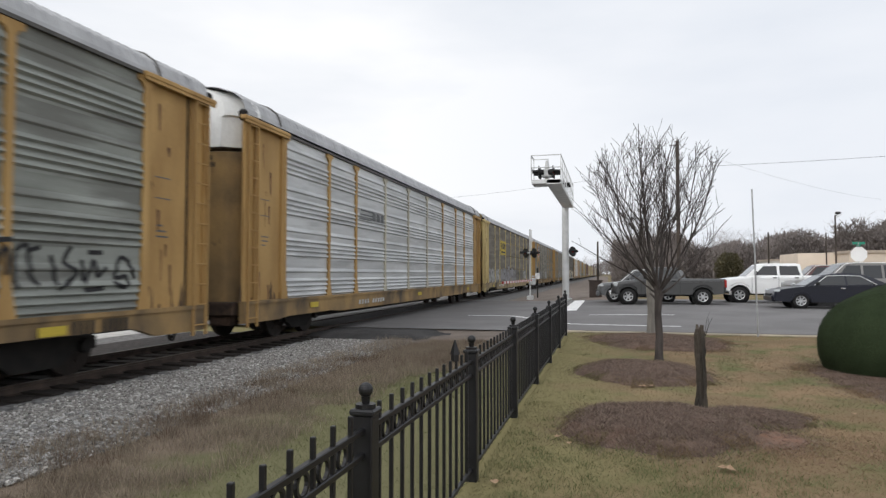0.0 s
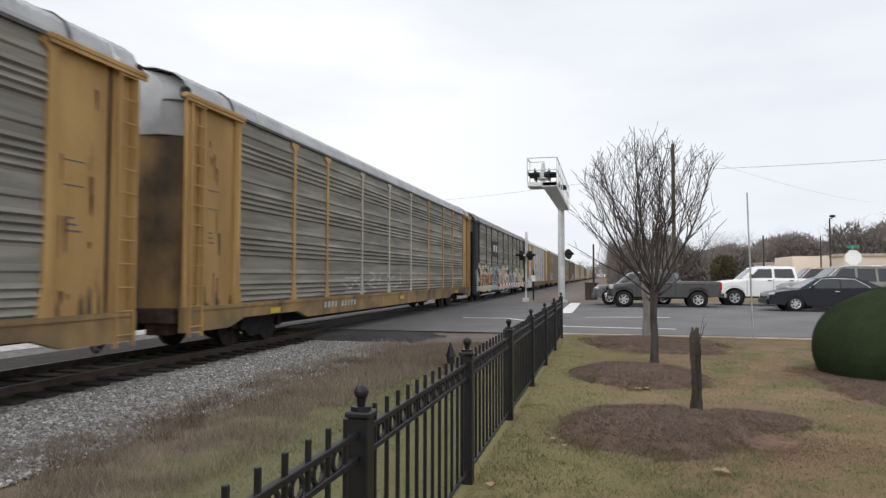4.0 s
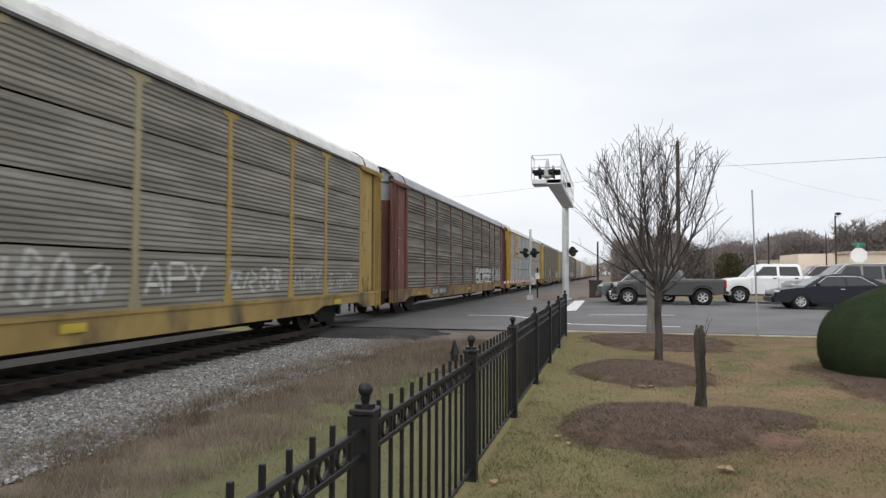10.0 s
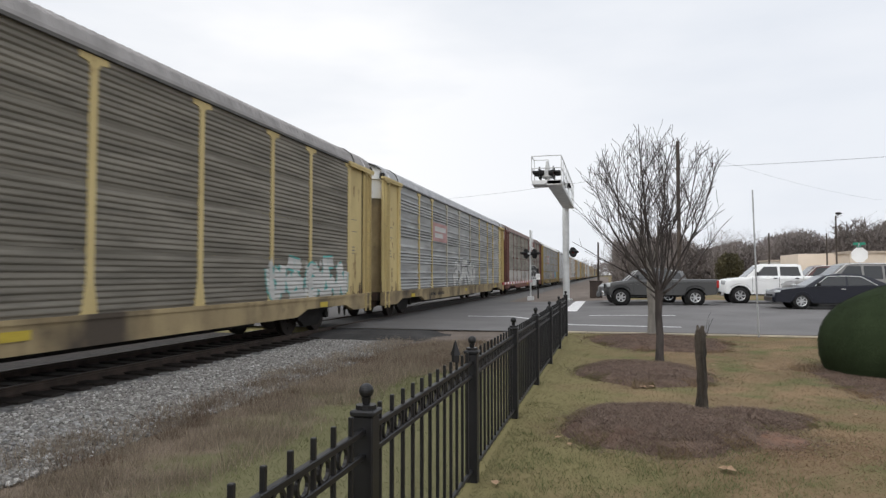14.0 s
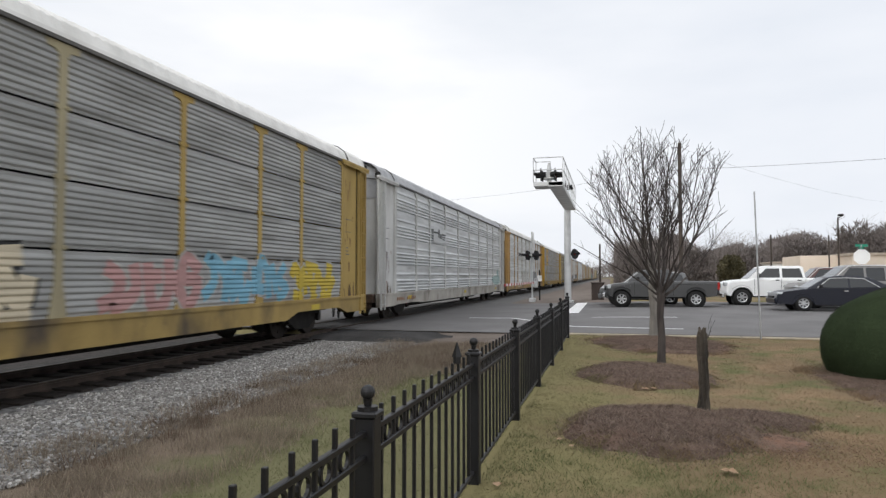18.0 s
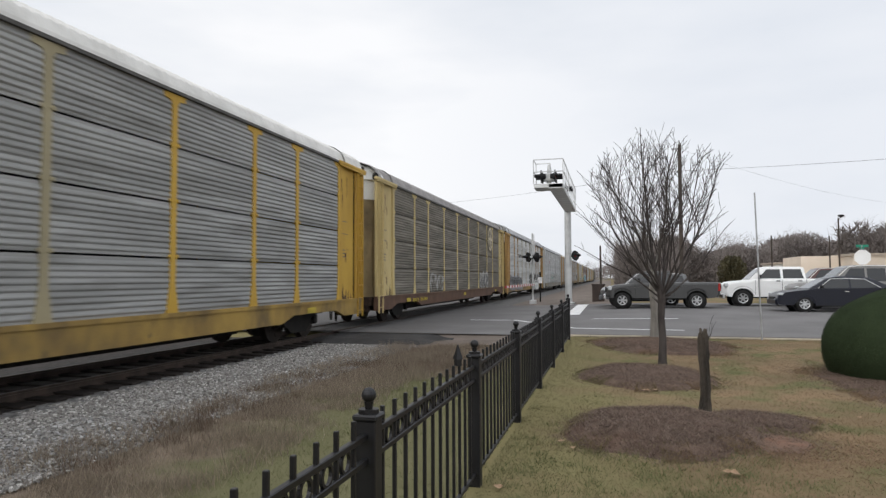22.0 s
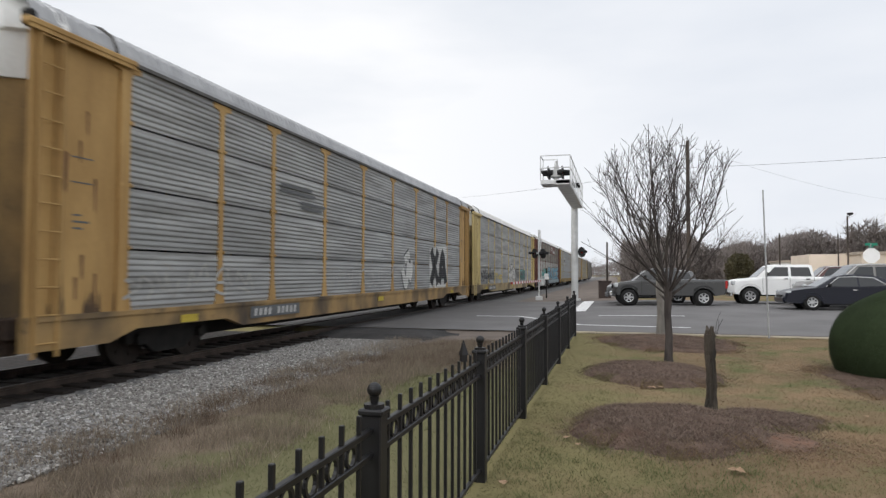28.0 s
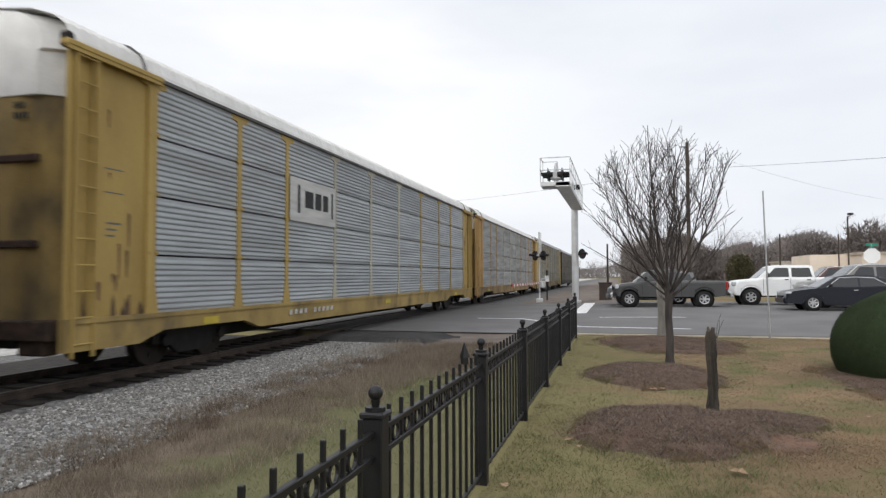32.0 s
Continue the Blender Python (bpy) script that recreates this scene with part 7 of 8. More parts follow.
decal(6, [(5.15, 3.75), (6.3, 3.65), (5.9, 3.85), (5.6, 4.1), (5.45, 4.0), (5.25, 4.3)], paint("spray_emerald", (0.08, 0.33, 0.19)), "emblem_field", 2)
graffiti(6, 2.0, 6.9, 1.02, 2.3, 5, CHALK, INK, 15, 0.6, 3)
graffiti(6, 11.8, 16.7, 1.1, 2.0, 5, DUST, SOOT, 16, 0.2, 1)
graffiti(6, 19.8, 25.5, 1.02, 2.0, 5, DEEPGREEN, TEAL, 17, 0.0, 2)
stencil(6, 7.1, 9.4, 0.64, 0.88)
for i in (7, 9, 16):
    plate(i, 4.78, 6.7, 3.1, 5.08, GOLD if i == 7 else YELLOW, ((0.14, 0.86, 0.12, 0.19, INK),))
    shield(i, 5.3, 6.15, 3.75, 4.78)
    stencil(i, 5.7, 8.4, 0.66, 0.92, CHALK, INK)
scrawl(7, 6.9, 11.5, 1.1, 2.0, 12, DUST, 18, 0.085)
scrawl(7, 12.3, 14.6, 1.05, 2.05, 12, CHALK, 65, 0.08)
scrawl(7, 15.4, 17.3, 1.2, 1.85, 3, CHALK, 66, 0.085, "APY")
scrawl(7, 18.0, 20.5, 1.15, 1.85, 12, CHALK, 67, 0.07)
scrawl(7, 20.9, 22.7, 1.15, 1.8, 3, DUST, 68, 0.085, "APY")
scrawl(7, 23.0, 25.0, 1.15, 1.7, 9, DUST, 69, 0.07)
scrawl(7, 2.1, 4.6, 1.2, 2.0, 9, CHALK, 19, 0.085)
for u0, u1, z in ((7.05, 8.7, 3.75), (7.05, 8.9, 3.62), (8.1, 9.5, 3.4), (8.1, 9.3, 3.28)):
    rect(8, u0, u1, z, z + 0.08, GREYG, "emblem_bar")
graffiti(8, 16.1, 21.5, 1.0, 1.95, 5, CHALK, INK, 20, 0.0, 3, None, "BORSE")
graffiti(8, 21.8, 25.4, 1.05, 2.2, 4, DUST, GREYG, 21, 0.1, 2)
stencil(8, 5.8, 8.3, 0.68, 0.98, CHALK, INK)
scrawl(10, 2.0, 4.3, 1.05, 2.1, 12, DUST, 22, 0.06)
scrawl(10, 4.0, 4.6, 1.4, 2.0, 6, CHALK, 23, 0.05)
graffiti(10, 10.0, 12.1, 1.05, 2.25, 2, DUST, GREYG, 24, 0.1, 2)
graffiti(10, 20.6, 25.4, 1.02, 2.05, 5, CHALK, TEAL, 25, 0.2, 2)
rect(10, 4.85, 5.4, 1.32, 1.45, LEMON, "reflector", 1)
stencil(10, 5.7, 8.6, 0.66, 0.96, CHALK, INK)
plate(11, 6.85, 9.5, 3.2, 4.05, PINK, BARS2(CHALK))
graffiti(11, 11.0, 16.8, 1.1, 2.4, 5, CHALK, GREYG, 26, 0.0, 2)
stencil(11, 6.4, 8.9, 0.66, 0.9, INK)
for i in (12, 23):
    plate(i, 15.0, 20.7, 4.12, 5.1, MAROON, ((0.1, 0.4, 0.62, 0.82, CHALK), (0.08, 0.5, 0.42, 0.5, CHALK), (0.5, 0.92, 0.15, 0.45, CHALK)))
graffiti(12, 17.4, 23.6, 1.0, 2.45, 5, INK, CHALK, 27, 0.0, 2, None, "SERES")
scrawl(12, 10.6, 13.5, 1.2, 1.95, 10, GREYG, 28, 0.05)
stencil(12, 6.5, 9.0, 0.68, 0.92, RUSTG)
plate(13, 7.15, 9.7, 3.0, 4.1, PINK, BARS2(CHALK))
graffiti(13, 2.2, 4.9, 1.0, 1.8, 4, DUST, PINK, 29, 0.2)
graffiti(13, 5.4, 10.5, 1.0, 2.0, 5, DUST, INK, 30, 0.0, 3)
graffiti(13, 10.8, 14.8, 1.0, 2.0, 4, CREAMG, INK, 31, 0.1, 2)
graffiti(13, 16.0, 18.7, 1.03, 2.1, 3, PINK, DUST, 32, 0.0, 2)
graffiti(13, 18.7, 22.2, 1.03, 2.15, 4, SKYBLUE, DUST, 62, 0.0, 2)
graffiti(13, 22.3, 25.0, 1.03, 2.1, 3, LEMON, DUST, 63, 0.0, 2)
stencil(13, 6.4, 8.9, 0.66, 0.9, CHALK)
plate(14, 7.3, 9.7, 3.2, 3.9, SILVER, ((0.0, 0.35, 0.6, 0.7, INK), (0.36, 0.46, 0.35, 0.9, INK), (0.5, 0.62, 0.3, 0.62, INK), (0.64, 0.95, 0.55, 0.65, INK), (0.66, 0.9, 0.4, 0.48, INK), (0.68, 0.85, 0.24, 0.32, INK)))
lay_on(14, "graffiti_fade", paint("spray_thin_teal", (0.36, 0.47, 0.455)), [blob(random.Random(9), 24.0, 1.35, 2.8, 0.6), blob(random.Random(10), 25.0, 1.6, 0.9, 1.0)], 0)
stencil(14, 2.0, 4.5, 0.68, 0.9, RUSTG)
for k in range(7):
    rect(15, 7.3 + 0.33 * k, 7.5 + 0.33 * k, 3.44, 3.72, INK, "emblem_bar")
    rect(18, 7.05 + 0.33 * k, 7.25 + 0.33 * k, 3.46, 3.74, INK, "emblem_bar")
graffiti(15, 9.9, 14.6, 1.05, 2.05, 4, CHALK, INK, 33, 0.0, 2)
graffiti(15, 18.0, 21.5, 1.1, 2.1, 3, SMOKE, DEEPGREEN, 34, 0.0, 2)
stencil(15, 6.8, 9.3, 0.66, 0.88, CHALK)
graffiti(17, 7.0, 9.4, 1.05, 1.9, 2, DUST, BROWN, 35, 0.0, 1)
graffiti(17, 18.4, 21.2, 1.05, 2.1, 3, DUST, GREYG, 36, 0.1, 1)
ring_emblem(17, 21.85, 4.25, 0.78)
stencil(17, 4.2, 6.4, 0.66, 0.9, LEMON)
graffiti(18, 1.9, 4.7, 1.0, 1.95, 5, SMOKE, GREYG, 37, 0.2, 1)
graffiti(18, 5.0, 9.3, 1.0, 1.9, 5, SMOKE, GREYG, 38, 0.1, 1)
graffiti(18, 15.0, 21.0, 1.05, 2.2, 6, INK, DUST, 39, 0.1, 1)
graffiti(18, 20.6, 25.4, 1.02, 2.15, 4, SMOKE, paint("spray_pale_yellow", (0.42, 0.40, 0.24)), 40, 0.0, 2)
stencil(18, 6.8, 9.1, 0.67, 0.88, CHALK, INK)
graffiti(19, 9.4, 15.0, 1.0, 2.3, 4, CHALK, TEAL, 41, 0.3, 2)
graffiti(19, 15.2, 21.6, 1.0, 2.4, 5, CHALK, GREYG, 42, 0.2, 2)
rect(19, 7.82, 8.15, 3.5, 3.85, REDG, "graffiti_fill", 0)
decal(20, [(18.15, 3.62), (20.45, 3.5), (20.45, 3.68), (18.6, 3.95), (18.3, 3.95)], REDG, "emblem", 0, "red slanted emblem stripe")
decal(20, [(18.1, 3.5), (20.45, 3.36), (20.45, 3.44), (18.1, 3.58)], DEEPGREEN, "emblem_stripe", 0)
stencil(20, 17.8, 18.3, 0.66, 0.95, CHALK, INK)
scrawl(21, 2.0, 6.0, 1.15, 1.9, 16, DUST, 43, 0.06)
scrawl(21, 9.8, 15.1, 1.1, 2.0, 16, DUST, 44, 0.06)
graffiti(21, 16.3, 17.5, 1.2, 2.6, 1, CHALK, INK, 45, 0.1, 3)
lay_on(21, "graffiti_fill", CHALK, [[(20.0, 1.02), (22.75, 1.02), (22.85, 2.2), (22.9, 2.95), (21.5, 2.9), (20.0, 2.75)]], 0)
graffiti(21, 20.1, 22.8, 1.1, 2.85, 2, INK, CHALK, 46, 0.0, 2, None, "XA")
for u0, u1, z in ((7.05, 8.7, 3.75), (7.05, 8.9, 3.62), (8.1, 9.5, 3.4), (8.1, 9.3, 3.28)):
    rect(21, u0, u1, z, z + 0.08, GREYG, "emblem_bar")
stencil(21, 5.9, 7.9, 0.66, 0.92, CHALK, INK)
scrawl(22, 2.3, 6.7, 1.05, 2.1, 26, INK, 47, 0.07)
scrawl(22, 7.0, 9.4, 1.2, 1.85, 8, LEMON, 48, 0.1)
graffiti(22, 12.4, 15.3, 1.1, 2.25, 3, CHALK, INK, 49, 0.1, 2)
scrawl(22, 15.5, 20.6, 1.1, 2.2, 18, GREYG, 64, 0.1)
graffiti(22, 18.4, 21.2, 1.15, 2.15, 3, TEAL, GREYG, 50, 0.1, 1)
stencil(22, 4.6, 6.7, 0.66, 0.92, CHALK, INK)
graffiti(23, 2.0, 4.5, 1.0, 1.75, 4, DUST, INK, 51, 0.3, 2)
graffiti(23, 6.2, 12.3, 1.0, 2.3, 7, TEAL, RUSTG, 52, 0.25, 2, paint("spray_sea_green", (0.10, 0.30, 0.28)))
graffiti(23, 12.3, 25.4, 1.0, 2.4, 5, SKYBLUE, INK, 53, 0.0, 2, None, "RAZOE")
stencil(23, 4.6, 9.6, 0.68, 0.92, CHALK)
plate(24, 6.85, 9.5, 3.05, 4.15, CHALK, ((0.15, 0.2, 0.2, 0.85, INK), (0.3, 0.48, 0.35, 0.75, INK), (0.52, 0.66, 0.35, 0.75, INK), (0.7, 0.82, 0.35, 0.75, INK), (0.9, 0.94, 0.2, 0.85, INK)))
scrawl(24, 16.2, 20.6, 1.1, 2.1, 14, DUST, 54, 0.07)
stencil(24, 6.8, 9.4, 0.68, 0.9, CHALK)
def end_mark(i, outline, material, name="stencil_bar", layer=0, label=""):
    """A painted shape on the flat of the near end door of car i: outline of (metres from the middle, height)."""
    bm = slab(bmesh.new(), outline, 0.002, Matrix.Translation((0, -BODY / 2 + 0.025 - 0.003 * layer, 0)) @ FRONT)
    bmesh.ops.triangulate(bm, faces=bm.faces)
    return part(name, bm, material, TRAIN[i], label)


for i in (0, 2, 6, 9, 11, 13, 18, 21, 24):
    for z, w in ((4.22, 0.22), (4.06, 0.3)):
        for k in range(4):
            x0 = 0.45 + w * k / 4
            end_mark(i, [(x0, z), (x0 + w * 0.17, z), (x0 + w * 0.17, z + 0.1), (x0, z + 0.1)], INK)
tags = random.Random(31)
for x0, z0, w, h in ((0.15, 2.1, 0.4, 0.55), (0.5, 2.2, 0.35, 0.5), (0.25, 1.5, 0.45, 0.6)):
    for n, (pts, _) in enumerate(strokes(tags, x0, w, z0, h, 0)):
        for q in ribbon(pts, 0.17):
            end_mark(6, [tuple(c) for c in q], GREYG, "graffiti_rim", n)
        for q in ribbon(pts, 0.09):
            end_mark(6, [tuple(c) for c in q], PALEBLUE, "graffiti_fill", n + 3)
STAIN = paint("rust_stain", (0.17, 0.085, 0.045), col2=(0.10, 0.055, 0.035), rough=0.85)
SOOTY = paint("end_grime", (0.13, 0.085, 0.05), col2=(0.07, 0.05, 0.035), rough=0.9)
marks = random.Random(77)
for i in TRAIN:
    for u in (0.95, BODY - 1.35):
        faint = GREYG if CARS[i]["post"] not in (MAROON, BLACKP) else DUST
        for z0, z1 in ((3.0, 3.02), (3.38, 3.4)):
            rect(i, u, u + 0.42, z0, z1, faint, "stencil_line", 0, "", -0.022)
        for k in range(3):
            zz = 2.3 + 0.1 * k
            rect(i, u + 0.05, u + marks.uniform(0.2, 0.38), zz, zz + 0.03, faint, "stencil_line", 0, "", -0.022)
        for k in range(9):
            a, ln, wd = u + marks.uniform(-0.9, 0.95), marks.uniform(0.08, 0.5), marks.uniform(0.02, 0.07)
            decal(i, [(a - wd, 1.01), (a + wd, 1.01), (a + wd * 0.5, 1.01 + ln * 0.7), (a, 1.01 + ln), (a - wd * 0.7, 1.01 + ln * 0.6)], SOOTY, "grime_streak", 0, "", -0.021)
        for k in range(9):
            a, b, ln = u + marks.uniform(-0.25, 0.65), marks.uniform(1.1, 4.8), marks.uniform(0.1, 0.7)
            wd = marks.uniform(0.015, 0.05)
            decal(i, [(a - wd, b), (a + wd, b - 0.02), (a + wd * 0.5, b - ln), (a - wd * 0.3, b - ln * 0.9)], STAIN, "rust_stain", 0, "", -0.022)
    placard(i, 3.4, 0.74)
    placard(i, 13.6, 0.74)
    placard(i, 23.4, 0.74)


# ---- loose ground cover ----
def island_mat(name, cols, rough=0.9, patch=None, thin=0.0, zone=None):
    """Colour from piece to piece (random per island), with broad patches of another tone."""
    m = bpy.data.materials.new(name)
    m.use_nodes = True
    n, l = m.node_tree.nodes, m.node_tree.links
    b = n["Principled BSDF"]
    b.inputs["Roughness"].default_value = rough
    b.inputs["Specular IOR Level"].default_value = 0.15
    geo = n.new("ShaderNodeNewGeometry")
    ramp = n.new("ShaderNodeValToRGB")
    ramp.color_ramp.elements[0].color = (*cols[0], 1)
    ramp.color_ramp.elements[1].color = (*cols[-1], 1)
    for k, c in enumerate(cols[1:-1]):
        ramp.color_ramp.elements.new((k + 1) / (len(cols) - 1)).color = (*c, 1)
    l.new(geo.outputs["Random Per Island"], ramp.inputs["Fac"])
    last = ramp.outputs["Color"]
    if patch:
        tc, pn, pr, pm = n.new("ShaderNodeTexCoord"), n.new("ShaderNodeTexNoise"), n.new("ShaderNodeMapRange"), n.new("ShaderNodeMix")
        pn.inputs["Scale"].default_value, pn.inputs["Detail"].default_value = patch[1], 4
        pr.inputs["From Min"].default_value, pr.inputs["From Max"].default_value = patch[2], patch[3]
        pm.data_type = "RGBA"
        pm.inputs[7].default_value = (*patch[0], 1)
        l.new(tc.outputs["Object"], pn.inputs["Vector"])
        l.new(pn.outputs["Fac"], pr.inputs["Value"])
        l.new(pr.outputs[0], pm.inputs[0])
        l.new(last, pm.inputs[6])
        last = pm.outputs[2]
    if zone:
        last = ragged_zone(n, l, n.new("ShaderNodeTexCoord").outputs["Object"], last, zone)
    l.new(last, b.inputs["Base Color"])
    if thin:
        tr, mx = n.new("ShaderNodeBsdfTranslucent"), n.new("ShaderNodeMixShader")
        mx.inputs[0].default_value = thin
        l.new(last, tr.inputs["Color"])
        l.new(b.outputs[0], mx.inputs[1])
        l.new(tr.outputs[0], mx.inputs[2])
        l.new(mx.outputs[0], n["Material Output"].inputs["Surface"])
    return m


GZ = np.vectorize(ground_z)


def in_beds(x, y):
    bad = np.zeros(len(x), bool)
    for cx, cy, rx, ry, h, s in BEDS:
        bad |= ((x - cx) / (rx * 1.02)) ** 2 + ((y - cy) / (ry * 1.02)) ** 2 < 1
    return bad


def blades(name, x, y, h, w, lean, rnd, material, label, zoff=0.0):
    n = len(x)
    z = GZ(x, y) + zoff
    a = rnd.uniform(0, math.tau, n)
    dx, dy = np.cos(a) * w / 2, np.sin(a) * w / 2
    b = rnd.uniform(0, math.tau, n)
    lx, ly = np.cos(b) * lean * h, np.sin(b) * lean * h
    p0 = np.stack([x - dx, y - dy, z - 0.005], 1)
    p1 = np.stack([x + dx, y + dy, z - 0.005], 1)
    p2 = np.stack([x + lx, y + ly, z + h * np.sqrt(np.maximum(0.05, 1 - np.minimum(lean, 0.97) ** 2))], 1)
    vs = np.concatenate([p0, p1, p2], 1).reshape(-1, 3)
    me = bpy.data.meshes.new(name)
    me.from_pydata(vs.tolist(), [], np.arange(3 * n).reshape(-1, 3).tolist())
    me.materials.append(material)
    return tagged(new(name, me), label, "grass", kind="stuff")


rs = np.random.RandomState(8)
LAWN = island_mat("lawn_blades", ((0.225, 0.158, 0.099), (0.265, 0.188, 0.12), (0.195, 0.14, 0.083), (0.24, 0.166, 0.102)), patch=((0.138, 0.142, 0.066), 1.1, 0.47, 0.66), thin=0.35, zone=((0.185, 0.168, 0.09), 1.1, -1.0))
x = np.concatenate([rs.uniform(-1.1, 4.2, 95000), rs.uniform(-1.1, 8.0, 70000)])
y = np.concatenate([3.2 + 5.8 * rs.uniform(0, 1, 95000) ** 0.9, rs.uniform(9, 18.9, 70000)])
ok = ~in_beds(x, y)
x, y = x[ok], y[ok]
n = len(x)
blades("lawn_grass", x, y, rs.uniform(0.015, 0.045, n), rs.uniform(0.005, 0.010, n) * (1 + (y > 9)), rs.uniform(0.86, 0.97, n), rs, LAWN, "short dormant lawn grass, tan with green patches")
VERGE = island_mat("verge_blades", ((0.33, 0.27, 0.205), (0.41, 0.336, 0.262), (0.25, 0.207, 0.15), (0.31, 0.246, 0.185)), thin=0.2, zone=((0.185, 0.192, 0.1), -4.6, -3.6))
n = 120000
x, y = rs.uniform(-5.5, -1.15, n), 2.6 + 14.6 * rs.uniform(0, 1, n) ** 1.25
blades("verge_grass", x, y, rs.uniform(0.02, 0.075, n), rs.uniform(0.004, 0.008, n) * (1 + (y > 9)), rs.uniform(0.55, 0.97, n), rs, VERGE, "rough winter grass between fence and ballast")
WEED = island_mat("dry_weed_stalks", ((0.34, 0.285, 0.22), (0.22, 0.18, 0.14), (0.46, 0.385, 0.30), (0.15, 0.122, 0.095)), thin=0.5)
cx, cy = rs.uniform(-5.9, -3.4, 460), 3.0 + 13.8 * rs.uniform(0, 1, 460)
cx = np.concatenate([cx, rs.uniform(-4.8, -2.0, 170)])
cy = np.concatenate([cy, rs.uniform(11.0, 16.6, 170)])
k = rs.randint(0, len(cx), 56000)
x, y = cx[k] + rs.normal(scale=0.13, size=56000), cy[k] + rs.normal(scale=0.13, size=56000)
blades("dry_weeds", x, y, rs.uniform(0.05, 0.25, 56000), rs.uniform(0.004, 0.010, 56000), rs.uniform(0.2, 0.9, 56000), rs, WEED, "brown dry weeds along the edge of the ballast")

DEADWEED = island_mat("dark_dead_weeds", ((0.15, 0.115, 0.09), (0.10, 0.075, 0.06), (0.22, 0.165, 0.125), (0.17, 0.10, 0.075)), thin=0.4)
cx = np.concatenate([rs.uniform(-5.6, -4.7, 34), rs.uniform(-5.0, -2.6, 60)])
cy = np.concatenate([rs.uniform(5.0, 13.0, 34), rs.uniform(12.0, 16.8, 60)])
k = rs.randint(0, len(cx), 11000)
x, y = cx[k] + rs.normal(scale=0.1, size=11000), cy[k] + rs.normal(scale=0.1, size=11000)
blades("dead_weeds", x, y, rs.uniform(0.05, 0.22, 11000), rs.uniform(0.005, 0.011, 11000), rs.uniform(0.2, 0.85, 11000), rs, DEADWEED, "dark dead weeds beside the ballast")

# tufts of fresh green where the winter grass has begun to grow
TUFT = island_mat("green_tuft_blades", ((0.135, 0.152, 0.066), (0.155, 0.17, 0.076), (0.185, 0.18, 0.098), (0.125, 0.138, 0.06)), thin=0.1)
tx = np.concatenate([rs.uniform(-1.05, 1.6, 150), rs.uniform(-1.05, 4.5, 60), rs.uniform(-4.3, -2.6, 170), [1.09, 1.2, 1.0, 2.23, 2.35, 1.9, 2.05]])
ty = np.concatenate([rs.uniform(4.6, 7.2, 150), rs.uniform(6, 15, 60), 4.0 + 8 * rs.uniform(0, 1, 170), [6.84, 6.95, 6.75, 8.27, 8.3, 11.6, 11.4]])
k = rs.randint(0, len(tx), 26000)
spread = 0.05 + 0.11 * rs.uniform(0, 1, len(tx))
x, y = tx[k] + rs.normal(size=26000) * spread[k], ty[k] + rs.normal(size=26000) * spread[k]
ok = (x > -1.1) | (x < -1.2)
x, y = x[ok], y[ok]
blades("green_tufts", x, y, rs.uniform(0.02, 0.065, len(x)), rs.uniform(0.004, 0.009, len(x)), rs.uniform(0.4, 0.95, len(x)), rs, TUFT, "fresh green tufts in the dormant grass")

# shredded mulch on the beds
CHIP = island_mat("mulch_shreds", ((0.20, 0.157, 0.13), (0.125, 0.092, 0.074), (0.27, 0.215, 0.18), (0.155, 0.105, 0.082), (0.09, 0.067, 0.056)))
for cx, cy, rx, ry, h, seed in BEDS:
    n = int(6500 * rx * ry * (3.2 if cy < 9 else 1.5))
    a, q = rs.uniform(0, math.tau, n), np.sqrt(rs.uniform(0, 1, n))
    q = q * (0.99 + 0.15 * rs.normal(size=n) * (q > 0.78))
    x, y = cx + rx * q * bed_edge(a, seed) * np.cos(a), cy + ry * q * bed_edge(a, seed) * np.sin(a)
    z = h * (1 - np.minimum(q, 1) ** (5.0 if h > 0.1 else 2.5))
    blades("mulch_shreds", x, y, rs.uniform(0.02, 0.07, n), rs.uniform(0.004, 0.008, n), rs.uniform(0.7, 0.97, n), rs, CHIP, "loose shredded brown mulch on the bed", z)

    # grass that creeps in over the rim
    n = int(2600 * (rx + ry))
    a = rs.uniform(0, math.tau, n)
    a = a + 0.35 * np.sin(7 * a + seed)
    q = 1.03 - 0.13 * np.abs(rs.normal(size=n))
    x, y = cx + rx * q * bed_edge(a, seed) * np.cos(a), cy + ry * q * bed_edge(a, seed) * np.sin(a)
    z = h * (1 - np.minimum(q, 1) ** (5.0 if h > 0.1 else 2.5))
    blades("rim_grass", x, y, rs.uniform(0.02, 0.05, n), rs.uniform(0.005, 0.009, n), rs.uniform(0.7, 0.96, n), rs, LAWN, "dormant grass creeping over the rim of the mulch", z)

# crumbs of red clay where the lawn is worn through
CLAY = island_mat("red_clay_crumbs", ((0.235, 0.16, 0.107), (0.21, 0.142, 0.095), (0.25, 0.172, 0.117)))
n = 9000
x = np.concatenate([rs.normal(1.62, 0.26, n // 2), rs.normal(2.3, 0.55, n // 2)])
y = np.concatenate([rs.normal(7.35, 0.35, n // 2), rs.normal(7.2, 0.5, n // 2)])
blades("clay_crumbs", x, y, rs.uniform(0.008, 0.022, n), rs.uniform(0.006, 0.016, n), rs.uniform(0.85, 0.97, n), rs, CLAY, "reddish clay crumbs worn into the lawn", 0.015)
clay = mound(1.62, 7.5, 0.4, 0.45, 0.03, 7, "clay_patch", REDSOIL)
tagged(clay, "bare patch of red clay beside the mulch", "soil")
n = 2600
x, y = rs.normal(1.6, 0.3, n), rs.normal(7.55, 0.36, n)
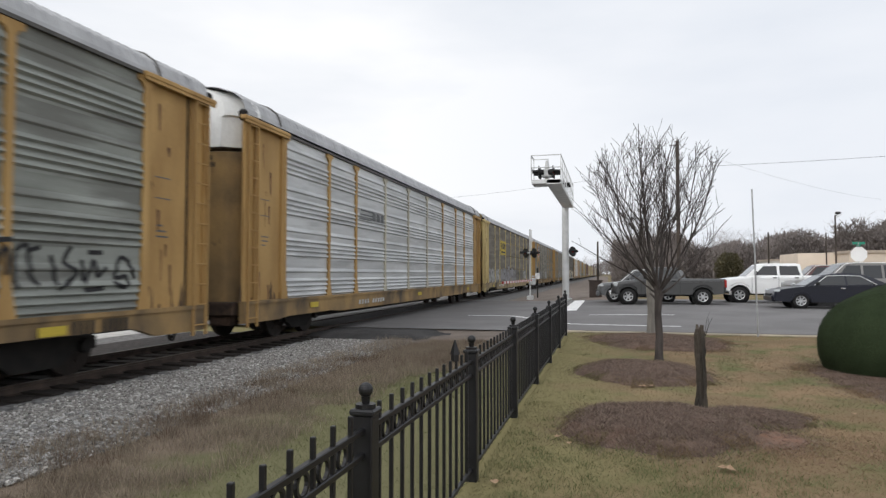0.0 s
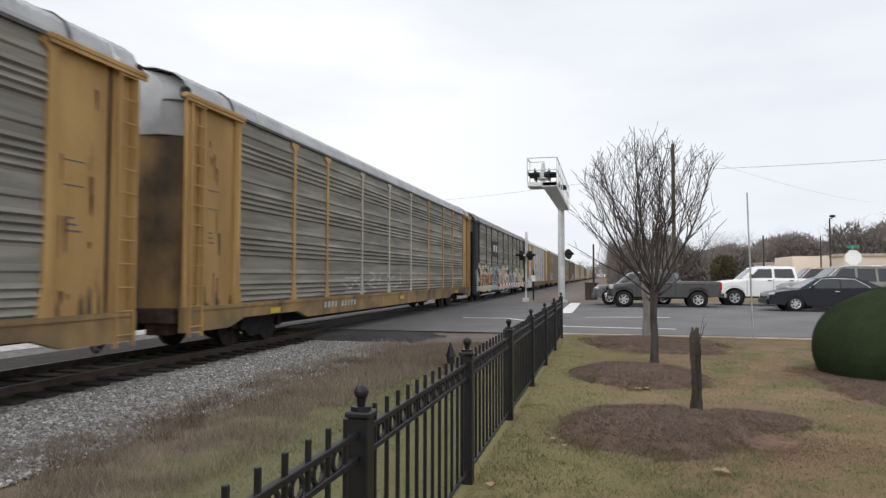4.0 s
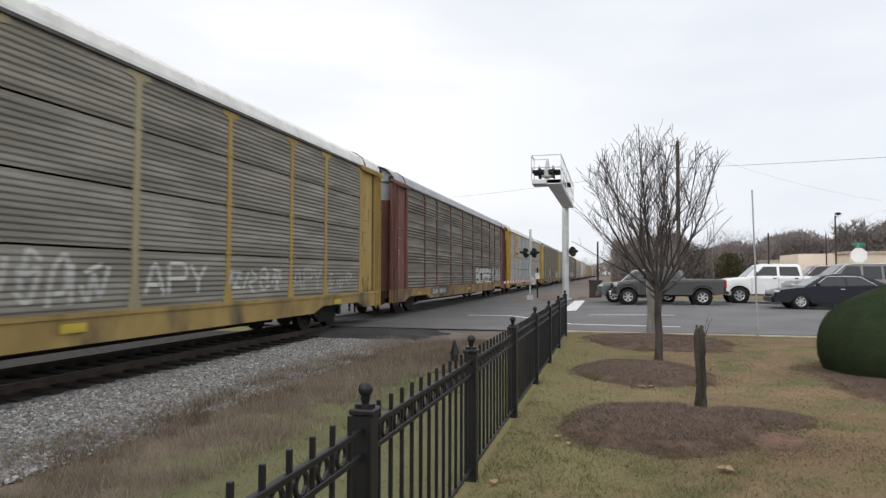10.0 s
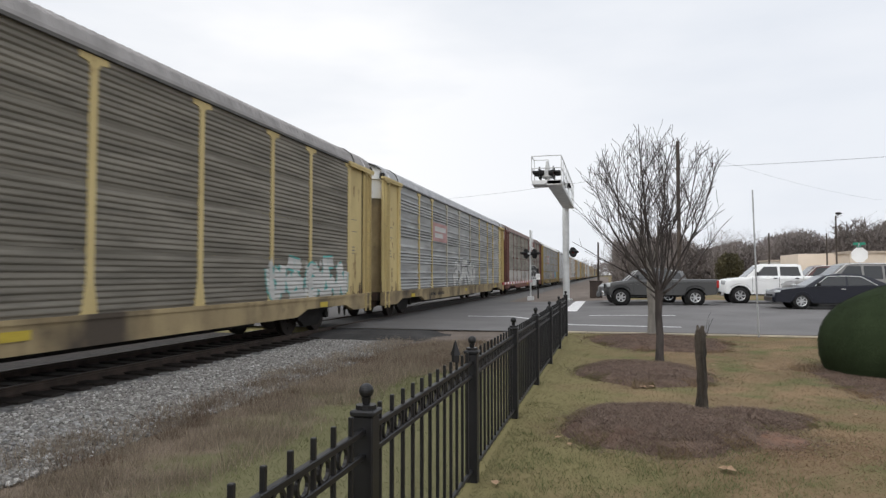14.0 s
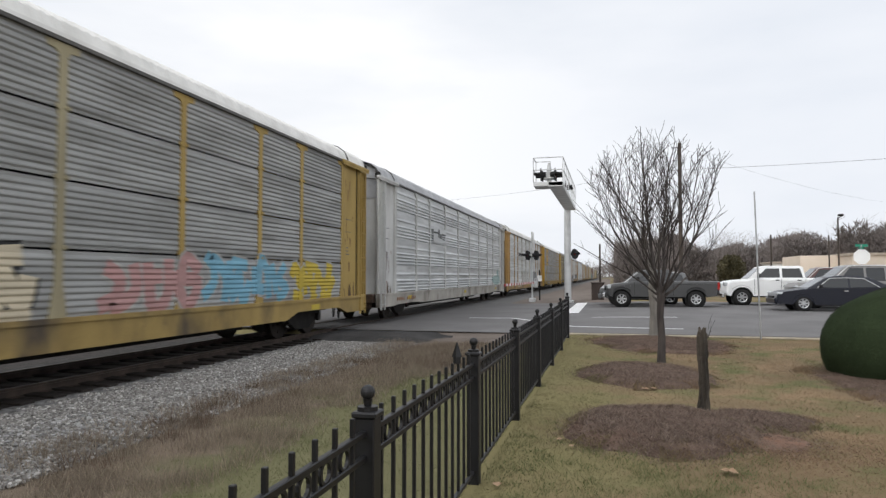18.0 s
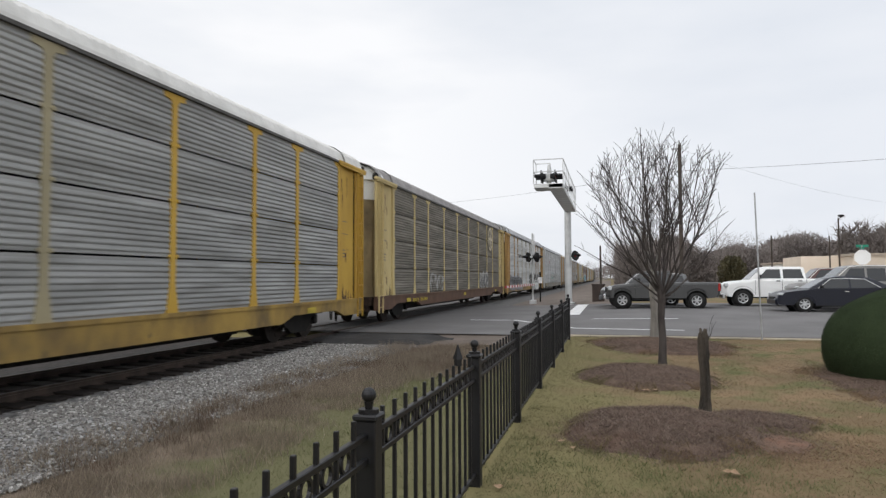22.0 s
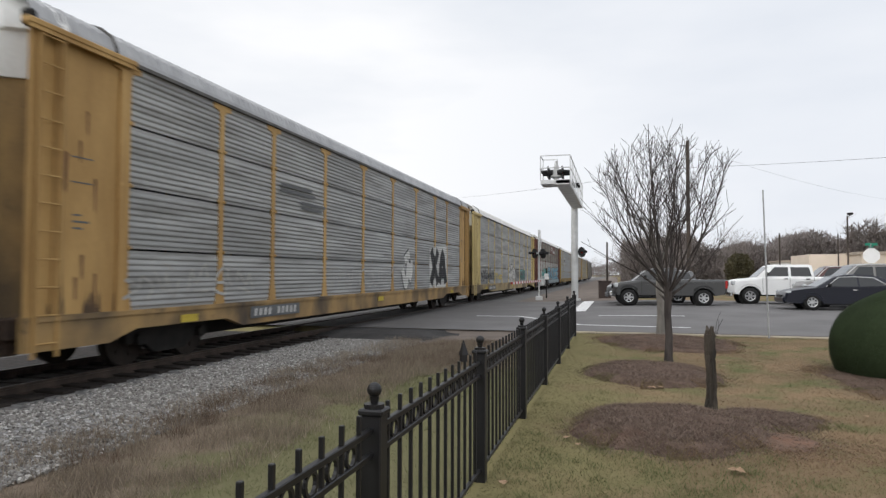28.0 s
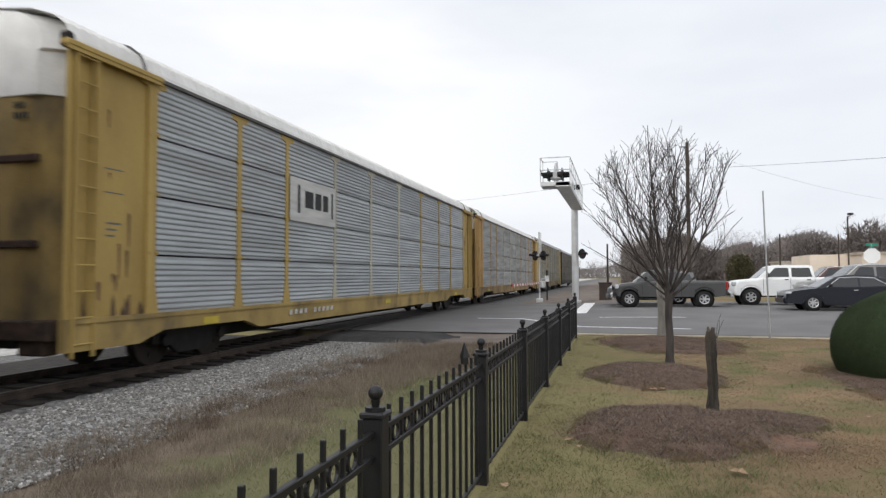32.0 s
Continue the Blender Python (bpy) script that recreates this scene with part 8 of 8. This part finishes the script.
blades("mulch_shreds", x, y, rs.uniform(0.015, 0.05, n), rs.uniform(0.004, 0.008, n), rs.uniform(0.85, 0.97, n), rs, CHIP, "mulch shreds strewn over the bare clay", 0.025)

# fallen leaves on the lawn
DEADLEAF = mat("dead_leaf", (0.40, 0.27, 0.17), (0.28, 0.18, 0.11), rough=0.8, scale=20)
def leaf_mesh():
    out = [(0, -0.06), (0.03, -0.03), (0.055, 0.0), (0.035, 0.02), (0.04, 0.05), (0, 0.075), (-0.035, 0.045), (-0.03, 0.015), (-0.055, -0.005), (-0.03, -0.035)]
    bm = bmesh.new()
    mid = bm.verts.new((0, 0, 0.006))
    vs = [bm.verts.new((x, y, 0.02 * (abs(x) * 18) ** 2 + 0.004)) for x, y in out]
    for i in range(len(vs)):
        bm.faces.new((mid, vs[i], vs[(i + 1) % len(vs)]))
    return bm
for lx, ly, s, rz in ((1.0, 6.2, 1.2, 60), (-0.92, 5.35, 0.8, 20), (-0.52, 7.0, 0.7, 140), (-0.4, 6.75, 0.6, 10), (0.5, 10.4, 1.0, 70), (0.62, 10.5, 0.9, 200), (1.9, 13.2, 0.8, 0), (2.9, 9.0, 0.6, 30), (2.3, 5.2, 0.6, 90), (0.2, 7.1, 0.9, 45)):
    lf = put("fallen_leaf", shared("fallen_leaf", leaf_mesh, DEADLEAF), None, pose(lx, ly, ground_z(lx, ly) + 0.03, 0, 0, rz) @ Matrix.Diagonal((s, s, s, 1)))
    tagged(lf, "pale brown dead leaf lying on the lawn", "leaf", "fallen leaves")

# ---- ballast stones ----
STONES = island_mat("ballast_stones", ((0.36, 0.345, 0.325), (0.22, 0.212, 0.20), (0.58, 0.565, 0.54), (0.10, 0.095, 0.088), (0.33, 0.312, 0.29), (0.15, 0.14, 0.13), (0.44, 0.42, 0.39)))


def stone_shape(seed):
    """A broken block with eight uneven corners."""
    q = np.random.RandomState(seed)
    bm = bmesh.new()
    bmesh.ops.create_cube(bm, size=1.5)
    size = Vector((q.uniform(0.8, 1.25), q.uniform(0.7, 1.1), q.uniform(0.5, 0.85)))
    for vert in bm.verts:
        vert.co = Vector((vert.co.x * size.x * q.uniform(0.5, 1.1), vert.co.y * size.y * q.uniform(0.5, 1.1), vert.co.z * size.z * q.uniform(0.6, 1.1)))
    bmesh.ops.rotate(bm, verts=bm.verts, cent=(0, 0, 0), matrix=Matrix.Rotation(q.uniform(-0.5, 0.5), 3, "X") @ Matrix.Rotation(q.uniform(-0.5, 0.5), 3, "Y"))
    return bm


shapes = []
for k in range(12):
    bm = stone_shape(k)
    bm.verts.ensure_lookup_table()
    shapes.append((np.array([v_.co[:] for v_ in bm.verts]), np.array([[v_.index for v_ in fc.verts] for fc in bm.faces])))
    bm.free()


def stones(name, x, y, size, label):
    vs, fs, base = [], [], 0
    z = GZ(x, y) + 0.03
    for i in range(len(x)):
        sv, sf = shapes[i % 12]
        a = rs.uniform(0, math.tau)
        c, s = math.cos(a) * size[i], math.sin(a) * size[i]
        rot = np.array([[c, -s, 0], [s, c, 0], [0, 0, size[i]]])
        vs.append(sv @ rot.T + np.array([x[i], y[i], z[i] + size[i] * rs.uniform(-0.1, 0.6)]))
        fs.append(sf + base)
        base += len(sv)
    me = bpy.data.meshes.new(name)
    me.from_pydata(np.concatenate(vs).tolist(), [], np.concatenate(fs).tolist())
    me.materials.append(STONES)
    return tagged(new(name, me), label, "gravel", kind="stuff")


n = 62000
x, y = rs.uniform(-7.85, -5.0, n), 3.2 + 13.6 * rs.uniform(0, 1, n) ** 1.15
keep = (x < -5.3 + 0.28 * np.sin(y * 1.7) + 0.22 * np.sin(y * 4.1 + 1) + rs.uniform(-0.5, 0.5, n)) & (x > -7.72 + 0.16 * np.sign(np.sin(y * math.tau / 0.53)) + rs.uniform(-0.1, 0.1, n))
x, y = x[keep], y[keep]
stones("ballast_stones", x, y, rs.uniform(0.011, 0.028, len(x)), "grey crushed granite ballast stones beside the track")
for k in range(280):
    px_, py_ = rs.uniform(-6.9, -5.3), rs.uniform(4.3, 7.2)
    sc = rs.uniform(0.022, 0.036)
    ob = put("stone", shared(("stone", k % 8), lambda: stone_shape(k % 8), STONE), bed, pose(px_, py_, ground_z(px_, py_) + 0.04 + sc * 0.4, 0, 0, rs.uniform(0, 360)) @ Matrix.Diagonal((sc, sc, sc, 1)))


# ---- what moves ----
SPEED = 21.6


def gone(t):
    """Metres that the train has rolled towards the camera by t seconds."""
    return SPEED * t + 0.0115 * t * (32.8 - t)


def motions():
    for i, car in TRAIN.items():
        y = car.matrix_basis.translation.y
        walk(car, [(t, pose(TRACK_X, y - gone(t), RAIL_Z)) for t in range(0, 33, 2)])
    # the grey pickup rolls up towards the gate
    base = GREY_TRUCK.matrix_basis.copy()
    creep = [(0, 0.0), (12.0, 0.0), (12.5, 0.08), (13.0, 0.18), (13.5, 0.28), (14.0, 0.36), (14.5, 0.40), (15.0, 0.41), (32, 0.41)]
    walk(GREY_TRUCK, [(t, Matrix.Translation((-d, 0, 0)) @ base) for t, d in creep])
    # all wheels turn alike, so they share one set of keys
    first = WHEELSETS[0]
    walk(first, [(k / 30, pose(0, 0, 0, math.degrees(gone(k / 30) / 0.4826))) for k in range(0, 961)])
    keys = first.animation_data
    for w in WHEELSETS[1:]:
        w.rotation_mode = "QUATERNION"
        data = w.animation_data_create()
        data.action = keys.action
        data.action_slot = keys.action_slot


motions()
